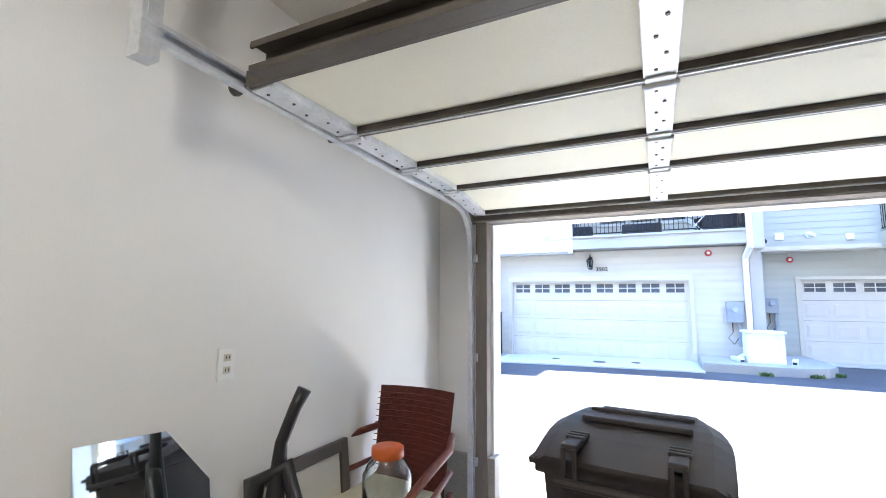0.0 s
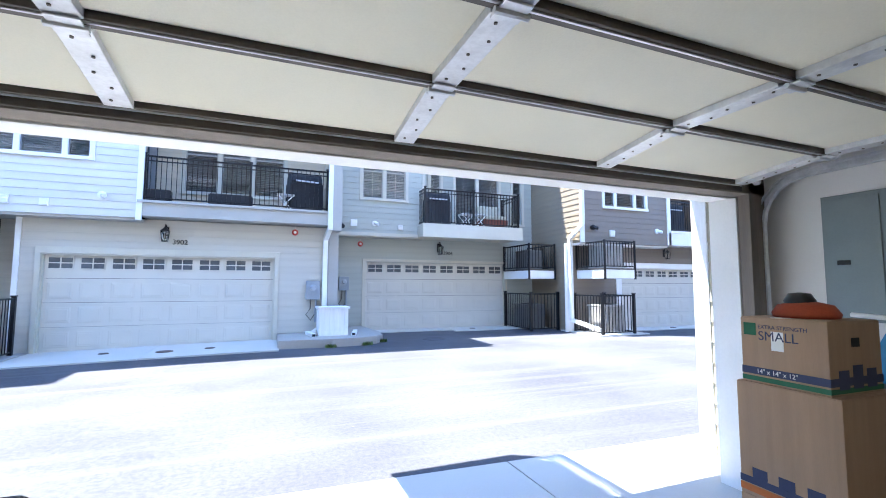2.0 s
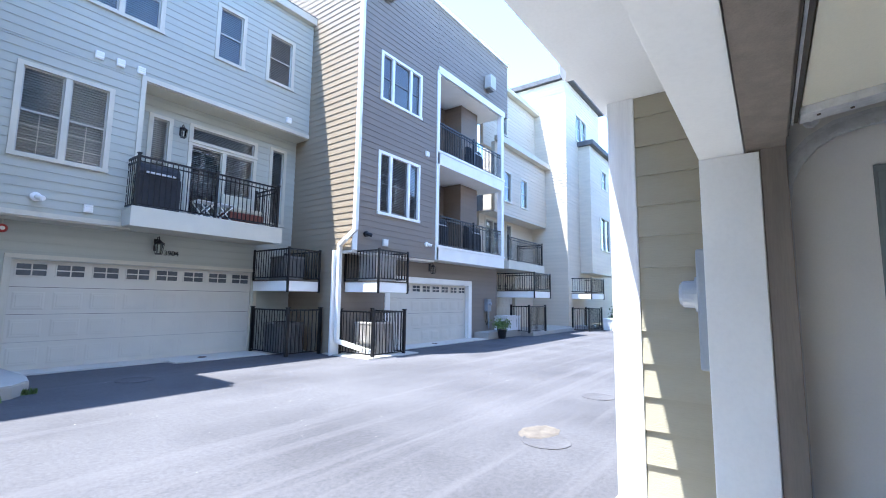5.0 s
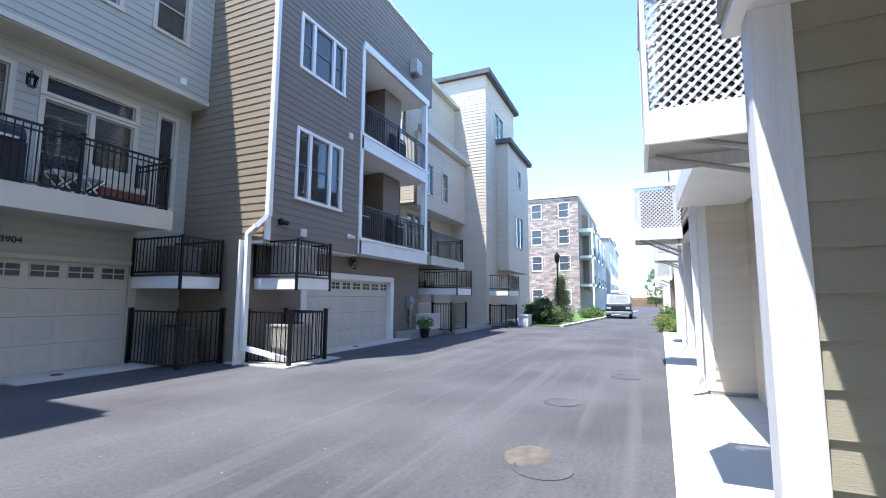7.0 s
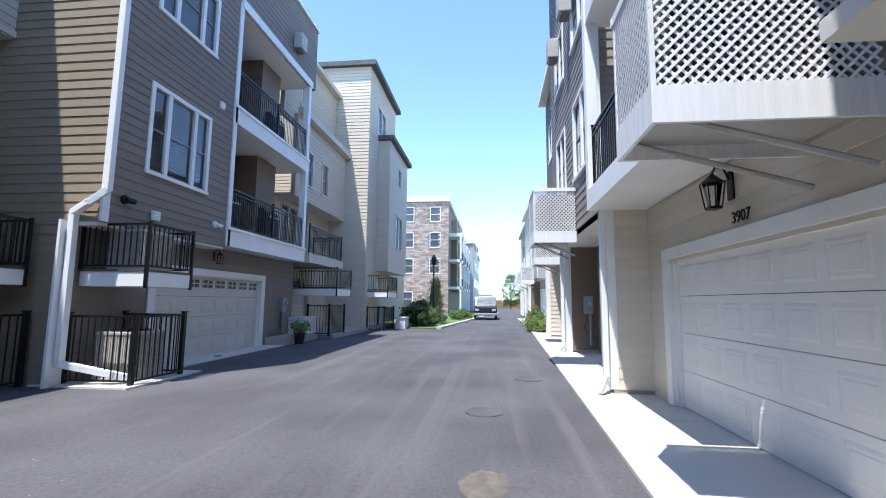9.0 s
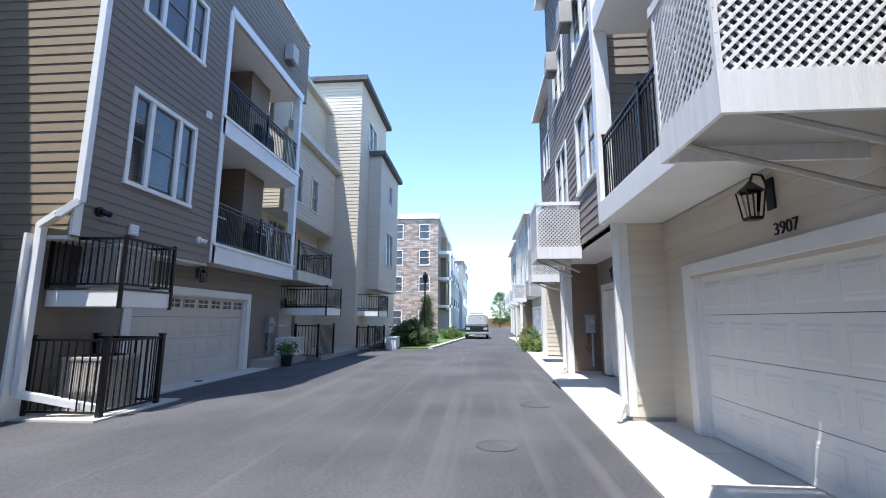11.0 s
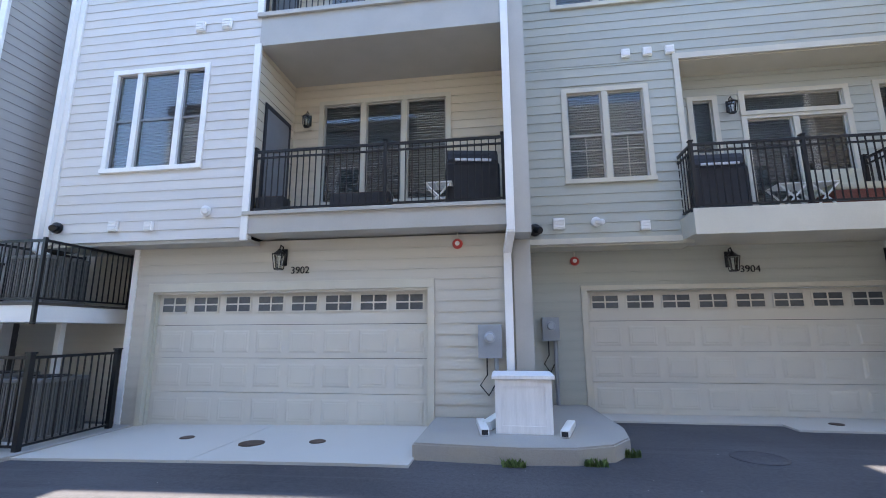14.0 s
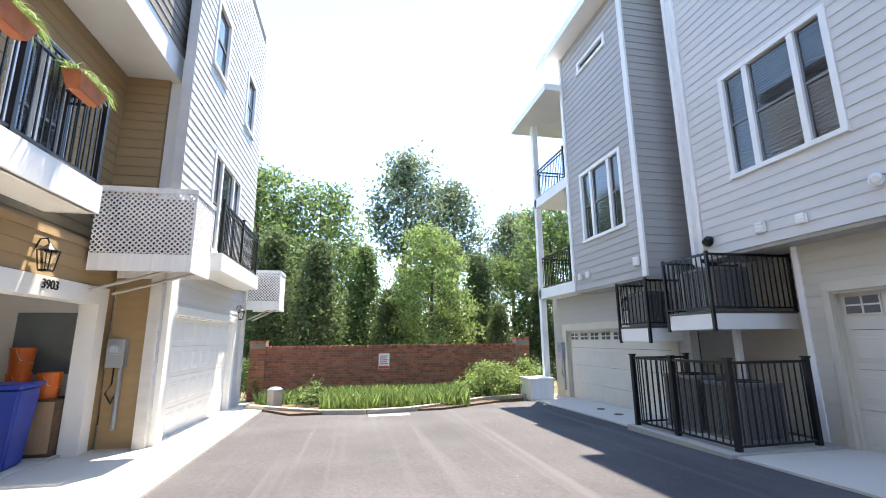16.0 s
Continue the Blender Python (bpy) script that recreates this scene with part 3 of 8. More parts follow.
def number_sign(face, c, u, z, text, size=0.15):
    cu = bpy.data.curves.new("number", "FONT")
    cu.body, cu.size, cu.extrude, cu.align_x = text, size, 0.006, "CENTER"
    cu.materials.append(BLACK)
    tmp = new("tmp", cu)
    me = bpy.data.meshes.new_from_object(tmp.evaluated_get(bpy.context.evaluated_depsgraph_get()))
    bpy.data.objects.remove(tmp)
    ob = new("house_number", me)
    if not me.materials:
        me.materials.append(BLACK)
    ob.matrix_basis = pose(*on_face(face, c, u, z)) @ pose(0, -0.008, 0, 90, 0, 0)
    return tagged(ob, "black metal house number " + text, "house number", "house numbers")


def vent_cap(face, c, u, z, s=0.13):
    t = thing("vent_cover", "small white louvred vent cover on the siding", "vent", "vent covers")
    t.matrix_basis = pose(*on_face(face, c, u, z))
    bm = bmesh.new()
    box(bm, -s, s, -0.045, 0.0, -s, s, 0.008)
    part("housing", bm, WHITE, t)
    for k in range(3):
        bm = bmesh.new()
        zz = -s * 0.6 + k * s * 0.6
        box(bm, -s * 0.85, s * 0.85, -0.06, -0.04, zz - 0.012, zz + 0.03)
        part("slat", bm, WHITE, t)
    return t


def round_camera(face, c, u, z, paint, label, r=0.09):
    t = thing("floodlight", label, "floodlight", "wall floodlights")
    t.matrix_basis = pose(*on_face(face, c, u, z))
    bm = bmesh.new()
    lathe(bm, [(r, 0), (r, 0.05), (r * 0.6, 0.06)], seg=16)
    ob = part("mount", bm, paint, t)
    ob.matrix_basis = pose(0, 0, 0, 90, 0, 0)
    bm = bmesh.new()
    lathe(bm, [(r * 0.45, 0), (r * 0.6, 0.03), (r * 0.62, 0.14), (r * 0.5, 0.16)], seg=14)
    ob = part("lamp_head", bm, paint, t)
    ob.matrix_basis = pose(0, -0.05, 0, 105, 0, 35)
    return t


def alarm_bell(face, c, u, z):
    t = thing("fire_bell", "small round red fire alarm on the wall", "alarm", "fire bells")
    t.matrix_basis = pose(*on_face(face, c, u, z))
    bm = bmesh.new()
    lathe(bm, [(0.075, 0), (0.085, 0.03), (0.06, 0.07)], seg=16)
    ob = part("dome", bm, REDPLASTIC, t)
    ob.matrix_basis = pose(0, 0, 0, 90, 0, 0)
    bm = bmesh.new()
    lathe(bm, [(0.04, 0.07), (0.03, 0.085)], seg=12)
    ob = part("lens", bm, WHITE, t)
    ob.matrix_basis = pose(0, 0, 0, 90, 0, 0)
    bm = bmesh.new()
    tube(bm, [(0, -0.015, 0.08), (0, -0.015, 0.35)], 0.012, 6)
    part("conduit", bm, CREAM, t)
    return t


def meter_box(face, c, u, z, size=(0.36, 0.55), conduit=0.9):
    t = thing("electric_meter", "grey electric meter box with round glass dial", "electric meter", "electric meters")
    t.matrix_basis = pose(*on_face(face, c, u, z))
    w, h = size[0] / 2, size[1] / 2
    bm = bmesh.new()
    box(bm, -w, w, -0.16, 0, -h, h, 0.012)
    part("cabinet", bm, GREYBOX, t)
    bm = bmesh.new()
    lathe(bm, [(0.088, 0), (0.088, 0.02), (0.07, 0.022), (0.066, 0.075), (0.05, 0.09)], seg=20)
    ob = part("dial", bm, METERGLASS, t)
    ob.matrix_basis = pose(0, -0.16, h * 0.25, 90, 0, 0)
    bm = bmesh.new()
    tube(bm, [(w * 0.5, -0.07, -h), (w * 0.5, -0.07, -h - conduit)], 0.035, 10)
    part("conduit", bm, GREYBOX, t)
    bm = bmesh.new()
    tube(bm, [(-w * 0.3, -0.05, -h), (-w * 0.3, -0.05, -h - 0.25), (-w * 0.9, -0.05, -h - 0.4), (-w * 0.2, -0.05, -h - 0.55), (w * 0.3, -0.06, -h - 0.4)], 0.012, 6)
    part("cable", bm, BLACK, t)
    return t


# ---- ground, lane, aprons ----
def sheet(name, label, cat, material, xs, y_lo, y_hi, lift, thick, ny=1):
    """A ground strip that follows gz between y_lo(x) and y_hi(x), with real thickness."""
    bm = bmesh.new()
    cols = []
    for x in xs:
        a, b = y_lo(x), y_hi(x)
        cols.append([(bm.verts.new((x, a + (b - a) * k / ny, gz(x) + lift)), bm.verts.new((x, a + (b - a) * k / ny, gz(x) + lift - thick))) for k in range(ny + 1)])
    for p, q in zip(cols, cols[1:]):
        for k in range(ny):
            bm.faces.new((p[k][0], q[k][0], q[k + 1][0], p[k + 1][0]))
            bm.faces.new((p[k + 1][1], q[k + 1][1], q[k][1], p[k][1]))
        bm.faces.new((p[0][1], q[0][1], q[0][0], p[0][0]))
        bm.faces.new((p[-1][0], q[-1][0], q[-1][1], p[-1][1]))
    for p in (cols[0], cols[-1]):
        for k in range(ny):
            bm.faces.new((p[k][0], p[k + 1][0], p[k + 1][1], p[k][1]))
    return tagged(part(name, bm, material), label, cat, "", "structure")


def span(a, b, n):
    return [a + (b - a) * i / n for i in range(n + 1)]


bm = bmesh.new()
gx = [-900, -200, -60, -30, -14, -12, -10, -8, -6, -4, -2, 0, 10, 20, 30, 40, 60, 120, 300, 1200]
gv = [[bm.verts.new((x, y, gz(x) - 0.09)) for y in (-900, -40, 0, 10, 20, 60, 900)] for x in gx]
for p, q in zip(gv, gv[1:]):
    for k in range(6):
        bm.faces.new((p[k], q[k], q[k + 1], p[k + 1]))
tagged(part("ground", bm, GROUNDM), "dry grassy ground around the lane", "ground", "", "structure")


def edge_near(x):
    """The lane's edge along the near row."""
    return 4.5 + 0.015 * x if x < 0 else max(3.2, 4.5 - 0.04 * x)


def edge_far(x):
    return 15.2 if x < 18.2 else (13.6 if x < 30 else 11.2)


sheet("road", "dark worn asphalt lane with pale wheel streaks", "road", ASPHALT, span(-11.2, 20, 16) + span(24, 110, 14), lambda x: 1.2, edge_far, 0.0, 0.08)
for k in range(18):
    a = -13.0 + k * 3.1
    sheet("pavement", "pale concrete apron slab along the near garages", "pavement", CONCRETE, span(a + 0.006, a + 3.094, 3), lambda x: 1.4, edge_near, 0.035, 0.1)
for nm, x0, x1, y0, y1 in (("pavement", -4.25, -1.756, 11.62, 13.7), ("pavement", -1.744, 0.9, 11.62, 13.7), ("pavement", 3.1, 6.2, 14.42, 15.1), ("pavement", 6.2, 9.7, 14.02, 15.1), ("pavement", 11.4, 16.6, 12.1, 13.1), ("pavement", -12.4, -6.5, 11.7, 13.2), ("pavement", 9.5, 11.4, 11.3, 13.1)):
    sheet(nm, "pale concrete apron before a garage door", "pavement", CONCRETE, span(x0, x1, 4), lambda x, y0=y0: y0, lambda x, y1=y1: y1, 0.03, 0.08)

# island between the two drives, with rounded nose
bm = bmesh.new()
isl = [(0.9, 14.9), (0.88, 11.93), (2.1, 11.86), (2.75, 11.92), (3.2, 12.12), (3.46, 12.5), (3.54, 13.1), (3.4, 14.9)]
lo = [bm.verts.new((x, y, -0.05)) for x, y in isl]
hi = [bm.verts.new((x, y, 0.19)) for x, y in isl]
bm.faces.new(hi)
for i in range(len(isl)):
    j = (i + 1) % len(isl)
    bm.faces.new((lo[i], lo[j], hi[j], hi[i]))
bmesh.ops.bevel(bm, geom=[e for e in bm.edges if all(v.co.z > 0.1 for v in e.verts)], offset=0.02, segments=2, affect="EDGES")
tagged(part("pavement_island", bm, OLDCONC), "raised weathered concrete island with a kerb", "kerb", "", "structure")
solid("kerb_pad", "low concrete pad with kerb under the fence", "kerb", OLDCONC, [(-6.5, -4.18, 11.52, 13.5, -0.3, -0.03)], bevel=0.012)
solid("kerb_pad", "low concrete pad by the downspout", "kerb", OLDCONC, [(16.6, 19.4, 12.08, 13.4, -0.05, 0.26)], bevel=0.012)
solid("kerb_pad", "low concrete pad under the fences", "kerb", OLDCONC, [(19.4, 27.5, 11.5, 13.8, -0.05, 0.16)], bevel=0.012)

# ---- unit 3902 ----
GUN = [(-4.09, 0.79, -0.1, 2.17)]
wall("wall_unit_two_ground", "white lapped siding wall around a garage door", "-y", 13.54, -4.5, 2.15, -0.15, 3.0, GUN, S_PALE)
wall("wall_unit_two_setback", "white siding wall set back behind the equipment platform", "-y", 14.06, -7.4, -4.4, -0.3, 3.0, [], S_PALE)
solid("trim", "white end board of the garage front", "trim", WHITE, [(-4.56, -4.46, 13.5, 14.04, -0.1, 2.94)])
garage_door("-y", 13.54, -4.09, 0.79, -0.06, 2.17, CREAM, DOORPAINT, "closed cream sectional garage door with a row of small windows", casing=0.1, head=0.14)
wall("wall_unit_two_bay", "white lapped siding bay wall with triple windows", "-y", 13.09, -5.95, -2.17, 3.0, 11.9, [(-5.02, -3.1, 4.26, 6.23), (-5.02, -3.1, 8.1, 10.0)], S_WHITE)
window("-y", 13.09, -5.02, -3.1, 4.26, 6.23, 3)
window("-y", 13.09, -5.02, -3.1, 8.1, 10.0, 3)
wall("wall_unit_two_return", "white siding return of the bay", "-x", -5.95, 13.26, 13.9, 3.0, 11.9, [], S_WHITE)
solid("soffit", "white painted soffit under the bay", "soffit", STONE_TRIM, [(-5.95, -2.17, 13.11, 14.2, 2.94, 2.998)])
solid("trim", "grey corner boards of the bay", "trim", WHITE, [(-2.25, -2.13, 13.04, 13.09, 2.95, 6.5), (-2.25, -2.13, 13.04, 13.09, 7.1, 11.9), (-5.98, -5.86, 13.04, 13.09, 2.98, 11.9)])
solid("balcony_deck", "grey-trimmed balcony deck", "balcony", STONE_TRIM, [(-2.17, 2.08, 13.06, 14.75, 3.05, 3.38), (-2.23, 2.12, 13.01, 13.06, 3.36, 3.42)], bevel=0.004)
solid("balcony_deck", "grey-trimmed upper balcony deck", "balcony", STONE_TRIM, [(-2.17, 2.08, 13.06, 14.75, 6.46, 7.02), (-2.23, 2.12, 13.01, 13.06, 7.02, 7.1)], bevel=0.004)
for z0, z1 in ((3.38, 6.46), (7.06, 10.4)):
    wall("wall_recess", "cream siding back wall of the balcony", "-y", 14.45, -2.17, 2.12, z0, z1, [(-1.6, 1.06, z0 + 0.5, z0 + 2.7)], S_CREAM)
    window("-y", 14.45, -1.6, 1.06, z0 + 0.5, z0 + 2.7, 3, trim=CREAM, label="tall cream-framed triple window with dark glass on the balcony")
    wall("wall_recess_side", "cream siding side wall of the balcony", "+x", -2.17, 13.09, 14.45, z0, z1, [], S_CREAM, th=0.12)
    wall("wall_recess_side", "cream siding party wall of the balcony", "-x", 2.12, 13.16, 14.45, z0, z1, [], S_CREAM, th=0.12)
    t = thing("door", "dark balcony door with glass in the side wall", "door", kind="structure")
    t.matrix_basis = pose(*on_face("+x", -2.15, 13.8, z0))
    bm = bmesh.new()
    for b in ((-0.46, -0.40, -0.03, 0.0, 0, 2.15), (0.40, 0.46, -0.03, 0.0, 0, 2.15), (-0.40, 0.40, -0.03, 0.0, 2.07, 2.15)):
        box(bm, *b)
    part("frame", bm, DARK, t)
    bm = bmesh.new()
    box(bm, -0.40, 0.40, -0.02, 0.0, 0.02, 2.07)
    part("leaf", bm, BLIND, t)
    wall_lantern("-y", 14.43, -1.82, z0 + 2.3, 0.9)
solid("balcony_ceiling", "grey fascia over the upper balcony", "ceiling", STONE_TRIM, [(-2.17, 2.12, 13.06, 14.75, 10.4, 11.9)])
# unseen roof; its overhang is set to cast the shadow edge on the lane
solid("roof", "unseen flat roof, its broad white eave sized to shade the lane", "roof", WHITE, [(-6.1, 2.2, 12.86, 22.0, 11.9, 12.2)])
railing("balcony_railing", "black metal balcony railing with turned balusters", [((-2.12, 0), (0.15, 0)), ((0.15, 0), (2.04, 0))], 3.42, 1.08, at=(0, 13.12))
railing("balcony_railing", "black metal balcony railing with turned balusters", [((-2.12, 0), (0.15, 0)), ((0.15, 0), (2.04, 0))], 7.1, 1.08, at=(0, 13.12))
solid("trim", "tall white corner board between two houses", "trim", STONE_TRIM, [(2.18, 2.42, 12.98, 14.6, 2.9, 11.9), (2.15, 2.42, 13.48, 14.98, 0.0, 2.9)])
downspout([(2.12, 12.99, 11.8), (2.12, 12.99, 2.95), (2.06, 13.42, 2.7), (2.06, 13.42, 0.35), (1.72, 12.75, 0.24)], "white square downspout between two houses", s=0.12)
downspout([(-6.02, 13.0, 11.8), (-6.02, 13.0, 2.9), (-5.8, 13.46, 2.6), (-5.8, 13.46, 0.0)], "white square downspout at the corner", s=0.10)

# ---- unit 3904 ----
wall("wall_unit_four_main", "sage siding wall around a garage door and a sliding door", "-y", 14.94, 2.42, 9.7, -0.1, 6.3,
     [(3.48, 8.46, -0.1, 2.2), (6.48, 8.32, 3.36, 5.9), (5.56, 6.08, 3.6, 5.85), (8.74, 9.28, 3.6, 5.93)], S_SAGE)
garage_door("-y", 14.94, 3.48, 8.46, 0.03, 2.2, CREAM, DOORPAINT, "closed cream sectional garage door with a row of small windows", casing=0.1)
wall("wall_unit_four_bay", "sage lapped siding bay wall", "-y", 14.35, 2.42, 5.2, 2.97, 6.34, [(3.15, 4.67, 4.06, 5.88)], S_SAGE)
wall("wall_unit_four_upper", "sage lapped siding upper wall", "-y", 14.35, 2.42, 9.7, 6.34, 9.95, [(3.05, 5.48, 7.58, 9.1), (6.68, 7.46, 7.56, 9.08), (8.1, 8.98, 7.58, 9.08)], S_SAGE)
wall("wall_unit_four_return", "sage siding return beside the balcony", "+x", 5.2, 14.36, 14.94, 2.97, 6.3, [], S_SAGE, th=0.12)
window("-y", 14.35, 3.15, 4.67, 4.06, 5.88, 2, trim=CREAM, grid=True, label="cream-framed double window with grey blinds")
window("-y", 14.35, 3.05, 5.48, 7.58, 9.1, 3, trim=CREAM, label="cream-framed triple window with dark glass")
window("-y", 14.35, 6.68, 7.46, 7.56, 9.08, 1, trim=CREAM, label="cream-framed single sash window")
window("-y", 14.35, 8.1, 8.98, 7.58, 9.08, 1, trim=CREAM, label="cream-framed single sash window")
window("-y", 14.94, 5.56, 6.08, 3.6, 5.85, 1, trim=CREAM, label="narrow cream-framed window beside the sliding door")
window("-y", 14.94, 8.74, 9.28, 3.6, 5.93, 1, trim=CREAM, label="narrow cream-framed window beside the sliding door")
window("-y", 14.94, 6.48, 8.32, 5.42, 5.9, 1, trim=CREAM, meeting=False, label="wide transom window over the sliding door")
window("-y", 14.94, 6.48, 8.32, 3.34, 5.42, 2, trim=CREAM, meeting=False, grid=False, label="cream-framed sliding glass balcony door")
solid("soffit", "cream soffit over the balcony", "soffit", CREAM, [(5.2, 9.7, 14.36, 14.94, 6.29, 6.34), (2.42, 5.2, 14.36, 14.94, 2.92, 2.97)])
solid("trim", "cream trim boards of the sage house", "trim", CREAM, [(5.14, 5.24, 14.30, 14.35, 2.97, 6.31), (5.14, 9.7, 14.30, 14.35, 6.31, 6.42), (2.42, 5.14, 14.30, 14.35, 2.95, 3.05)])
solid("balcony_deck", "cream-trimmed balcony deck on the sage house", "balcony", CREAM, [(5.0, 8.45, 13.74, 14.91, 2.96, 3.32), (4.97, 8.48, 13.71, 13.74, 2.93, 3.35)], bevel=0.004)
railing("balcony_railing", "black metal balcony railing on three sides", [((0, 1.1), (0, 0)), ((0, 0), (1.65, 0)), ((1.65, 0), (3.3, 0)), ((3.3, 0), (3.3, 1.1))], 3.35, 1.1, at=(5.06, 13.79))
solid("roof", "low pitched roof with a cream gutter", "roof", CREAM, [(2.42, 9.62, 14.18, 14.35, 9.95, 10.17)])
bm = bmesh.new()
v = [bm.verts.new(c) for c in ((2.42, 14.17, 10.19), (9.62, 14.17, 10.19), (9.62, 18.1, 11.75), (2.42, 18.1, 11.75), (2.42, 18.1, 9.95), (9.62, 18.1, 9.95), (9.62, 14.17, 10.175), (2.42, 14.17, 10.175))]
for q in ((0, 1, 2, 3), (3, 2, 5, 4), (4, 5, 6, 7), (7, 6, 1, 0), (0, 3, 4, 7), (1, 6, 5, 2)):
    bm.faces.new([v[i] for i in q])
tagged(part("roof", bm, ROOFM), "dark shingle roof slope", "roof", "", "structure")

# ---- taupe house beyond ----
before = set(bpy.data.objects)
wall("wall_taupe_side", "tan lapped siding side wall, lit at its outer edge", "-x", 9.35, 12.0, 14.75, 2.8, 11.9, [], S_TAN)
wall("wall_taupe_side_upper", "tan lapped siding side wall over the roof", "-x", 9.35, 14.37, 19.5, 9.5, 11.9, [], S_TAN, stuff=True)
wall("wall_taupe_side_low", "tan siding side wall at the ground", "-x", 9.35, 12.6, 14.75, -0.05, 2.8, [], S_TAN)
wall("wall_taupe_front", "taupe lapped siding front wall with triple windows", "-y", 12.0, 9.35, 13.0, 2.8, 11.9, [(10.2, 12.08, 3.94, 5.82), (10.2, 12.1, 7.37, 8.9)], S_TAUPE)
window("-y", 12.0, 10.2, 12.08, 3.94, 5.82, 3)
window("-y", 12.0, 10.2, 12.1, 7.37, 8.9, 3)
wall("wall_taupe_top", "taupe siding band over the balconies", "-y", 12.0, 13.0, 18.1, 9.5, 11.9, [], S_TAUPE)
wall("wall_taupe_ground", "taupe siding ground floor wall", "-y", 12.55, 9.35, 18.1, 0.0, 2.8, [(11.4, 15.85, -0.1, 2.06)], S_TAUPE)
garage_door("-y", 12.55, 11.4, 15.85, 0.03, 2.06, WHITE, DOORPAINT, "closed cream sectional garage door in a white casing")
for z in (2.83, 6.12):
    solid("balcony_deck", "white-trimmed balcony deck of the taupe house", "balcony", WHITE, [(13.0, 17.7, 11.95, 13.75, z, z + 0.46), (12.97, 17.75, 11.92, 11.95, z + 0.42, z + 0.5)], bevel=0.004)
    railing("balcony_railing", "black metal balcony railing between white posts", [((0, 0), (2.3, 0)), ((2.3, 0), (4.5, 0))], z + 0.5, 1.05, at=(13.1, 12.02))
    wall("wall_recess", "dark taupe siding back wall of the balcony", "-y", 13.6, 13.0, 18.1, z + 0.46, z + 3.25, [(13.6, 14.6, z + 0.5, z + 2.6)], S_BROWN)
    window("-y", 13.6, 13.6, 14.6, z + 0.5, z + 2.6, 1, label="white-framed glazed balcony door")
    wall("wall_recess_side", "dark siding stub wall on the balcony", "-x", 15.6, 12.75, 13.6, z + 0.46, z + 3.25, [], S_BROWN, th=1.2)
solid("trim", "white posts and beam of the balconies", "trim", WHITE, [(17.5, 17.7, 11.96, 12.16, 3.3, 9.5), (12.95, 13.1, 11.95, 12.03, 2.83, 9.5), (13.0, 17.75, 11.93, 11.99, 9.4, 9.65), (9.30, 9.45, 11.94, 11.99, 2.8, 11.9)])
solid("soffit", "white ceiling over the upper balcony", "soffit", WHITE, [(13.0, 17.7, 12.05, 13.7, 9.4, 9.47), (9.35, 13.0, 12.05, 12.6, 2.74, 2.8)])
solid("roof", "flat parapet cap of the taupe house", "roof", WHITE, [(9.28, 18.15, 11.93, 20.0, 11.9, 12.05)])
downspout([(9.33, 11.9, 11.5), (9.33, 11.9, 3.35), (9.20, 12.1, 3.1), (9.26, 12.42, 2.95), (9.26, 12.40, 0.38), (9.62, 11.42, 0.12)], "white square downspout with a long foot at the corner", s=0.11)
solid("trim", "white corner board at the ground", "trim", WHITE, [(9.12, 9.42, 12.50, 12.55, 0, 2.8)])

shift_block(before, 0.28, 0.19)

# ---- cream house with tower ----
before = set(bpy.data.objects)
wall("wall_cream_front", "cream lapped siding wall with narrow windows", "-y", 12.6, 18.1, 23.7, 5.5, 8.6, [(18.9, 19.7, 6.0, 7.5), (20.6, 21.4, 6.0, 7.5)], S_CREAM)
wall("wall_cream_upper", "cream siding upper storey set back", "-y", 13.2, 18.1, 23.7, 8.6, 11.8, [(19.5, 20.4, 9.6, 11.1)], S_CREAM, stuff=True)
wall("wall_cream_back", "cream siding wall behind the balcony", "-y", 13.4, 18.1, 23.7, 0.1, 5.5, [(18.6, 20.1, 3.6, 5.3), (18.5, 21.5, 0.0, 2.4), (20.6, 21.2, 3.6, 5.3)], S_CREAM, stuff=True)
window("-y", 13.4, 18.6, 20.1, 3.6, 5.3, 2, trim=CREAM, label="cream-framed glazed balcony doors")
window("-y", 13.4, 20.6, 21.2, 3.6, 5.3, 1, trim=CREAM, label="cream-framed single sash window")
garage_door("-y", 13.4, 18.5, 21.5, 0.15, 2.35, CREAM, DOORPAINT, "closed cream garage door deep between two houses")
for a, b in ((18.9, 19.7), (20.6, 21.4)):
    window("-y", 12.6, a, b, 6.0, 7.5, 1, trim=CREAM, label="cream-framed single sash window")
window("-y", 13.2, 19.5, 20.4, 9.6, 11.1, 1, trim=CREAM, label="cream-framed single sash window")
solid("balcony_deck", "cream balcony deck of the cream house", "balcony", CREAM, [(18.1, 21.8, 11.9, 13.4, 2.85, 3.2)])
railing("balcony_railing", "black metal balcony railing of the cream house", [((0, 0), (3.5, 0)), ((3.5, 0), (3.5, 1.3))], 3.2, 1.05, at=(18.15, 11.95))
solid("roof", "cream gutter and eave", "roof", CREAM, [(18.1, 23.7, 12.3, 12.6, 8.6, 8.85), (18.1, 23.7, 12.9, 13.2, 11.8, 12.0), (18.1, 23.7, 12.6, 13.4, 5.4, 5.5)])
shift_block(before, 0.2, 0.19)
before = set(bpy.data.objects)
wall("wall_tower_side", "sunlit cream siding side of the tower", "-x", 22.7, 10.85, 16.0, 0.1, 13.4, [], S_CREAM)
wall("wall_tower_front", "cream siding front of the tower", "-y", 10.85, 22.7, 28.5, 0.1, 13.4, [(24.2, 26.0, 10.4, 12.0)], S_CREAM, stuff=True)
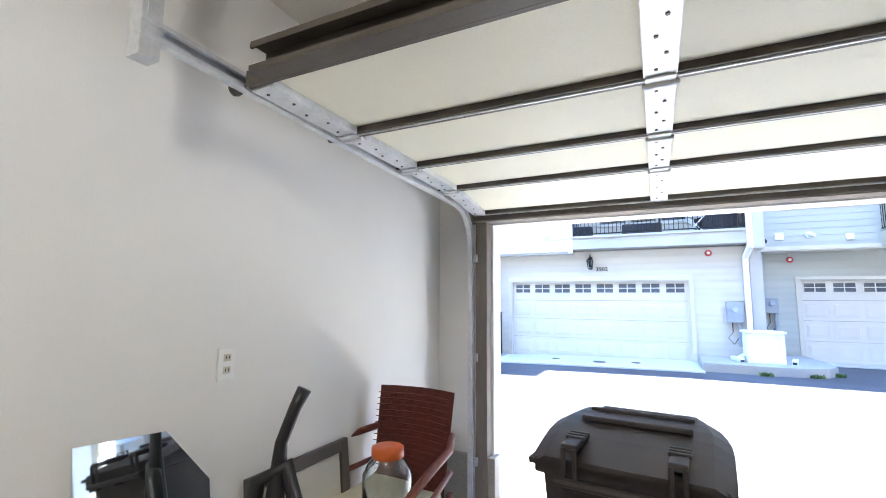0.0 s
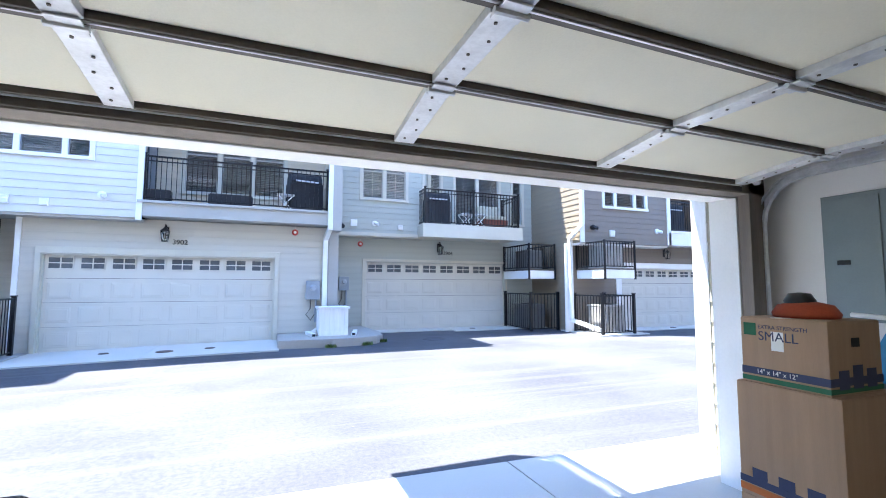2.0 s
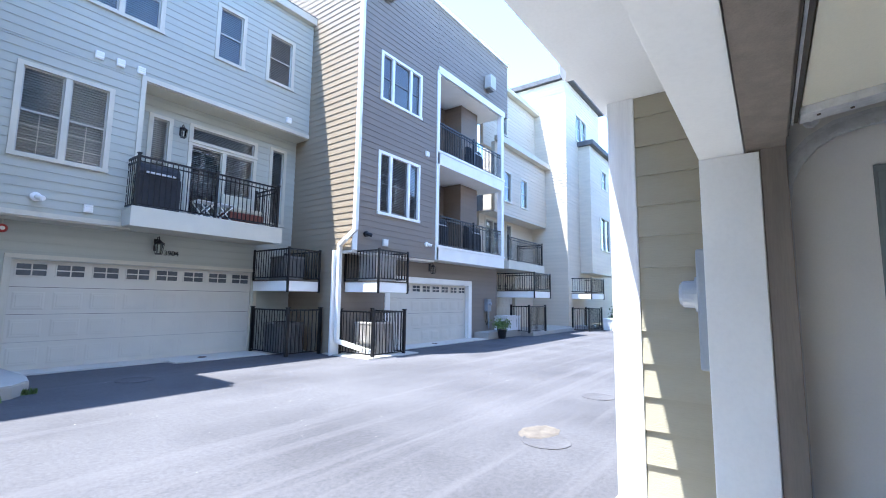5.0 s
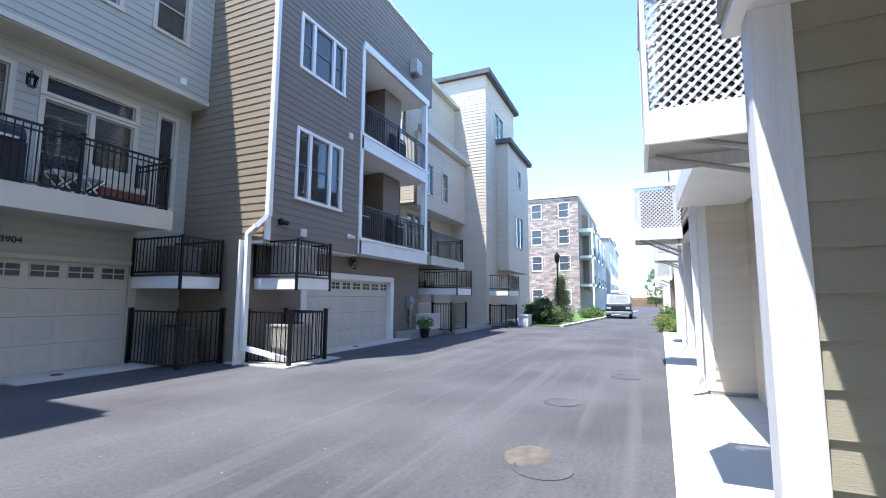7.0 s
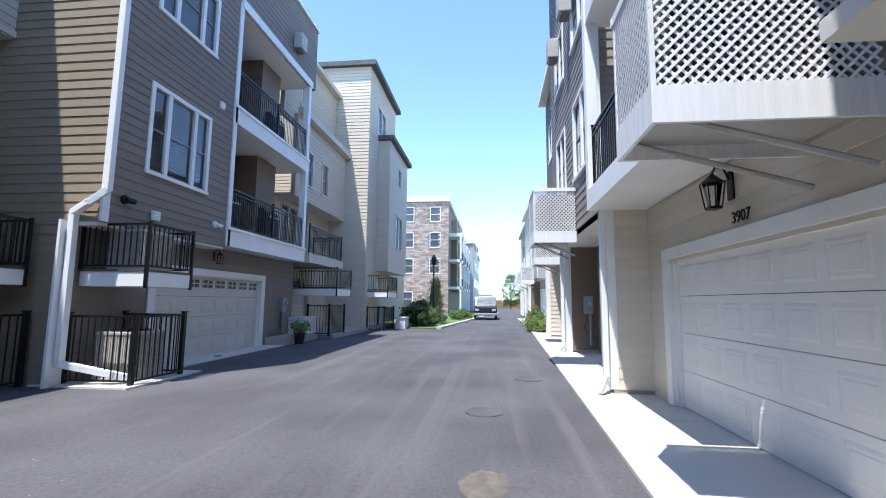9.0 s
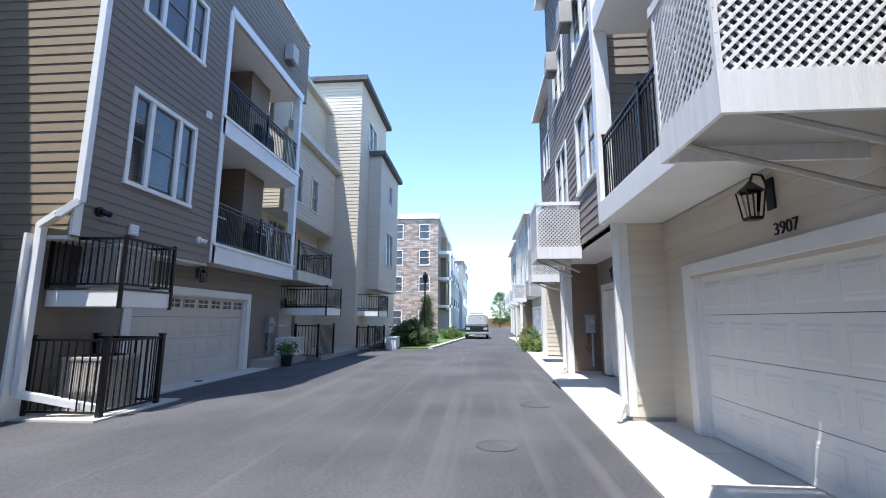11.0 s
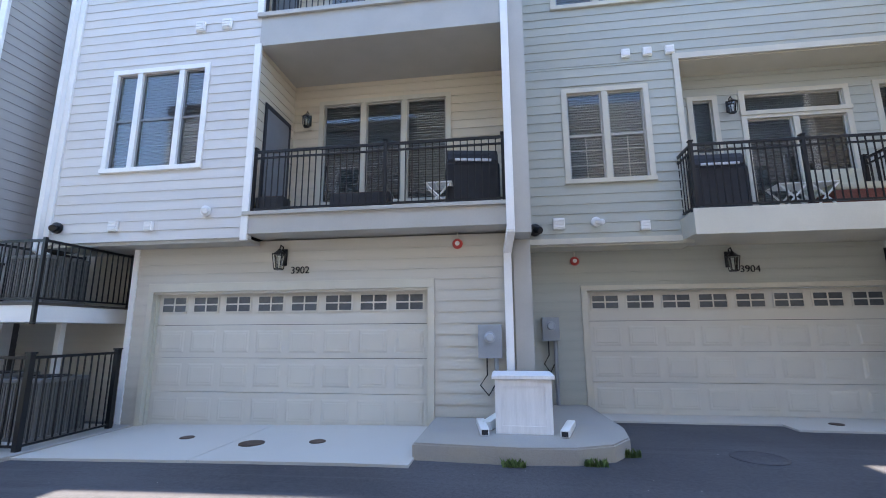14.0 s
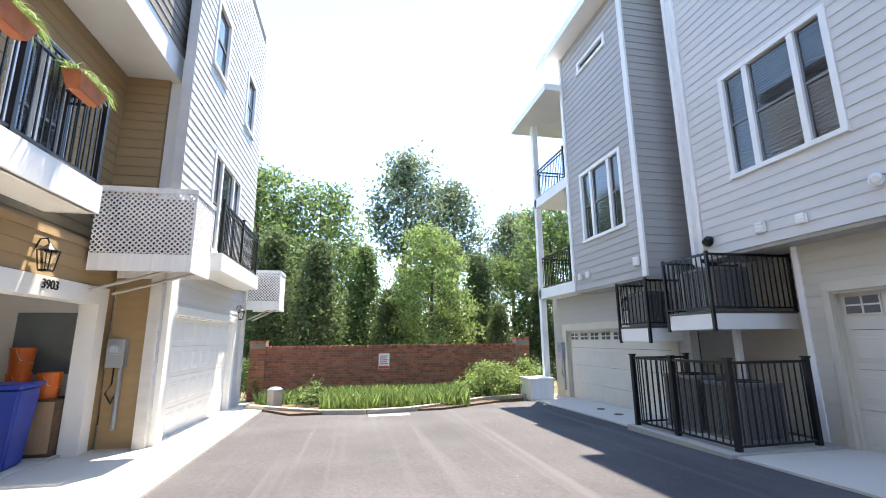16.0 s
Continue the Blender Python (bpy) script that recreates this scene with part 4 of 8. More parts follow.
window("-y", 10.85, 24.2, 26.0, 10.4, 12.0, 2, trim=CREAM, label="cream-framed double window of the tower")
solid("roof", "dark flat roof edge of the tower", "roof", ROOFM, [(22.45, 28.8, 10.55, 18.0, 13.4, 13.65)])
wall("wall_bump_side", "sunlit cream siding side of the projecting bay", "-x", 24.6, 10.2, 10.85, 3.0, 10.1, [], S_CREAM, stuff=True)
wall("wall_bump_front", "cream siding front of the projecting bay", "-y", 10.2, 24.6, 29.5, 3.0, 10.1, [(26.2, 28.0, 4.3, 6.3), (26.6, 27.6, 8.0, 9.2)], S_CREAM, stuff=True)
window("-y", 10.2, 26.2, 28.0, 4.3, 6.3, 2, trim=CREAM, label="cream-framed double window of the projecting bay")
window("-y", 10.2, 26.6, 27.6, 8.0, 9.2, 1, trim=CREAM, label="cream-framed small upper window")
solid("roof", "dark lean-to roof over the projecting bay", "roof", ROOFM, [(24.4, 29.8, 9.95, 10.85, 10.1, 10.35)])
solid("soffit", "cream soffit of the projecting bay", "soffit", CREAM, [(24.6, 29.5, 10.2, 10.85, 2.9, 3.0)])
wall("wall_row_end", "cream siding wall at the row's end", "-y", 11.2, 28.5, 34.0, 0.1, 10.8, [], S_CREAM, stuff=True)
shift_block(before, 1.2, 0.75, 0.15)
ac_platform(19.1, 20.8, 11.3, 13.6, 1.65)
ac_platform(24.3, 26.4, 10.55, 11.64, 1.65)
fence([(19.1, 12.4), (19.1, 11.55), (20.8, 11.55)], 0.16, 1.12)
fence([(24.3, 11.55), (24.3, 10.7), (26.4, 10.7), (26.4, 11.55)], 0.0, 1.15)

# ---- grey house at the lane's end ----
before = set(bpy.data.objects)
wall("wall_grey_ground", "grey siding ground floor wall", "-y", 13.7, -11.9, -5.9, -0.4, 2.75, [(-11.05, -6.45, -0.4, 1.76)], S_GREY)
garage_door("-y", 13.7, -11.05, -6.45, -0.22, 1.76, CREAM, DOORPAINT, "closed cream sectional garage door of the grey house")
wall("wall_grey_bay", "grey lapped siding bay wall with triple window", "-y", 13.15, -9.25, -6.25, 2.75, 9.7, [(-8.6, -6.75, 3.95, 5.82), (-8.3, -6.95, 8.6, 8.95)], S_GREY)
window("-y", 13.15, -8.6, -6.75, 3.95, 5.82, 3)
window("-y", 13.15, -8.3, -6.95, 8.6, 8.95, 1, meeting=False, label="narrow white clerestory window")
wall("wall_grey_side", "shaded grey siding side wall of the bay", "+x", -6.25, 13.15, 14.4, 2.75, 9.7, [], S_GREY)
# storey and roof added above the eave to throw the lane's left shadow
wall("wall_grey_top", "added grey siding storey under the shadow-casting roof", "-y", 13.15, -7.9, -5.6, 9.9, 12.0, [], S_GREY, stuff=True)
solid("roof", "added flat roof that casts a shadow on the lane", "roof", WHITE, [(-7.95, -5.5, 12.65, 16.5, 12.0, 12.2)])
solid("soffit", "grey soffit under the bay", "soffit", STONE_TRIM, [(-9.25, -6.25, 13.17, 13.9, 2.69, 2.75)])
for z in (2.75, 5.75):
    solid("balcony_deck", "white-trimmed corner balcony deck", "balcony", WHITE, [(-11.6, -9.25, 13.1, 15.5, z, z + 0.3)], bevel=0.004)
    railing("balcony_railing", "black metal corner balcony railing", [((0, 1.9), (0, 0)), ((0, 0), (1.95, 0))], z + 0.3, 1.0, at=(-11.52, 13.2))
    wall("wall_recess", "grey siding wall behind the corner balcony", "-y", 15.4, -11.7, -9.3, z, z + 3.1, [], S_GREY, stuff=True)
solid("trim", "white corner posts of the balconies", "trim", WHITE, [(-11.62, -11.45, 13.1, 13.27, -0.3, 8.7), (-6.32, -6.18, 13.09, 13.14, 2.75, 9.7), (-9.32, -9.2, 13.09, 13.14, 2.75, 9.7)])
solid("roof", "broad white eave over the corner balcony", "roof", WHITE, [(-12.2, -9.25, 12.6, 16.5, 8.7, 8.9)])
solid("roof", "broad white eave over the grey house", "roof", WHITE, [(-9.9, -5.95, 12.65, 16.5, 9.7, 9.9)])
downspout([(-11.72, 13.2, 8.6), (-11.72, 13.2, -0.2)], "white downspout at the corner of the grey house", s=0.09)
meter_box("-y", 13.7, -11.3, 1.15, (0.3, 0.5), 0.9)
wall_lantern("-y", 13.68, -7.6, 2.35)
shift_block(before, -0.45, -0.75)
solid("roof_deck", "closing back walls and roofs of the row", "wall", DARK, [(-12.0, 34.0, 19.9, 20.2, -0.3, 11.5), (-5.9, 2.4, 14.8, 14.9, 3.0, 11.9), (-12.35, -12.2, 14.8, 20.0, -0.3, 8.7)])

# ---- equipment platforms and fences between the far houses ----
ac_platform(-6.15, -5.07, 12.36, 14.03, 1.64, 1.26)
ac_unit((-5.6, 12.95, 1.94), (0.72, 0.72, 0.78))
ac_platform(-7.5, -6.52, 12.2, 12.99, 1.44, 1.2)
ac_unit((-7.0, 12.58, 1.74), (0.6, 0.55, 0.7))
fence([(-6.36, 12.8), (-6.36, 11.66), (-5.4, 11.72), (-4.3, 11.78), (-4.36, 13.2)], -0.03, 1.2)
ac_unit((-5.85, 12.55, -0.03), (0.75, 0.75, 0.9))
ac_unit((-4.98, 12.6, -0.03), (0.75, 0.75, 0.85))
ac_platform(8.44, 9.42, 13.28, 14.9, 1.68, 1.1)
ac_unit((8.95, 14.1, 1.98), (0.6, 0.7, 0.65))
fence([(8.48, 14.9), (8.48, 13.26), (9.5, 13.26)], 0.02, 1.18)
ac_unit((8.95, 14.1, 0.03), (0.7, 0.75, 0.8))
ac_platform(9.85, 11.0, 11.42, 12.7, 1.68, 1.1)
ac_unit((10.45, 12.05, 1.98), (0.75, 0.7, 0.75), ACLIGHT)
fence([(9.74, 12.7), (9.74, 11.44), (10.93, 11.44), (10.93, 12.7)], 0.03, 1.15)
ac_unit((10.4, 12.05, 0.03), (0.8, 0.7, 0.85), ACLIGHT)

# ---- near row ----
# own house: garage with the open door
wall("wall_own_front", "olive siding front wall around the open garage", "+y", 3.40, -1.75, 4.25, -0.05, 2.7, [(-1.2, 3.84, -0.1, 2.2)], S_OLIVE, th=0.12, backing=DRYWALL)
solid("trim", "wide white casing around the open garage doorway", "trim", WHITE, [(-1.4, -1.15, 3.32, 3.49, 0.0, 2.14), (3.79, 3.95, 3.27, 3.49, 0.0, 2.14), (-1.4, 3.95, 3.32, 3.49, 2.14, 2.4)], bevel=0.005)
solid("door_stop", "brown timber jamb and header inside the doorway", "trim", JAMB, [(-1.26, -1.17, 3.22, 3.318, 0.0, 2.24), (3.80, 3.97, 3.18, 3.268, 0.0, 2.24), (-1.34, 3.97, 3.18, 3.318, 2.15, 2.42)], bevel=0.004)
wall("wall_own_wing", "olive siding side wall of the projecting pier, half sunlit", "-x", 4.25, 3.40, 3.85, -0.05, 2.7, [], S_OLIVE, th=0.1)
solid("pier", "white painted pier at the corner", "trim", WOODWHITE, [(4.225, 4.31, 3.85, 4.0, 0.0, 2.7), (4.31, 4.41, 3.82, 3.99, 0.0, 2.7)], bevel=0.006)
wall("wall_own_wing_back", "beige siding back of the pier", "+x", 4.40, 2.875, 3.82, -0.05, 2.7, [], S_BEIGE, th=0.03)
solid("soffit", "white painted soffit over the garages", "soffit", WHITE, [(-1.75, 4.43, 3.41, 4.06, 2.7, 2.76)])
wall("wall_own_upper", "olive siding upper front wall", "+y", 4.06, -1.75, 4.40, 2.76, 11.4, [(0.2, 2.1, 4.3, 6.2)], S_OLIVE, stuff=True)
window("+y", 4.06, 0.2, 2.1, 4.3, 6.2, 3)
meter_box("+y", 3.38, 4.09, 1.48, (0.3, 0.56), 0.95)

# 3907
wall("wall_seven_ground", "beige siding wall around a white garage door", "+y", 2.875, 4.40, 10.3, -0.05, 3.0, [(4.95, 9.46, -0.1, 2.1)], S_BEIGE)
garage_door("+y", 2.875, 4.95, 9.46, 0.04, 2.1, WHITE, DOORWHITE, "closed white garage door with raised fields, patched with sun", lights=False, casing=0.19)
wall("wall_seven_wing", "beige siding side wall of the projecting pier", "-x", 10.28, 2.875, 3.42, 0.1, 3.0, [], S_BEIGE, th=0.12)
solid("pier", "white corner pier with a concrete foot", "trim", WHITE, [(10.26, 10.4, 3.42, 3.56, 0.1, 3.05), (10.4, 10.58, 3.32, 3.52, 0.1, 3.05)], bevel=0.005)
solid("foundation", "concrete foot under the pier", "foundation", OLDCONC, [(10.27, 10.58, 2.875, 3.5, -0.05, 0.1)])
solid("balcony_deck", "white balcony deck over the garage door", "balcony", WHITE, [(6.95, 10.26, 2.88, 3.76, 3.0, 3.3)])
solid("balcony_fascia", "white fascia board of the balcony", "trim", WHITE, [(6.92, 10.28, 3.762, 3.84, 2.99, 3.32), (6.88, 6.946, 2.88, 3.84, 2.99, 3.32)], bevel=0.004)
railing("balcony_railing", "black metal balcony railing over the garage", [((0, -0.9), (0, 0)), ((0, 0), (1.6, 0)), ((1.6, 0), (3.2, 0))], 3.32, 1.08, at=(7.0, 3.72))
wall("wall_seven_upper", "beige siding wall behind the balcony", "+y", 2.875, 4.40, 10.3, 3.0, 11.6, [(5.7, 7.1, 4.0, 6.0)], S_BEIGE, stuff=True)
window("+y", 2.875, 5.7, 7.1, 4.0, 6.0, 2)
solid("balcony_deck", "white upper balcony deck", "balcony", WHITE, [(4.6, 10.3, 2.88, 3.8, 6.3, 6.7)], bevel=0.004)
solid("trim", "white corner posts of the balcony", "trim", WHITE, [(10.18, 10.36, 3.64, 3.82, 3.32, 11.6), (4.6, 4.78, 3.64, 3.82, 3.38, 11.6)])
lattice_platform(5.71, 6.55, 2.92, 4.37, 2.66, 1.3)
# unseen platform above the own doorway, added for its shadow on the apron
lattice_platform(0.75, 1.85, 4.08, 5.1, 2.78, 1.3)
wall_lantern("+y", 2.895, 7.66, 2.72, 1.2)
number_sign("+y", 2.923, 7.46, 2.3, "3907", 0.17)
downspout([(10.25, 3.62, 11.5), (10.25, 3.62, 0.3), (10.1, 3.76, 0.1)], "white square downspout at the pier", s=0.09)

# houses further along the near row
PAL = [S_SLATE, S_BROWN, S_GREY, S_BEIGE, S_TAUPE, S_SAGE]
for i, (x0, yd, zt) in enumerate(((10.6, 2.35, 11.5), (16.5, 2.2, 10.3), (33.0, 1.6, 8.6), (39.0, 1.5, 9.0), (45.0, 1.3, 8.6), (51.0, 1.1, 9.0))):
    x1 = x0 + 5.6
    s = PAL[i]
    yu = yd + (1.17 if i == 0 else 0.75)
    wall("wall_near_ground", "siding wall around a white garage door", "+y", yd, x0, x1, 0.0, 3.1, [(x0 + 0.5, x1 - 0.6, -0.1, 2.3)], s, stuff=i > 0)
    garage_door("+y", yd, x0 + 0.5, x1 - 0.6, 0.08, 2.3, WHITE, DOORWHITE, "closed white garage door", lights=False, casing=0.19)
    wall("wall_near_wing", "siding side wall of the projecting pier", "-x", x1, yd, yd + 0.75, 0.1, 3.1, [], S_BROWN if i % 2 == 0 else S_BEIGE, th=0.3, stuff=True)
    solid("pier", "white corner pier between garages", "trim", WHITE, [(x1 - 0.02, x1 + 0.32, yd + 0.75, yd + 0.92, 0.0, 3.1)], bevel=0.004)
    solid("soffit", "white soffit over the garage door", "soffit", WHITE, [(x0, x1 + 0.3, yd + 0.02, yu - 0.02, 3.1, 3.18)])
    wall("wall_near_upper", "siding upper wall with white-trimmed windows", "+y", yu, x0, x1 + 0.3, 3.1, zt, [(x0 + 0.6, x0 + 2.3, 4.2, 6.0), (x0 + 0.6, x0 + 2.3, 7.3, 8.9), (x0 + 3.4, x0 + 4.9, 4.2, 6.0), (x0 + 3.4, x0 + 4.9, 7.3, 8.9)], s, stuff=True)
    for z0, z1 in ((4.2, 6.0), (7.3, 8.9)):
        window("+y", yu, x0 + 0.6, x0 + 2.3, z0, z1, 2)
        window("+y", yu, x0 + 3.4, x0 + 4.9, z0, z1, 2)
    wall("wall_near_end", "siding end wall above the garages", "-x", x0, yd - 4.0, yu, 3.1, zt, [], s, stuff=True)
    solid("trim", "white corner boards", "trim", WHITE, [(x0 - 0.03, x0 + 0.1, yu, yu + 0.05, 3.1, zt)])
    solid("roof", "pale roof edge with brackets", "roof", WHITE, [(x0 - 0.3, x1 + 0.3, yd - 5.0, yu + 0.35, zt, zt + 0.2)])
    lattice_platform(x0 + 2.18, x0 + 3.3, yu + 0.03, yu + 0.97, 2.8, 1.25)
    if i == 2:
        wall("wall_near_foot", "brown siding end wall at the ground", "-x", x0, yd - 4.0, yd, 0.0, 3.1, [], S_BROWN, stuff=True)
    if i:
        continue
    wall_lantern("+y", yd - 0.02, x0 + 3.6, 2.7)
    meter_box("-x", x1, yd + 0.3, 1.4, (0.25, 0.5), 0.9)
    downspout([(x1 + 0.1, yd + 1.0, 3.0), (x1 + 0.1, yd + 1.0, 0.2), (x1 - 0.1, yd + 1.15, 0.08)], "white downspout at the pier", s=0.09)

before = set(bpy.data.objects)
# 3903 and 3901, towards the lane's end
wall("wall_three_front", "tan siding front wall around an open garage", "+y", 3.9, -6.75, -1.5, -0.25, 3.0, [(-6.33, -1.85, -0.3, 2.18)], S_TAN2, th=0.16, backing=DRYWALL)
solid("trim", "white casing around the open garage", "trim", WHITE, [(-6.5, -6.25, 3.68, 3.95, -0.14, 2.1), (-1.92, -1.78, 3.68, 3.95, -0.05, 2.1), (-6.5, -1.78, 3.68, 3.95, 2.1, 2.36)], bevel=0.005)
wall("wall_three_wing", "sunlit tan siding side wall of the pier", "+x", -6.72, 3.95, 4.55, -0.2, 3.0, [], S_TAN2, th=0.12)
solid("pier", "white corner pier between garages", "trim", WHITE, [(-7.0, -6.7, 4.55, 4.78, -0.2, 3.0)], bevel=0.005)
solid("balcony_deck", "white balcony deck over the open garage", "balcony", WHITE, [(-4.75, -1.8, 3.92, 4.5, 3.15, 3.21), (-4.78, -1.8, 4.46, 4.53, 3.15, 3.52), (-4.75, -1.8, 3.92, 4.46, 3.21, 3.5), (-4.78, -4.72, 3.92, 4.46, 3.15, 3.52)], bevel=0.004)
railing("balcony_railing", "black metal balcony railing over the open garage", [((0, -0.45), (0, 0)), ((0, 0), (1.5, 0)), ((1.5, 0), (2.9, 0))], 3.52, 1.24, at=(-4.7, 4.47), double=True)
wall("wall_three_upper", "tan siding wall behind the balcony", "+y", 3.6, -7.0, -1.75, 3.0, 6.3, [(-5.4, -4.2, 3.5, 5.6)], S_TAN2)
window("+y", 3.6, -5.4, -4.2, 3.5, 5.6, 2)
solid("balcony_deck", "white beam and deck over the balcony", "balcony", WHITE, [(-7.0, -1.75, 3.62, 4.5, 6.3, 6.8)], bevel=0.004)
wall("wall_three_return", "tan siding return wall at the balcony's end", "+x", -6.78, 3.6, 4.33, 3.0, 6.3, [], S_TAN2, th=0.1)
wall("wall_three_top", "grey siding top storeys", "+y", 4.5, -7.0, -1.75, 6.8, 11.0, [(-5.6, -4.4, 7.6, 9.2)], S_SLATE, stuff=True)
window("+y", 4.5, -5.6, -4.4, 7.6, 9.2, 1)
solid("trim", "white tall corner posts", "trim", WHITE, [(-7.02, -6.82, 4.34, 4.54, 3.0, 11.0)])
lattice_platform(-6.66, -5.75, 3.96, 5.36, 2.56, 1.3)
number_sign("+y", 3.953, -5.05, 2.2, "3903", 0.17)
wall_lantern("+y", 3.88, -4.75, 2.62, 1.1)
meter_box("+x", -6.72, 4.12, 1.35, (0.26, 0.45), 0.95)
shift_block(before, -0.25, -1.28)
before = set(bpy.data.objects)
wall("wall_one_ground", "pale siding wall around a white garage door", "+y", 4.55, -12.6, -7.0, -0.4, 2.9, [(-11.7, -7.4, -0.5, 2.0)], S_WHITE)
garage_door("+y", 4.55, -11.7, -7.4, -0.2, 2.0, WHITE, DOORWHITE, "closed white garage door at the lane's end", lights=False, casing=0.19)
solid("balcony_deck", "white balcony deck at the lane's end", "balcony", WHITE, [(-11.4, -8.0, 4.57, 5.15, 2.85, 3.2)], bevel=0.004)
railing("balcony_railing", "black metal balcony railing at the lane's end", [((0, 0), (1.6, 0)), ((1.6, 0), (3.2, 0))], 3.2, 1.05, at=(-11.3, 5.08))
wall("wall_one_upper", "pale siding upper wall at the lane's end", "+y", 4.65, -12.6, -7.0, 2.9, 10.8, [(-8.9, -7.9, 7.2, 8.8), (-11.6, -10.6, 7.2, 8.8), (-10.8, -8.6, 3.4, 5.6)], S_WHITE, stuff=True)
for a, b, z0, z1 in ((-8.9, -7.9, 7.2, 8.8), (-11.6, -10.6, 7.2, 8.8), (-10.8, -8.6, 3.4, 5.6)):
    window("+y", 4.65, a, b, z0, z1, 1 if z0 > 7 else 3)
wall("wall_one_end", "pale siding end wall", "-x", -12.6, -2.0, 4.65, -0.4, 10.8, [], S_WHITE, stuff=True)
lattice_platform(-13.4, -12.5, 4.66, 5.55, 2.4, 1.15)
wall_lantern("+y", 4.53, -11.85, 2.3)
shift_block(before, 0.2, -1.15)
solid("wall_back_row", "closing back walls and roof of the near row", "wall", DARK, [(-12.6, 48.0, -6.2, -6.0, -0.4, 11.4), (-12.6, 5.1, -6.0, 3.4, 11.0, 11.4)])

# ---- own garage interior ----
solid("floor", "grey concrete garage floor", "floor", FLOORCONC, [(-1.78, 6.0, -4.0, 3.58, -0.12, 0.02)])
solid("wall_west", "white painted drywall garage wall", "wall", DRYWALL, [(-1.75, -1.60, -4.0, 3.36, 0.0, 2.95)])
solid("wall_east", "white painted drywall wall with the breaker panel", "wall", DRYWALL, [(4.09, 4.24, 2.04, 3.36, 0.0, 2.95), (4.09, 5.35, 1.9, 2.04, 0.0, 2.95), (5.2, 5.35, -4.0, 1.9, 0.0, 2.95)])
solid("wall_south", "white painted drywall back wall", "wall", DRYWALL, [(-1.75, 5.35, -4.15, -4.0, 0.0, 2.95)])
solid("ceiling", "drywall garage ceiling, the raised door's shade in its colour", "ceiling", CEILSHADE, [(-1.75, 5.35, -4.15, 3.56, 2.95, 3.08)])
solid("baseboard", "grey concrete curb at the foot of the wall", "baseboard", OLDCONC, [(-1.62, -1.12, 3.24, 3.36, 0.0, 0.4), (-1.6, -1.56, -4.0, 3.24, 0.0, 0.32)])

for face, d, x, z in (("-y", 12.17, 16.6, 10.4), ("-y", 12.17, 10.6, 10.9), ("+y", 3.54, 12.9, 8.6), ("+y", 3.54, 14.9, 8.6), ("+y", 2.97, 18.2, 8.4)):
    t = thing("flue_hood", "pale box flue hood high on the siding wall", "flue hood", "flue hoods")
    t.matrix_basis = pose(*on_face(face, d, x, z))
    bm = bmesh.new()
    box(bm, -0.22, 0.22, -0.3, 0.0, -0.3, 0.25, 0.02)
    part("housing", bm, ACLIGHT, t)
    bm = bmesh.new()
    box(bm, -0.16, 0.16, -0.24, -0.04, -0.36, -0.302, 0.01)
    part("outlet", bm, ACGREY, t)


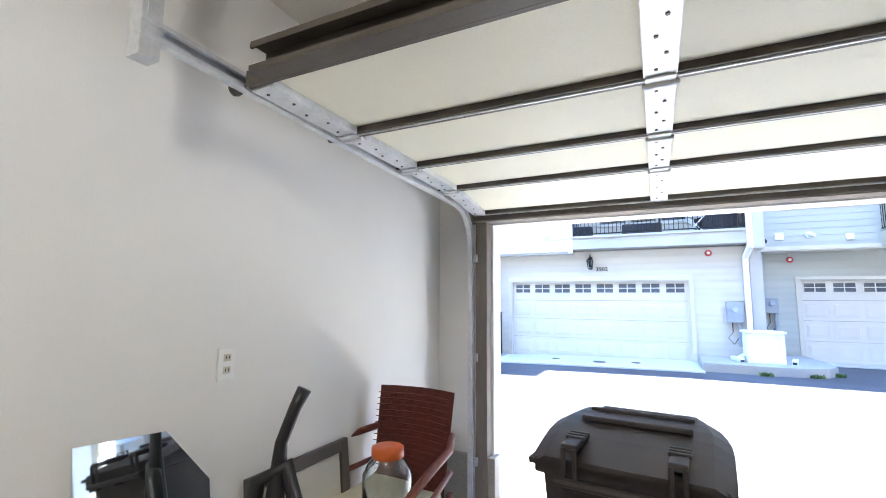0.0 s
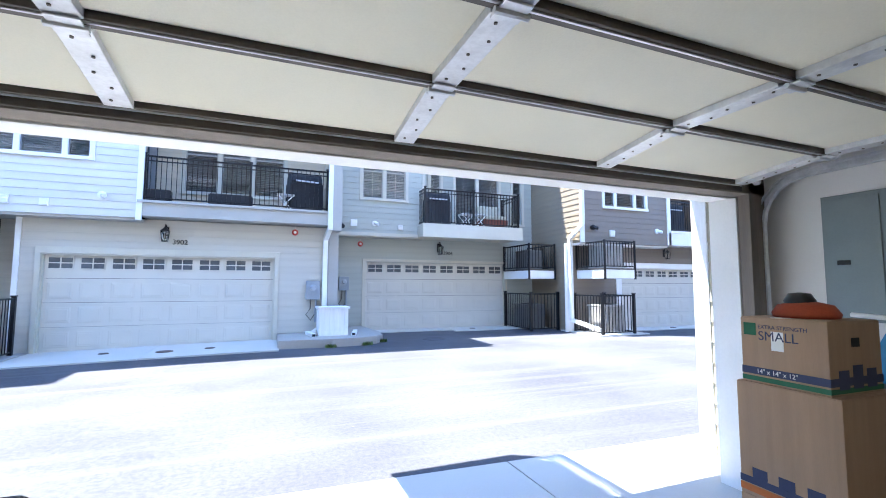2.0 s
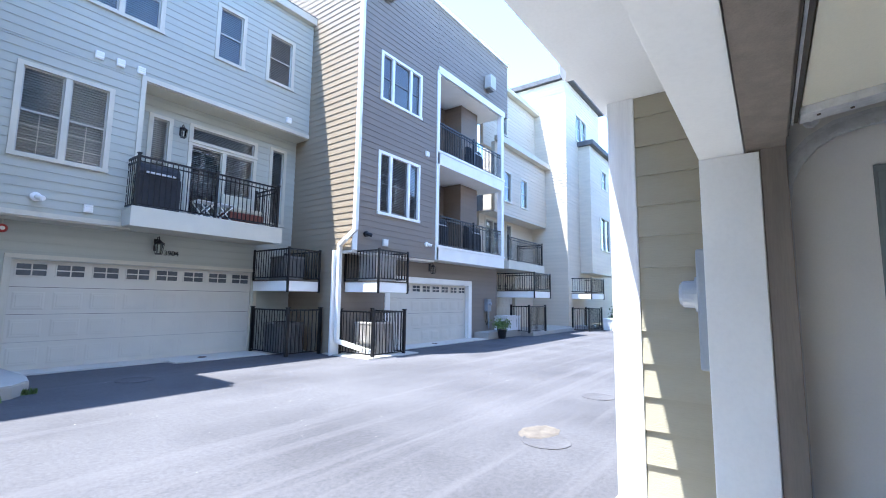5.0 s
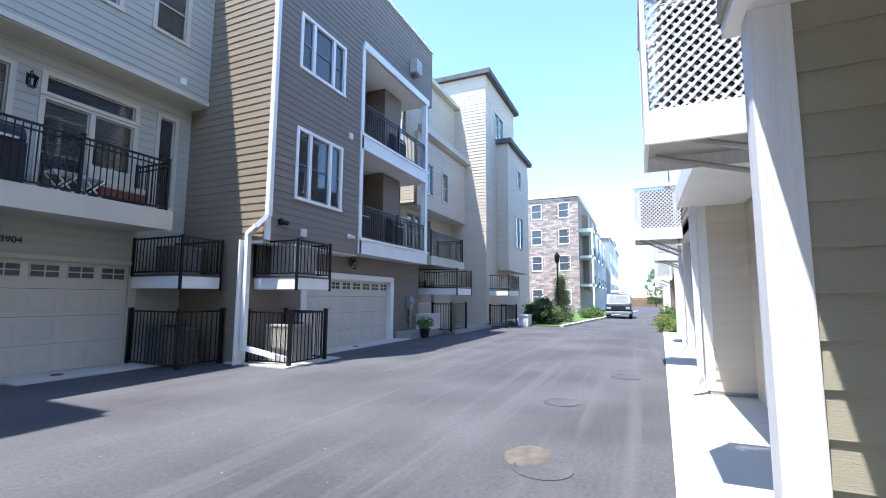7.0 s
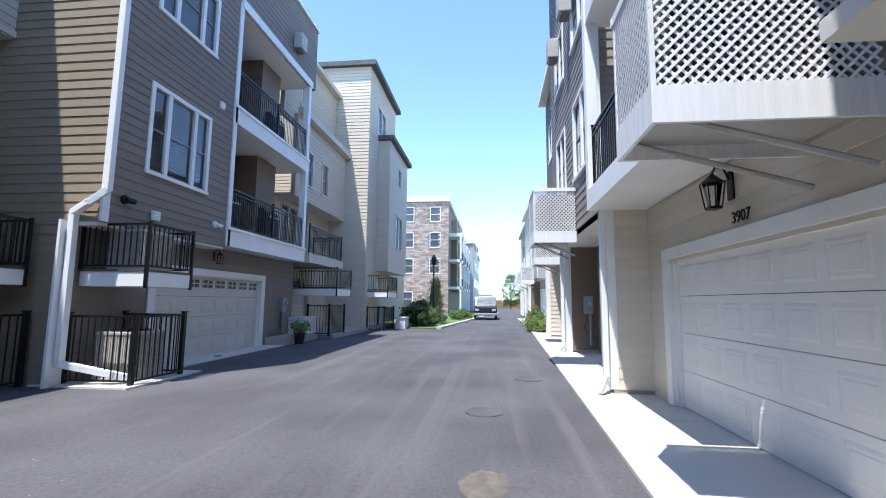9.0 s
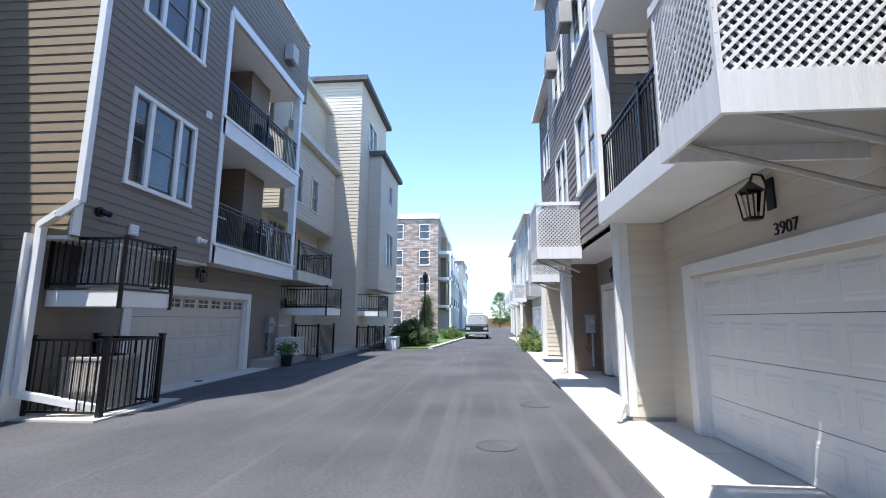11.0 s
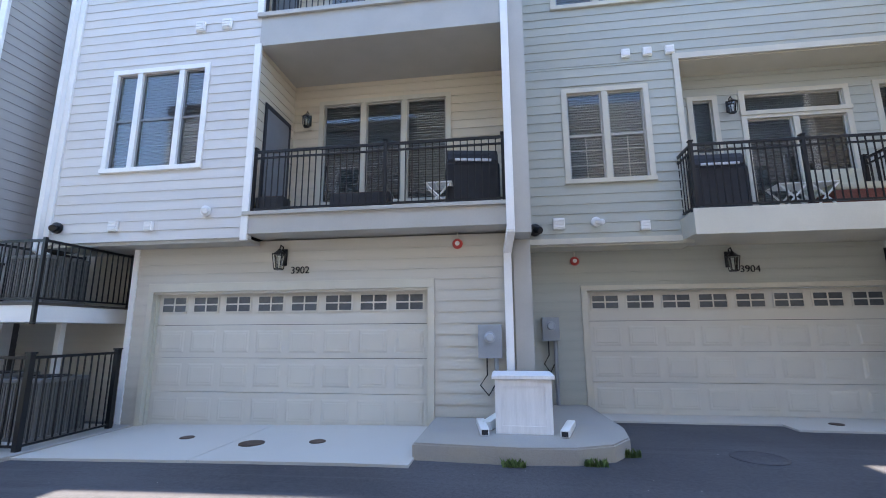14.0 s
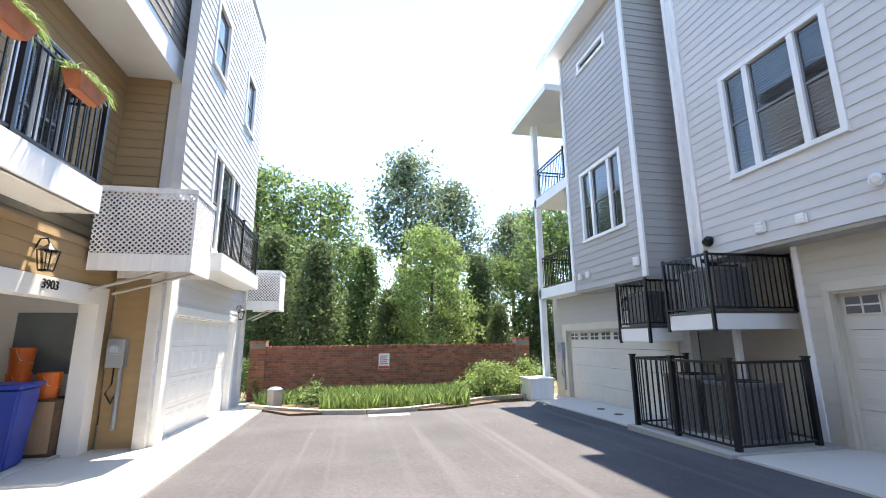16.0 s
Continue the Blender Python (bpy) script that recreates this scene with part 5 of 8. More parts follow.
# ---- overhead door, run up under the ceiling ----
def overhead_door():
    t = thing("overhead_garage_door", "raised sectional garage door seen from below, cream panels with steel stiles", "garage door", at=(1.225, 2.1, 2.28))
    L, W = 0.535, 4.95
    for k in range(4):
        y0 = -1.07 + k * L
        z = 0.0 if k < 3 else 0.0
        bm = bmesh.new()
        box(bm, -W / 2, W / 2, y0 + 0.035, y0 + L - 0.035, 0.012, 0.05)
        part("door_panel", bm, PANELBACK, t)
        bm = bmesh.new()
        for a, b in ((y0, y0 + 0.03), (y0 + L - 0.03, y0 + L)):
            box(bm, -W / 2, W / 2, a + 0.003, b - 0.003, -0.012, 0.045, 0.003)
        part("section_rail", bm, STRUT, t)
        bm = bmesh.new()
        box(bm, -W / 2, W / 2, y0 + L - 0.012, y0 + L - 0.004, -0.018, -0.012)
        part("rail_edge", bm, GALV, t)
        for xs in (-W / 2 + 0.05, -1.19, -0.015, 1.225, W / 2 - 0.05):
            bm = bmesh.new()
            box(bm, xs - 0.05, xs + 0.05, y0 + 0.03, y0 + L - 0.03, -0.02, 0.012, 0.004)
            st = part("stile", bm, GALV, t, "galvanised steel stile with punched holes")
            bm = bmesh.new()
            for q in range(5):
                yy = y0 + 0.07 + q * 0.095
                lathe(bm, [(0.006, -0.024), (0.006, -0.0195)], xs + (0.015 if q % 2 else -0.012), yy, 8)
            part("bolts", bm, STRUT, st)
            if k < 3:
                bm = bmesh.new()
                box(bm, xs - 0.045, xs + 0.045, y0 + L - 0.045, y0 + L + 0.045, -0.03, -0.022, 0.003)
                tube(bm, [(xs - 0.055, y0 + L, -0.032), (xs + 0.055, y0 + L, -0.032)], 0.011, 8)
                part("hinge", bm, GALV, t)
    bm = bmesh.new()
    box(bm, -W / 2 + 0.1, W / 2 - 0.1, -1.075, -1.066, -0.02, 0.085, 0.002)
    box(bm, -W / 2 + 0.1, W / 2 - 0.1, -1.14, -1.075, 0.076, 0.085, 0.002)
    box(bm, -W / 2 + 0.1, W / 2 - 0.1, -1.14, -1.075, -0.02, -0.011, 0.002)
    for zz in (-0.011, 0.062):
        box(bm, -W / 2 + 0.1, W / 2 - 0.1, -1.14, -1.132, zz, zz + 0.014)
    part("top_strut", bm, STRUT, t)
    bm = bmesh.new()
    box(bm, -W / 2 - 0.02, W / 2 + 0.02, 1.072, 1.10, -0.05, 0.03, 0.006)
    part("weather_seal", bm, STRUT, t)
    for s in (-1, 1):
        for y in (-1.05, -0.535, 0.0, 0.535, 1.0):
            bm = bmesh.new()
            lathe(bm, [(0.024, -0.012), (0.026, 0.0), (0.024, 0.012)], seg=12)
            tube(bm, [(0, 0, 0), (0, 0, 0.09)], 0.006, 6)
            ob = part("roller", bm, STRUT if s < 0 else GALV, t)
            ob.matrix_basis = pose(s * (W / 2 + 0.065), y, -0.13 * max(0.0, y - 0.535), 0, -90 * s, 0)
    # the lowest section already dips into the curve of the track
    for ob in list(t.children) + [c for p in t.children for c in p.children]:
        if not ob.name.startswith("roller"):
            for v in ob.data.vertices:
                v.co.z -= 0.13 * max(0.0, v.co.y - 0.535)
    return t


overhead_door()
for s, xw in ((-1, -1.27), (1, 3.93)):
    t = thing("door_track", "galvanised steel door track curving from the wall to the ceiling", "track", "door tracks", at=(xw, 3.2, 0.02))
    pts = [(0, 0, 0)] + [(0, 0, z) for z in (0.8, 1.6, 1.92)] + [(0, -0.30 + 0.30 * math.cos(q), 1.92 + 0.315 * math.sin(q)) for q in (0.3, 0.6, 0.9, 1.2, 1.57)] + [(0, -1.2, 2.25), (0, -2.5, 2.29)]
    bm = bmesh.new()
    prof = [(-0.03, 0.0), (0.03, 0.0), (0.03, 0.035), (0.014, 0.035), (0.014, 0.031), (0.026, 0.031), (0.026, 0.004), (-0.026, 0.004), (-0.026, 0.031), (-0.014, 0.031), (-0.014, 0.035), (-0.03, 0.035)]
    rings = []
    for i, p in enumerate(pts):
        a, b = Vector(pts[max(0, i - 1)]), Vector(pts[min(len(pts) - 1, i + 1)])
        d = (b - a).normalized()
        nrm = Vector((0, d.z, -d.y))
        rings.append([bm.verts.new(Vector(p) + nrm * u + Vector((s * (0.035 - v), 0, 0))) for u, v in prof])
    for p, q in zip(rings, rings[1:]):
        for k in range(12):
            bm.faces.new((p[k], p[(k + 1) % 12], q[(k + 1) % 12], q[k]))
    bm.faces.new(rings[0])
    bm.faces.new(rings[-1][::-1])
    bmesh.ops.recalc_face_normals(bm, faces=bm.faces)
    part("rail", bm, GALV, t)
    for z in (0.35, 1.1, 1.85):
        bm = bmesh.new()
        box(bm, -0.03, 0.03, 0.0, 0.02, z - 0.03, z + 0.03, 0.003)
        part("bracket", bm, GALV, t)
    bm = bmesh.new()
    box(bm, s * 0.035 - 0.03, s * 0.035 + 0.03, -2.5, -2.44, 2.2, 2.92, 0.003)
    for k in range(6):
        box(bm, s * 0.035 - 0.034, s * 0.035 + 0.034, -2.485, -2.455, 2.30 + k * 0.09, 2.40 + k * 0.09)
    part("hanger", bm, GALV, t)

# outlet on the left wall
t = thing("wall_outlet", "white wall outlet plate with two sockets", "outlet", at=(-1.598, 1.305, 1.28), rz=90)
bm = bmesh.new()
box(bm, -0.04, 0.04, -0.008, 0.0, -0.065, 0.065, 0.003)
part("plate", bm, WHITE, t)
for z in (-0.025, 0.025):
    bm = bmesh.new()
    box(bm, -0.017, 0.017, -0.011, -0.008, z - 0.014, z + 0.014, 0.002)
    so = part("socket", bm, CREAM, t)
    bm = bmesh.new()
    for x in (-0.007, 0.007):
        box(bm, x - 0.0015, x + 0.0015, -0.0125, -0.011, z - 0.005, z + 0.007)
    part("slots", bm, DARK, so)

# wheeled bin before the doorway
BINM = mat("dark_brown_plastic", (0.035, 0.028, 0.028), 0.45, var=0.1, scale=4, fine=150, bump=0.2)
BLACKP = mat("black_plastic", (0.015, 0.015, 0.017), 0.4, var=0.1, scale=6)
t = thing("wheeled_bin", "dark brown plastic wheeled bin with a ribbed lid", "bin", at=(-0.1, 2.02, 0.02), rz=-6)
bm = bmesh.new()
lo = [(-0.24, -0.27), (0.24, -0.27), (0.24, 0.27), (-0.24, 0.27)]
hi = [(-0.29, -0.34), (0.29, -0.34), (0.29, 0.34), (-0.29, 0.34)]
vl = [bm.verts.new((x, y, 0.06)) for x, y in lo]
vh = [bm.verts.new((x, y, 0.96)) for x, y in hi]
bm.faces.new(vl[::-1]), bm.faces.new(vh)
for i in range(4):
    bm.faces.new((vl[i], vl[(i + 1) % 4], vh[(i + 1) % 4], vh[i]))
bmesh.ops.bevel(bm, geom=bm.edges[:], offset=0.03, segments=3, affect="EDGES")
part("body", bm, BINM, t)
bm = bmesh.new()
box(bm, -0.31, 0.31, -0.36, 0.36, 0.93, 0.99, 0.015)
part("rim", bm, BINM, t)
bm = bmesh.new()
n = 9
prev = None
rows = []
for i in range(n):
    u = i / (n - 1)
    y = -0.37 + 0.74 * u
    z = 1.0 + 0.085 * math.sin(min(1, u * 1.25) * math.pi * 0.62) - (0.02 if u > 0.85 else 0)
    hw = 0.325 - 0.075 * max(0.0, u - 0.45) / 0.55
    rows.append([bm.verts.new(c) for c in ((-hw, y, 0.985), (-hw, y, z - 0.035), (-hw + 0.06, y, z), (hw - 0.06, y, z), (hw, y, z - 0.035), (hw, y, 0.985))])
for a, b in zip(rows, rows[1:]):
    for k in range(5):
        bm.faces.new((a[k], a[k + 1], b[k + 1], b[k]))
bm.faces.new(rows[0]), bm.faces.new(rows[-1][::-1])
bmesh.ops.bevel(bm, geom=[e for e in bm.edges if e.calc_face_angle(0) > 0.5], offset=0.012, segments=2, affect="EDGES")
lid = part("lid", bm, BINM, t, smooth=False)
for xs in (-0.17, 0.17):
    bm = bmesh.new()
    box(bm, xs - 0.028, xs + 0.028, -0.395, -0.18, 1.035, 1.062, 0.006)
    box(bm, xs - 0.028, xs - 0.012, -0.40, -0.385, 0.90, 1.05, 0.004)
    box(bm, xs + 0.012, xs + 0.028, -0.40, -0.385, 0.90, 1.05, 0.004)
    for q in range(3):
        box(bm, xs - 0.035, xs + 0.035, -0.30 + q * 0.035, -0.285 + q * 0.035, 1.055, 1.07, 0.003)
    part("hinge_strap", bm, BINM, lid)
for yy in (-0.05, 0.13):
    bm = bmesh.new()
    box(bm, -0.2, 0.2, yy - 0.012, yy + 0.012, 1.075, 1.098, 0.006)
    part("lid_rib", bm, BINM, lid)
bm = bmesh.new()
tube(bm, [(-0.22, -0.40, 0.93), (0.22, -0.40, 0.93)], 0.016, 10)
for xs in (-0.2, 0, 0.2):
    box(bm, xs - 0.015, xs + 0.015, -0.40, -0.35, 0.90, 0.95)
part("handle", bm, BINM, t)
for xs in (-0.25, 0.25):
    bm = bmesh.new()
    lathe(bm, [(0.09, -0.025), (0.1, -0.015), (0.1, 0.015), (0.09, 0.025)], seg=18)
    ob = part("wheel", bm, BLACKP, t)
    ob.matrix_basis = pose(xs, -0.27, 0.10, 0, 90, 0)

t.matrix_basis = t.matrix_basis @ Matrix.Diagonal((1.0, 0.92, 0.965, 1))

# woven armchair
WICKER = mat("red_brown_wicker", (0.17, 0.045, 0.03), 0.5, var=0.25, scale=30, fine=160, bump=1.0)
CUSHION = mat("cream_cushion", (0.55, 0.52, 0.40), 0.9, var=0.1, scale=6, fine=120, bump=0.4)
t = thing("wicker_armchair", "red-brown woven armchair with curved arms and a cream cushion", "chair", at=(-1.31, 2.04, 0.02), rz=178)
bm = bmesh.new()
g = []
for i in range(9):
    u = i / 8
    g.append([bm.verts.new((x, -0.28 - 0.10 * u + 0.05 * (x / 0.25) ** 2, 0.46 + 0.55 * u)) for x in [(-0.25 + 0.5 * k / 6) * (0.92 + 0.08 * u) for k in range(7)]])
for a, b in zip(g, g[1:]):
    for k in range(6):
        bm.faces.new((a[k], a[k + 1], b[k + 1], b[k]))
bmesh.ops.solidify(bm, geom=bm.faces, thickness=0.025)
part("backrest", bm, WICKER, t)
bm = bmesh.new()
for i in range(16):
    z = 0.48 + i * 0.033
    yy = -0.255 - 0.10 * (z - 0.46) / 0.6
    tube(bm, [(-0.24, yy + 0.05, z), (-0.12, yy + 0.012, z), (0, yy, z), (0.12, yy + 0.012, z), (0.24, yy + 0.05, z)], 0.0028, 5)
part("weave", bm, WICKER, t)
bm = bmesh.new()
box(bm, -0.26, 0.26, -0.27, 0.26, 0.40, 0.45, 0.02)
part("seat", bm, WICKER, t)
bm = bmesh.new()
box(bm, -0.24, 0.24, -0.22, 0.26, 0.45, 0.52, 0.03)
part("cushion", bm, CUSHION, t)
for s in (-1, 1):
    bm = bmesh.new()
    tube(bm, [(s * 0.24, -0.32, 0.78), (s * 0.31, -0.15, 0.76), (s * 0.33, 0.1, 0.73), (s * 0.31, 0.27, 0.66), (s * 0.27, 0.28, 0.45), (s * 0.25, 0.26, 0.0)], 0.020, 10)
    part("arm", bm, WICKER, t, smooth=True)
    bm = bmesh.new()
    tube(bm, [(s * 0.25, -0.27, 0.5), (s * 0.25, -0.30, 0.0)], 0.018, 8)
    part("leg", bm, WICKER, t)
    bm = bmesh.new()
    tube(bm, [(s * 0.25, -0.28, 0.60), (s * 0.31, 0.05, 0.58), (s * 0.28, 0.27, 0.50)], 0.015, 8)
    part("side_rail", bm, WICKER, t, smooth=True)

# jar on the chair
ORANGE = mat("orange_plastic", (0.62, 0.12, 0.02), 0.4, var=0.06)
t = thing("storage_jar", "large clear glass jar with an orange screw lid on the chair", "jar", at=(-1.17, 1.87, 0.541))
bm = bmesh.new()
lathe(bm, [(0.02, 0), (0.10, 0.0), (0.115, 0.03), (0.115, 0.2), (0.09, 0.25), (0.067, 0.27), (0.067, 0.29), (0.062, 0.29), (0.062, 0.27), (0.085, 0.245), (0.108, 0.2), (0.108, 0.03), (0.02, 0.01)], seg=24)
j = part("body", bm, glass_mat("jar_glass", (0.97, 0.99, 0.98)), t, smooth=True)
bm = bmesh.new()
lathe(bm, [(0.070, 0.275), (0.076, 0.28), (0.076, 0.318), (0.069, 0.324), (0.02, 0.326)], seg=24)
part("lid", bm, ORANGE, t, smooth=True)

# vacuum hose and handle
t = thing("vacuum_cleaner", "black upright vacuum cleaner handle and hose leaning by the wall", "vacuum", at=(-1.22, 1.2, 0.02))
bm = bmesh.new()
box(bm, -0.14, 0.14, -0.16, 0.16, 0.0, 0.12, 0.04)
part("base", bm, BLACKP, t)
bm = bmesh.new()
tube(bm, [(0.0, 0.0, 0.1), (-0.01, 0.02, 0.6), (0.0, 0.04, 0.9), (0.0, 0.05, 1.02), (0.03, 0.08, 1.14), (0.05, 0.10, 1.20)], [0.045, 0.045, 0.03, 0.022, 0.022, 0.026], 12)
part("handle", bm, BLACKP, t, smooth=True)
bm = bmesh.new()
tube(bm, [(0.0, 0.0, 0.12), (0.07, 0.05, 0.5), (0.08, 0.06, 0.8), (0.03, 0.05, 0.95), (-0.05, 0.0, 0.9), (-0.09, -0.02, 0.6), (-0.06, -0.02, 0.12)], 0.028, 10)
part("hose", bm, BLACKP, t, smooth=True)

# framed picture leaning on the wall, and a cut-corner mirror
t = thing("picture_frame", "dark wood picture frame leaning against the wall", "frame", at=(-1.50, 1.75, 0.02), rz=90)
bm = bmesh.new()
for b in ((-0.33, -0.27, -0.02, 0.01, 0, 0.78), (0.27, 0.33, -0.02, 0.01, 0, 0.78), (-0.27, 0.27, -0.02, 0.01, 0, 0.06), (-0.27, 0.27, -0.02, 0.01, 0.72, 0.78)):
    box(bm, *b, bevel=0.005)
fr = part("frame", bm, STRUT, t)
fr.matrix_basis = pose(0, 0, 0, -6, 0, 0)
bm = bmesh.new()
box(bm, -0.27, 0.27, -0.004, 0.004, 0.06, 0.72)
p = part("mat_board", bm, CREAM, t)
p.matrix_basis = pose(0, 0, 0, -6, 0, 0)
MIRROR = mat("mirror_silver", (0.75, 0.80, 0.82), 0.03, metal=1.0, var=0.01, bump=0.0)
t = thing("mirror", "frameless mirror with cut corners leaning on the wall", "mirror", at=(-1.42, 0.95, 0.02), rz=90)
bm = bmesh.new()
oc = [(-0.16, 0), (0.28, 0), (0.28, 0.86), (0.12, 1.07), (-0.16, 1.09)]
fv = [bm.verts.new((x, -0.004, z)) for x, z in oc]
bv = [bm.verts.new((x, 0.004, z)) for x, z in oc]
bm.faces.new(fv), bm.faces.new(bv[::-1])
for i in range(5):
    bm.faces.new((fv[i], bv[i], bv[(i + 1) % 5], fv[(i + 1) % 5]))
m = part("glass", bm, MIRROR, t)
m.matrix_basis = pose(0, 0, 0, -9, 0, 0)

# ceiling lamp of the garage, whose warm shine shows on the door's strut
t = thing("ceiling_light", "round warm ceiling light of the garage", "ceiling light", at=(0.0, -0.9, 2.95))
bm = bmesh.new()
lathe(bm, [(0.17, 0.0), (0.17, -0.03), (0.15, -0.04)], seg=24)
part("base", bm, WHITE, t)
GLOW = bpy.data.materials.new("lamp_glow")
GLOW.use_nodes = True
GLOW.node_tree.nodes["Principled BSDF"].inputs["Emission Color"].default_value = (1.0, 0.86, 0.66, 1)
GLOW.node_tree.nodes["Principled BSDF"].inputs["Emission Strength"].default_value = 5.0
bm = bmesh.new()
lathe(bm, [(0.15, -0.041), (0.14, -0.08), (0.09, -0.11), (0.01, -0.12)], seg=24)
part("diffuser", bm, GLOW, t, smooth=True)
lamp = new("garage_lamp", bpy.data.lights.new("garage_lamp", "POINT"))
lamp.data.energy, lamp.data.color, lamp.data.shadow_soft_size = 1.5, (1.0, 0.95, 0.89), 0.14
lamp.matrix_world = pose(0.0, -0.9, 2.66)

# ---- right side of the garage ----
PANELM = mat("grey_breaker_panel_paint", (0.22, 0.26, 0.27), 0.4, metal=0.2, var=0.05, scale=5)
t = thing("breaker_panel", "grey steel breaker panel door flush in the wall", "electrical panel", at=(4.09, 2.68, 1.27), rz=-90)
bm = bmesh.new()
box(bm, -0.21, 0.21, -0.012, 0.0, 0.0, 0.82, 0.003)
part("cover", bm, PANELM, t)
bm = bmesh.new()
box(bm, -0.20, 0.10, -0.020, -0.013, 0.03, 0.79, 0.003)
d = part("door", bm, PANELM, t)
bm = bmesh.new()
box(bm, -0.13, -0.06, -0.028, -0.020, 0.36, 0.39, 0.002)
part("latch", bm, BLACKP, d)
CARD = mat("cardboard", (0.40, 0.27, 0.17), 0.85, var=0.08, scale=3, fine=60, bump=0.25, streak=(8, 8, 0.5))
NAVY = mat("navy_print", (0.05, 0.06, 0.12), 0.8, var=0.1)
GREENP = mat("green_print", (0.03, 0.14, 0.07), 0.8, var=0.1)
ORANGEP = mat("orange_print", (0.55, 0.16, 0.04), 0.8, var=0.1)


def lettering(text, size, material, parent, m, name="print"):
    cu = bpy.data.curves.new("text", "FONT")
    cu.body, cu.size, cu.extrude = text, size, 0.0006
    tmp = new("tmp", cu)
    me = bpy.data.meshes.new_from_object(tmp.evaluated_get(bpy.context.evaluated_depsgraph_get()))
    bpy.data.objects.remove(tmp)
    me.materials.clear()
    me.materials.append(material)
    ob = new(name, me)
    ob.parent = parent
    ob.matrix_basis = m @ pose(0, 0, 0, 90, 0, 0)
    return ob


def carton(at, rz, w, d, h, label, small=False):
    t = thing("cardboard_box", label, "box", "stacked moving boxes", at=at, rz=rz)
    bm = bmesh.new()
    box(bm, -w / 2, w / 2, -d / 2, d / 2, 0, h, 0.004)
    part("carton", bm, CARD, t)
    bm = bmesh.new()
    for s in (-1, 1):
        box(bm, -w / 2 + 0.003, w / 2 - 0.003, min(0.002 * s, s * d / 2 - 0.004 * s), max(0.002 * s, s * d / 2 - 0.004 * s), h, h + 0.004)
    part("flap", bm, CARD, t)
    bm = bmesh.new()
    box(bm, -w / 2 - 0.0015, w / 2 + 0.0015, -d / 2 - 0.0015, d / 2 + 0.0015, h * 0.13 if small else h * 0.1, h * 0.24 if small else h * 0.16)
    part("stripe", bm, NAVY, t)
    bm = bmesh.new()
    box(bm, -w / 2 - 0.0013, w / 2 + 0.0013, -d / 2 - 0.0013, d / 2 + 0.0013, h * 0.03, h * 0.10 if small else h * 0.09)
    part("stripe", bm, GREENP if small else ORANGEP, t)
    if small:
        lettering("EXTRA STRENGTH", 0.026, NAVY, t, pose(-w / 2 + 0.085, -d / 2 - 0.0012, h - 0.05))
        lettering("SMALL", 0.062, NAVY, t, pose(-w / 2 + 0.085, -d / 2 - 0.0012, h - 0.105))
        lettering('14" x 14" x 12"', 0.03, WHITE, t, pose(-w / 2 + 0.07, -d / 2 - 0.0022, h * 0.155))
        bm = bmesh.new()
        box(bm, -w / 2 + 0.015, -w / 2 + 0.075, -d / 2 - 0.0012, -d / 2, h - 0.085, h - 0.025)
        part("mark", bm, GREENP, t)
        bm = bmesh.new()
        box(bm, w / 2, w / 2 + 0.001, -0.03, 0.03, h - 0.11, h - 0.07)
        part("hand_hole", bm, DARK, t)
        bm = bmesh.new()
        for k in range(3):
            box(bm, w / 2, w / 2 + 0.0022, -0.13 + k * 0.1, -0.06 + k * 0.1, h * 0.08, h * (0.34 + 0.06 * (k % 2)))
        part("picture_print", bm, NAVY, t)
        bm = bmesh.new()
        box(bm, -0.045, 0.01, -d / 2 - 0.0016, -d / 2, h - 0.15, h - 0.06)
        box(bm, -0.045, 0.01, -d / 2 - 0.0016, -0.05, h + 0.0045, h + 0.006)
        part("tape", bm, WHITE, t, "pale strip of packing tape")
    else:
        bm = bmesh.new()
        for k in range(3):
            box(bm, -w / 2 + 0.06 + k * 0.12, -w / 2 + 0.13 + k * 0.12, -d / 2 - 0.0012, -d / 2, h * 0.12, h * 0.12 + 0.07)
        part("picture_print", bm, NAVY, t)
    return t


carton((3.04, 2.44, 1.022), -91, 0.38, 0.38, 0.315, "small cardboard moving box with printed stripes, stacked on a larger box", True)
carton((3.06, 2.43, 0.478), -91, 0.45, 0.45, 0.54, "larger cardboard moving box under the small one")
carton((3.07, 2.43, 0.021), -91, 0.46, 0.46, 0.453, "large cardboard moving box at the bottom of the stack")
t = thing("cap", "orange and black cap lying on the box", "cap", at=(3.04, 2.44, 1.343), rz=-60)
bm = bmesh.new()
lathe(bm, [(0.13, 0.0), (0.135, 0.02), (0.11, 0.06), (0.05, 0.075)], seg=16)
part("brim", bm, mat("orange_cloth", (0.35, 0.06, 0.02), 0.8, var=0.15), t, smooth=True)
bm = bmesh.new()
lathe(bm, [(0.06, 0.05), (0.065, 0.08), (0.045, 0.115), (0.01, 0.12)], -0.02, 0.0, 12)
part("crown", bm, BLACKP, t, smooth=True)

BLUEP = mat("blue_plastic", (0.02, 0.20, 0.42), 0.45, var=0.08)
TEAL = mat("teal_painted_wood", (0.01, 0.16, 0.20), 0.5, var=0.1, scale=3, fine=30)
t = thing("ironing_board", "blue covered ironing board standing folded by the wall", "ironing board", at=(3.9, 2.44, 0.02), rz=-90)
bm = bmesh.new()
pr = [(-0.16, 0.0), (0.16, 0.0), (0.16, 0.9), (0.10, 1.15), (0.05, 1.25), (-0.05, 1.25), (-0.10, 1.15), (-0.16, 0.9)]
a = [bm.verts.new((x, -0.02, z)) for x, z in pr]
b = [bm.verts.new((x, 0.02, z)) for x, z in pr]
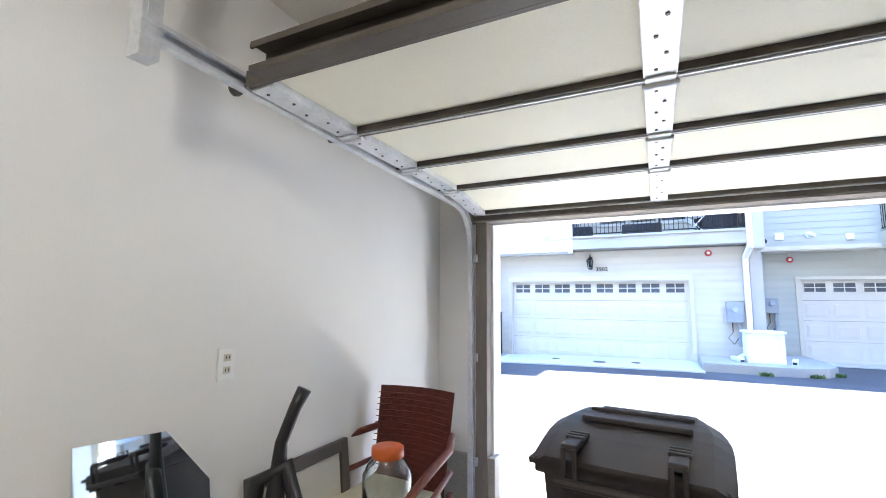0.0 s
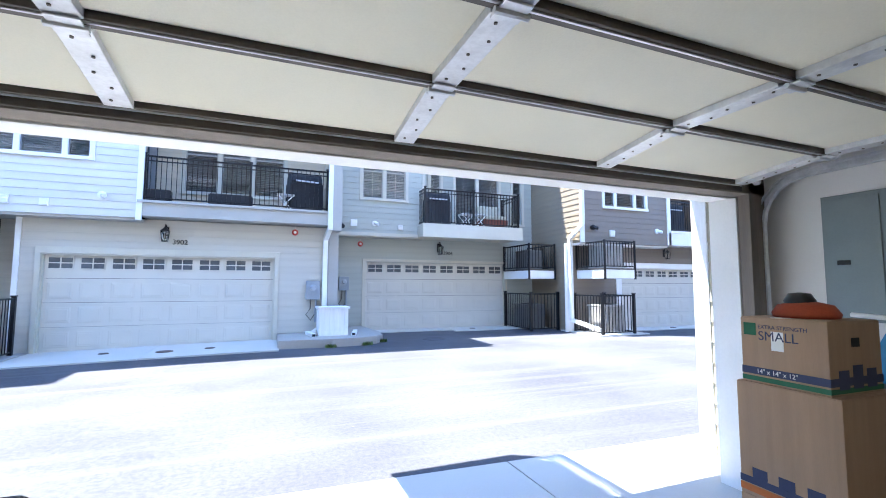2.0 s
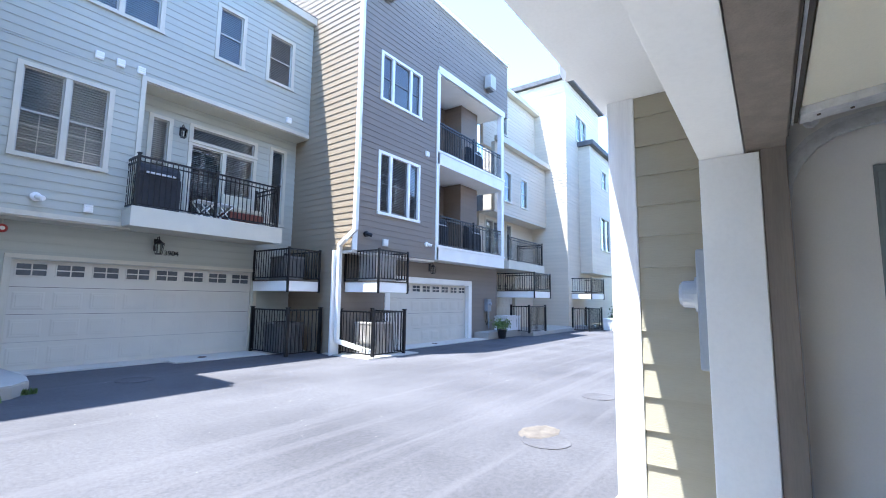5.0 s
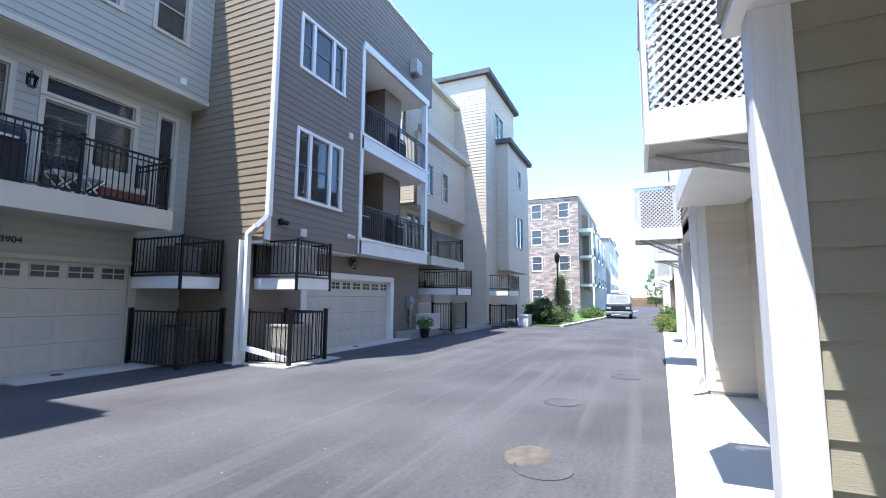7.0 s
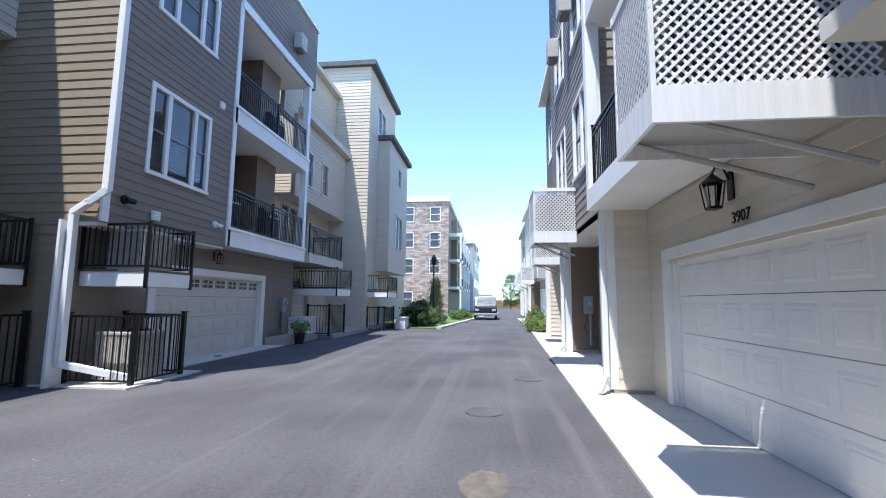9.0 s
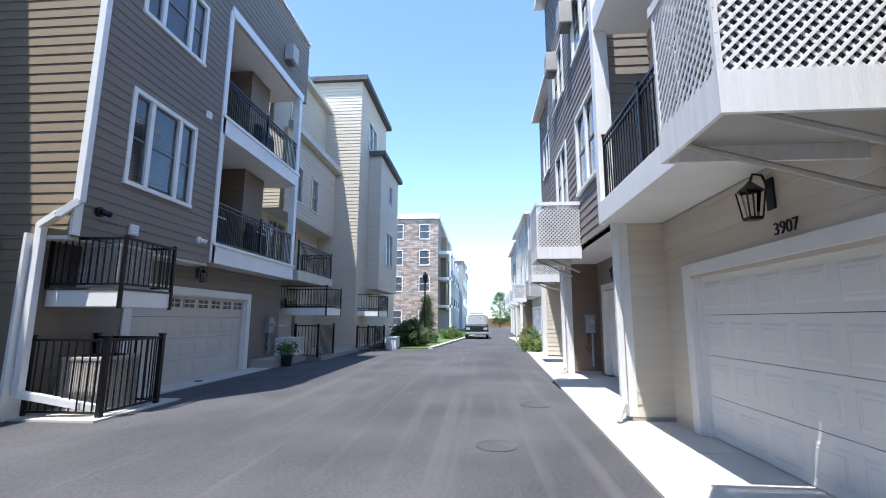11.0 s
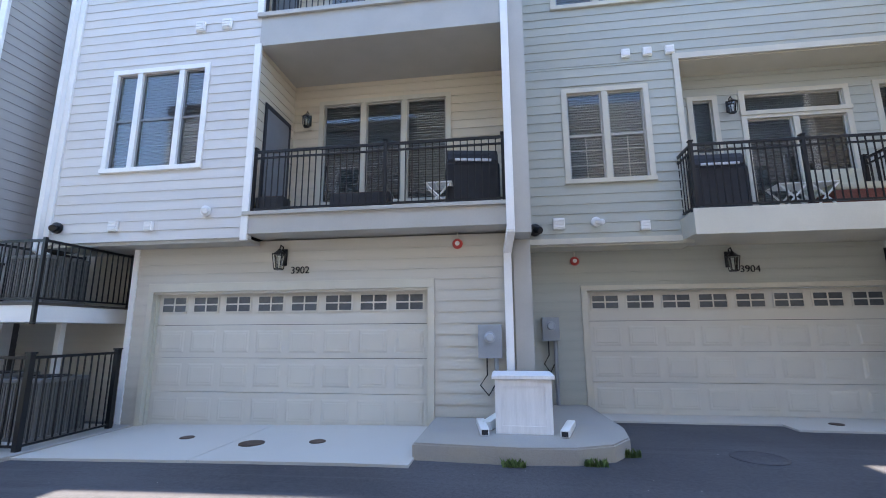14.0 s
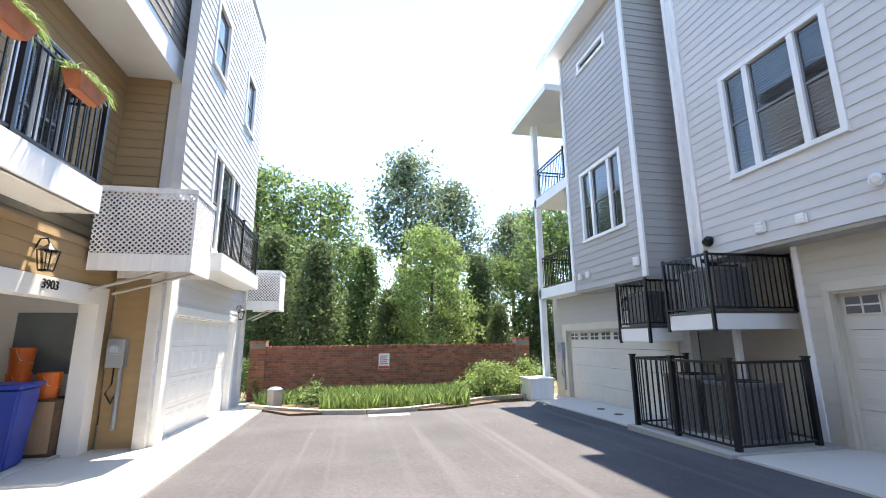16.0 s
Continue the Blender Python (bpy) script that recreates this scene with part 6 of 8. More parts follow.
bm.faces.new(a), bm.faces.new(b[::-1])
for i in range(8):
    bm.faces.new((a[i], b[i], b[(i + 1) % 8], a[(i + 1) % 8]))
part("board", bm, BLUEP, t)
bm = bmesh.new()
tube(bm, [(-0.25, 0.03, 1.30), (0.30, 0.03, 1.27)], 0.014, 8)
tube(bm, [(0.0, 0.03, 1.29), (0.02, 0.03, 0.6)], 0.012, 8)
part("frame", bm, WHITE, t)
t = thing("framed_mirror", "teal wood framed mirror leaning on the wall", "mirror", at=(3.92, 2.2, 0.02), rz=-90)
bm = bmesh.new()
for q in ((-0.17, -0.13, -0.02, 0.02, 0, 1.22), (0.13, 0.17, -0.02, 0.02, 0, 1.22), (-0.13, 0.13, -0.02, 0.02, 0, 0.04), (-0.13, 0.13, -0.02, 0.02, 1.18, 1.22)):
    box(bm, *q, bevel=0.004)
f1 = part("frame", bm, TEAL, t)
f1.matrix_basis = pose(0, 0, 0, -7, 0, 0)
bm = bmesh.new()
box(bm, -0.13, 0.13, -0.004, 0.006, 0.04, 1.18)
f2 = part("glass", bm, MIRROR, t)
f2.matrix_basis = pose(0, 0, 0, -7, 0, 0)
TUBM = mat("navy_tub_plastic", (0.012, 0.018, 0.045), 0.4, var=0.1, scale=5)
t = thing("storage_tub", "dark navy plastic storage tub standing behind the boxes", "tub", at=(3.62, 2.42, 0.02))
bm = bmesh.new()
vl = [bm.verts.new((x, y, 0.0)) for x, y in ((-0.13, -0.16), (0.13, -0.16), (0.13, 0.16), (-0.13, 0.16))]
vh = [bm.verts.new((x, y, 0.9)) for x, y in ((-0.16, -0.19), (0.16, -0.19), (0.16, 0.19), (-0.16, 0.19))]
bm.faces.new(vl[::-1]), bm.faces.new(vh)
for i in range(4):
    bm.faces.new((vl[i], vl[(i + 1) % 4], vh[(i + 1) % 4], vh[i]))
bmesh.ops.bevel(bm, geom=bm.edges[:], offset=0.02, segments=2, affect="EDGES")
part("body", bm, TUBM, t)
bm = bmesh.new()
box(bm, -0.175, 0.175, -0.205, 0.205, 0.9, 0.94, 0.014)
part("lid", bm, TUBM, t)
PINE = mat("varnished_pine", (0.50, 0.28, 0.09), 0.35, var=0.15, scale=3, fine=40, bump=0.15, streak=(1, 6, 1))
t = thing("stool", "round varnished pine stool", "stool", at=(3.37, 2.02, 0.02))
bm = bmesh.new()
lathe(bm, [(0.17, 0.66), (0.185, 0.675), (0.185, 0.695), (0.17, 0.71), (0.02, 0.712)], seg=28)
part("seat", bm, PINE, t, smooth=False)
for k in range(4):
    q = math.pi / 4 + k * math.pi / 2
    bm = bmesh.new()
    tube(bm, [(0.20 * math.cos(q), 0.20 * math.sin(q), 0), (0.12 * math.cos(q), 0.12 * math.sin(q), 0.665)], 0.017, 8)
    part("leg", bm, PINE, t)
JUGM = mat("translucent_white_plastic", (0.72, 0.73, 0.74), 0.35, var=0.05)
t = thing("bleach_jug", "white plastic jug with a blue cap and a printed label", "jug", at=(3.3, 2.13, 0.733))
bm = bmesh.new()
lathe(bm, [(0.02, 0), (0.07, 0), (0.078, 0.015), (0.078, 0.17), (0.06, 0.23), (0.025, 0.27), (0.022, 0.285)], seg=18)
part("body", bm, JUGM, t, smooth=True)
bm = bmesh.new()
lathe(bm, [(0.026, 0.28), (0.028, 0.285), (0.028, 0.31), (0.02, 0.314)], seg=14)
part("cap", bm, NAVY, t)
bm = bmesh.new()
tube(bm, [(0.03, -0.02, 0.26), (0.075, -0.05, 0.23), (0.08, -0.055, 0.16)], 0.012, 8)
part("handle", bm, JUGM, t, smooth=True)
bm = bmesh.new()
lathe(bm, [(0.0795, 0.05), (0.0795, 0.13)], seg=18)
part("label", bm, CREAM, t)
DEVICE = mat("black_appliance_plastic", (0.025, 0.025, 0.028), 0.35, var=0.1, scale=5)
t = thing("video_player", "black electronic player with buttons and a knob", "electronics", at=(3.44, 1.93, 0.733), rz=-68)
bm = bmesh.new()
box(bm, -0.21, 0.21, -0.13, 0.15, 0.012, 0.14, 0.006)
part("case", bm, DEVICE, t)
bm = bmesh.new()
for k in range(10):
    box(bm, -0.17 + k * 0.022, -0.155 + k * 0.022, -0.136, -0.13, 0.035, 0.042)
box(bm, -0.12, 0.06, -0.134, -0.13, 0.085, 0.115)
part("buttons", bm, ACLIGHT, t)
bm = bmesh.new()
lathe(bm, [(0.028, 0), (0.026, 0.018)], seg=16)
k = part("knob", bm, BLACKP, t)
k.matrix_basis = pose(0.15, -0.13, 0.06, 90, 0, 0)
bm = bmesh.new()
for x in (-0.17, 0.17):
    for y in (-0.1, 0.11):
        lathe(bm, [(0.015, 0), (0.015, 0.013)], x, y, 8)
part("feet", bm, BLACKP, t)
t = thing("remote_control", "grey remote control lying on the player", "remote control", at=(3.46, 1.97, 0.873), rz=-30)
bm = bmesh.new()
box(bm, -0.025, 0.025, -0.08, 0.08, 0, 0.018, 0.005)
part("case", bm, ACLIGHT, t)
bm = bmesh.new()
for i in range(3):
    for j in range(5):
        lathe(bm, [(0.004, 0.018), (0.004, 0.021)], -0.014 + i * 0.014, -0.05 + j * 0.02, 6)
part("buttons", bm, BLACKP, t)

# ---- garage of 3903, as far as it shows ----
before = set(bpy.data.objects)
solid("floor", "grey concrete floor of the open garage", "floor", FLOORCONC, [(-6.9, -1.5, -2.5, 3.74, -0.3, -0.06)])
solid("wall_neighbour", "white drywall inside the open garage", "wall", DRYWALL, [(-6.9, -6.7, -2.5, 3.7, -0.06, 2.9), (-6.9, -1.8, -2.7, -2.5, -0.06, 2.9), (-6.9, -1.8, -2.5, 3.7, 2.9, 3.0)])
t = thing("interior_door", "grey flush door in the side wall of the open garage", "door", kind="structure", at=(-6.7, 3.05, -0.06), rz=90)
bm = bmesh.new()
box(bm, -0.42, 0.42, -0.03, 0.0, 1.1, 2.05, 0.004)
part("panel", bm, PANELM, t)
BLUEBIN = mat("blue_bin_plastic", (0.01, 0.04, 0.32), 0.4, var=0.08)
OBUCKET = mat("orange_bucket_plastic", (0.62, 0.13, 0.02), 0.4, var=0.06)
t = thing("recycling_bin", "blue plastic wheeled recycling bin", "bin", at=(-5.55, 3.3, -0.06), rz=10)
bm = bmesh.new()
vl = [bm.verts.new((x, y, 0.0)) for x, y in ((-0.24, -0.26), (0.24, -0.26), (0.24, 0.26), (-0.24, 0.26))]
vh = [bm.verts.new((x, y, 1.0)) for x, y in ((-0.30, -0.33), (0.30, -0.33), (0.30, 0.33), (-0.30, 0.33))]
bm.faces.new(vl[::-1]), bm.faces.new(vh)
for i in range(4):
    bm.faces.new((vl[i], vl[(i + 1) % 4], vh[(i + 1) % 4], vh[i]))
bmesh.ops.bevel(bm, geom=bm.edges[:], offset=0.03, segments=3, affect="EDGES")
part("body", bm, BLUEBIN, t)
bm = bmesh.new()
box(bm, -0.33, 0.33, -0.36, 0.36, 1.0, 1.06, 0.025)
part("lid", bm, BLUEBIN, t)
for x, y, z in ((-6.3, 3.02, 0.72), (-6.3, 3.42, 0.72), (-6.3, 3.02, 1.08)):
    t = thing("bucket", "orange plastic bucket on a shelf", "bucket", "orange buckets", at=(x, y, z))
    bm = bmesh.new()
    lathe(bm, [(0.12, 0), (0.13, 0.0), (0.15, 0.34), (0.155, 0.35), (0.155, 0.37), (0.14, 0.37)], seg=20)
    part("pail", bm, OBUCKET, t, smooth=False)
    bm = bmesh.new()
    tube(bm, [(0.15, 0, 0.33), (0.14, 0.06, 0.2), (0.0, 0.16, 0.14), (-0.14, 0.06, 0.2), (-0.15, 0, 0.33)], 0.004, 5)
    part("handle", bm, GALV, t)
t = thing("storage_cabinet", "low dark cabinet carrying buckets", "cabinet", at=(-6.35, 3.22, -0.06))
bm = bmesh.new()
box(bm, -0.25, 0.25, -0.45, 0.45, 0.0, 0.775, 0.01)
part("body", bm, IRON, t)
bm = bmesh.new()
box(bm, 0.25, 0.262, -0.43, -0.01, 0.05, 0.75, 0.004)
box(bm, 0.25, 0.262, 0.01, 0.43, 0.05, 0.75, 0.004)
part("door", bm, CARD, t)
t = thing("hose_bag", "black tall bag standing in the open garage", "bag", at=(-5.15, 2.6, -0.06))
bm = bmesh.new()
box(bm, -0.12, 0.12, -0.09, 0.09, 0.0, 0.95, 0.04)
part("body", bm, BLACKP, t)

shift_block(before, -0.25, -1.28)

# ---- wall equipment of the far row ----
wall_lantern("-y", 13.52, -1.7, 2.72, 1.1)
number_sign("-y", 13.515, -1.4, 2.44, "3902", 0.17)
wall_lantern("-y", 14.92, 5.94, 2.7, 1.1)
number_sign("-y", 14.915, 6.28, 2.47, "3904", 0.17)
wall_lantern("-y", 12.72, 13.65, 2.6, 1.0)
wall_lantern("-y", 14.92, 6.28, 5.6, 0.9)
alarm_bell("-y", 13.53, 1.27, 2.86)
alarm_bell("-y", 14.93, 3.3, 2.74)
meter_box("-y", 13.52, 1.76, 1.32, (0.36, 0.5), 0.6)
meter_box("-y", 14.92, 2.8, 1.5, (0.30, 0.42), 1.2)
meter_box("-y", 12.72, 17.5, 1.3, (0.3, 0.5), 0.7)
round_camera("-y", 14.33, 2.56, 3.22, BLACK, "round black wall floodlight on the siding", 0.11)
vent_cap("-y", 14.33, 2.98, 3.32, 0.10)
round_camera("-y", 14.33, 3.61, 3.33, WHITE, "round white wall floodlight on the siding", 0.085)
vent_cap("-y", 14.33, 4.42, 3.24, 0.08)
for u in (4.34, 4.72, 5.11):
    vent_cap("-y", 14.33, u, 6.5, 0.08)
vent_cap("-y", 14.33, 8.89, 6.65, 0.08)
round_camera("-y", 13.07, -2.9, 3.47, WHITE, "round white wall floodlight on the siding", 0.085)
vent_cap("-y", 13.07, -4.61, 3.27, 0.09)
vent_cap("-y", 13.07, -3.93, 3.24, 0.08)
round_camera("-y", 13.07, -5.72, 3.28, BLACK, "round black wall floodlight on the siding", 0.10)
for u in (-3.35, -2.83):
    vent_cap("-y", 13.07, u, 6.97, 0.09)
round_camera("-y", 12.17, 10.06, 3.28, BLACK, "black and white wall floodlight on the siding", 0.085)
vent_cap("-y", 12.17, 10.83, 3.12, 0.10)
round_camera("-y", 12.17, 12.74, 3.28, WHITE, "round white wall floodlight on the siding", 0.08)
vent_cap("-y", 12.17, 12.7, 6.3, 0.09)
vent_cap("-y", 12.38, -9.35, 3.1, 0.08)
vent_cap("-y", 12.38, -8.95, 3.1, 0.08)
vent_cap("-y", 12.38, -6.95, 3.1, 0.09)
round_camera("+y", 4.08, 4.28, 3.02, WHITE, "white twin floodlight under the soffit", 0.12)

# lanterns, boxes and clutter on the far balconies
def side_table(at, rz=0):
    t = thing("folding_table", "small white cross-legged folding table", "table", "folding tables", at=at, rz=rz)
    bm = bmesh.new()
    for k in range(5):
        box(bm, -0.22 + k * 0.09, -0.14 + k * 0.09, -0.2, 0.2, 0.43, 0.45, 0.003)
    part("tabletop", bm, WHITE, t)
    for y in (-0.17, 0.17):
        for s in (-1, 1):
            bm = bmesh.new()
            tube(bm, [(-0.2 * s, y, 0.0), (0.2 * s, y, 0.43)], 0.016, 6)
            part("leg", bm, WHITE, t)
    return t


def grill(at, rz=0):
    t = thing("covered_grill", "barbecue grill under a dark cover", "grill", "grills", at=at, rz=rz)
    bm = bmesh.new()
    box(bm, -0.45, 0.45, -0.26, 0.26, 0.0, 0.85, 0.04)
    part("cover", bm, DARK, t)
    bm = bmesh.new()
    tube(bm, [(-0.42, 0, 0.9), (0.42, 0, 0.9)], 0.25, 14)
    part("hood", bm, DARK, t)
    bm = bmesh.new()
    box(bm, -0.3, 0.3, -0.31, -0.28, 0.86, 0.90, 0.004)
    part("handle", bm, GALV, t)
    return t


def planter(at, w=0.9):
    t = thing("planter_box", "dark rectangular planter box on the balcony", "planter", "planters", at=at)
    bm = bmesh.new()
    box(bm, -w / 2, w / 2, -0.13, 0.13, 0, 0.32, 0.012)
    part("trough", bm, DARK, t)
    bm = bmesh.new()
    box(bm, -w / 2 + 0.03, w / 2 - 0.03, -0.11, 0.11, 0.325, 0.335)
    part("soil", bm, IRON, t)
    return t


side_table((1.0, 13.4, 3.38))
grill((1.5, 13.75, 3.38), 10)
planter((-0.3, 13.32, 3.38), 1.0)
planter((-1.85, 13.3, 3.38), 0.5)
grill((5.62, 14.4, 3.32), 0)
side_table((6.6, 14.15, 3.32))
side_table((7.05, 14.15, 3.32))
t = thing("patio_sofa", "patio sofa with beige cushions on the balcony", "sofa", at=(7.65, 14.35, 3.32))
bm = bmesh.new()
box(bm, -0.45, 0.45, -0.32, 0.32, 0.12, 0.32, 0.02)
part("base", bm, WICKER, t)
bm = bmesh.new()
box(bm, -0.42, 0.42, -0.30, 0.2, 0.322, 0.45, 0.04)
part("seat_cushion", bm, CUSHION, t)
bm = bmesh.new()
box(bm, -0.42, 0.42, 0.2, 0.34, 0.40, 0.85, 0.05)
part("back_cushion", bm, CUSHION, t)
for x in (14.2, 16.5):
    grill((x, 12.9, 3.29))
grill((16.6, 12.9, 6.58))

# white lidded box and drain feet on the island
def storage_bench(at, w, d, h, rz=0):
    t = thing("storage_box", "white panelled storage box with an overhanging lid", "storage box", "white storage boxes", at=at, rz=rz)
    bm = bmesh.new()
    box(bm, -w / 2, w / 2, -d / 2, d / 2, 0.0, h - 0.05, 0.006)
    part("body", bm, WOODWHITE, t)
    for x0, x1, z0, z1 in ((-w / 2, -w / 2 + 0.09, 0, h - 0.05), (w / 2 - 0.09, w / 2, 0, h - 0.05), (-w / 2 + 0.09, w / 2 - 0.09, 0, 0.1), (-w / 2 + 0.09, w / 2 - 0.09, h - 0.14, h - 0.05)):
        bm = bmesh.new()
        box(bm, x0, x1, -d / 2 - 0.016, -d / 2, z0 + 0.002, z1 - 0.002)
        part("trim_board", bm, WOODWHITE, t)
    bm = bmesh.new()
    box(bm, -w / 2 - 0.04, w / 2 + 0.04, -d / 2 - 0.05, d / 2 + 0.03, h - 0.048, h, 0.008)
    part("lid", bm, WOODWHITE, t)
    return t


storage_bench((2.2, 12.83, 0.19), 0.72, 0.6, 0.72)
storage_bench((-11.75, 12.0, gz(-11.75)), 0.85, 0.7, 0.62)
storage_bench((18.8, 12.45, 0.26), 1.2, 0.6, 0.6)
storage_bench((26.5, 10.25, 0.0), 1.0, 0.5, 0.62)
for x, r in ((1.66, 8), (2.76, -14)):
    t = thing("drain_elbow", "white plastic downspout elbow lying on the island", "downspout", "drain elbows", at=(x, 12.7, 0.195), rz=r)
    bm = bmesh.new()
    v = box(bm, -0.055, 0.055, -0.35, 0.35, 0, 0.085, 0.012)
    part("spout", bm, WHITE, t)
    bm = bmesh.new()
    box(bm, -0.04, 0.04, -0.354, -0.348, 0.012, 0.07)
    part("mouth", bm, DARK, t)
# drain covers in the apron
for x, y, r in ((-2.6, 12.72, 0.10), (-1.42, 12.42, 0.17), (-0.55, 12.55, 0.11), (7.0, 14.5, 0.1), (-8.0, 12.3, 0.1), (-8.9, 12.4, 0.1), (13.6, 12.4, 0.1)):
    bm = bmesh.new()
    lathe(bm, [(r, 0.0), (r, 0.008), (r * 0.9, 0.012), (r * 0.85, 0.009), (0.01, 0.009)], seg=20)
    ob = tagged(part("drain_cover", bm, IRON), "round rusty iron drain cover in the concrete", "drain cover", "drain covers")
    ob.matrix_basis = pose(x, y, gz(x) + 0.031)
for x, y, r in ((6.27, 5.3, 0.27), (8.9, 5.55, 0.25), (4.88, 12.5, 0.3), (11.6, 4.75, 0.28)):
    bm = bmesh.new()
    lathe(bm, [(r, 0.0), (r, 0.006), (r * 0.92, 0.012), (r * 0.88, 0.008), (0.01, 0.008)], seg=24)
    ob = tagged(part("manhole_cover", bm, ASPHALT), "round iron utility cover set in the asphalt", "manhole cover", "manhole covers")
    ob.matrix_basis = pose(x, y, gz(x) + 0.001)
SAND = mat("pale_patch", (0.115, 0.098, 0.082), 0.95, var=0.3, scale=5, fine=60, bump=0.5)
bm = bmesh.new()
lathe(bm, [(0.34, 0.0), (0.27, 0.011), (0.02, 0.014)], seg=26)
rough_edge = random.Random(8)
for v in bm.verts:
    k = rough_edge.uniform(0.9, 1.05)
    v.co.x *= k
    v.co.y *= k
ob = tagged(part("mortar_patch", bm, SAND), "pale crumbled mortar patch around an iron cover", "patch")
ob.matrix_basis = pose(6.52, 5.49, gz(6.52) + 0.004) @ Matrix.Diagonal((0.95, 0.66, 1, 1))


# ---- plants ----
def leaf_mesh(name, clumps, per, spread, size, material, seed, flat=0.6):
    """Many small leaf blades gathered in clumps: (x, y, z, r)."""
    rng = np.random.default_rng(seed)
    vs, fs = [], []
    for cx, cy, cz, r in clumps:
        pts = rng.normal(0, 1, (per, 3)) * np.array([r, r, r * flat]) * spread
        for p in pts:
            c = Vector((cx + p[0], cy + p[1], cz + p[2]))
            d = Vector(rng.normal(0, 1, 3)).normalized()
            e = d.cross(Vector(rng.normal(0, 1, 3))).normalized()
            s = size * (0.6 + 0.8 * rng.random())
            n = len(vs)
            vs += [c - d * s, c + e * s * 0.45, c + d * s, c - e * s * 0.45]
            fs.append((n, n + 1, n + 2, n + 3))
    me = bpy.data.meshes.new(name)
    me.from_pydata([tuple(v) for v in vs], [], fs)
    me.materials.append(material)
    return me


TREE = {}


def make_tree(kind, h, seed, leaf):
    """Trunk with limbs and a ragged crown; base at the origin."""
    rng = np.random.default_rng(seed)
    bm = bmesh.new()
    lean = rng.normal(0, 0.02, 2)
    top = 0.95 if kind != "pine" else 0.98
    r0 = h * 0.018
    tube(bm, [(lean[0] * h * u, lean[1] * h * u, h * u * top) for u in (0, 0.25, 0.5, 0.75, 1)], [r0, r0 * 0.85, r0 * 0.65, r0 * 0.4, r0 * 0.12], 8)
    clumps = []
    if kind == "pine":
        lo, wide, cnt = 0.52, 0.155, 40
    elif kind == "cone":
        lo, wide, cnt = 0.04, 0.25, 95
    else:
        lo, wide, cnt = 0.12, 0.25, 100
    for i in range(cnt):
        u = lo + (1 - lo) * (i + rng.random()) / cnt
        v = (u - lo) / (1 - lo)
        if kind == "cone":
            rad = wide * h * (1.02 - v)
        elif kind == "pine":
            rad = wide * h * (0.55 + 0.6 * math.sin(math.pi * min(1, v * 1.1)) - 0.4 * v)
        else:
            rad = wide * h * (0.35 + 0.75 * math.sin(math.pi * (0.12 + 0.86 * v) ** 0.9))
        q = i * 2.4 + rng.random()
        k = rad * (0.35 + 0.65 * math.sqrt(rng.random()))
        x, y, z = k * math.cos(q) + lean[0] * h * u, k * math.sin(q) + lean[1] * h * u, u * h
        clumps.append((x, y, z, h * (0.032 + 0.035 * rng.random())))
        if i % 2 == 0:
            zb = max(0.1, u - 0.10) * h
            bx, by = lean[0] * zb, lean[1] * zb
            tube(bm, [(bx, by, zb), ((bx + x) / 2, (by + y) / 2, zb + (z - zb) * 0.35), (x, y, z)], [r0 * 0.32 * (1.1 - u), r0 * 0.2 * (1.1 - u), 0.01], 5)
    trunk = mesh_of(bm, "trunk", BARK)
    per = {"pine": 170, "cone": 130}.get(kind, 135)
    crown = leaf_mesh("crown", clumps, per, 0.9, {"pine": 0.1, "cone": 0.12}.get(kind, 0.105) * (h / 9), leaf, seed + 7)
    return trunk, crown


def tree(x, y, kind, h, seed, leaf, label, scale=1.0, turn=0.0):
    key = (kind, h, seed, leaf.name)
    if key not in TREE:
        TREE[key] = make_tree(kind, h, seed, leaf)
    t = thing("tree", label, "tree", "trees behind the wall" if x < 0 else "", at=(x, y, gz(x) - 0.1), rz=turn)
    a, b = TREE[key]
    shared("trunk", a, t, Matrix.Scale(scale, 4))
    shared("crown", b, t, Matrix.Scale(scale, 4))
    return t


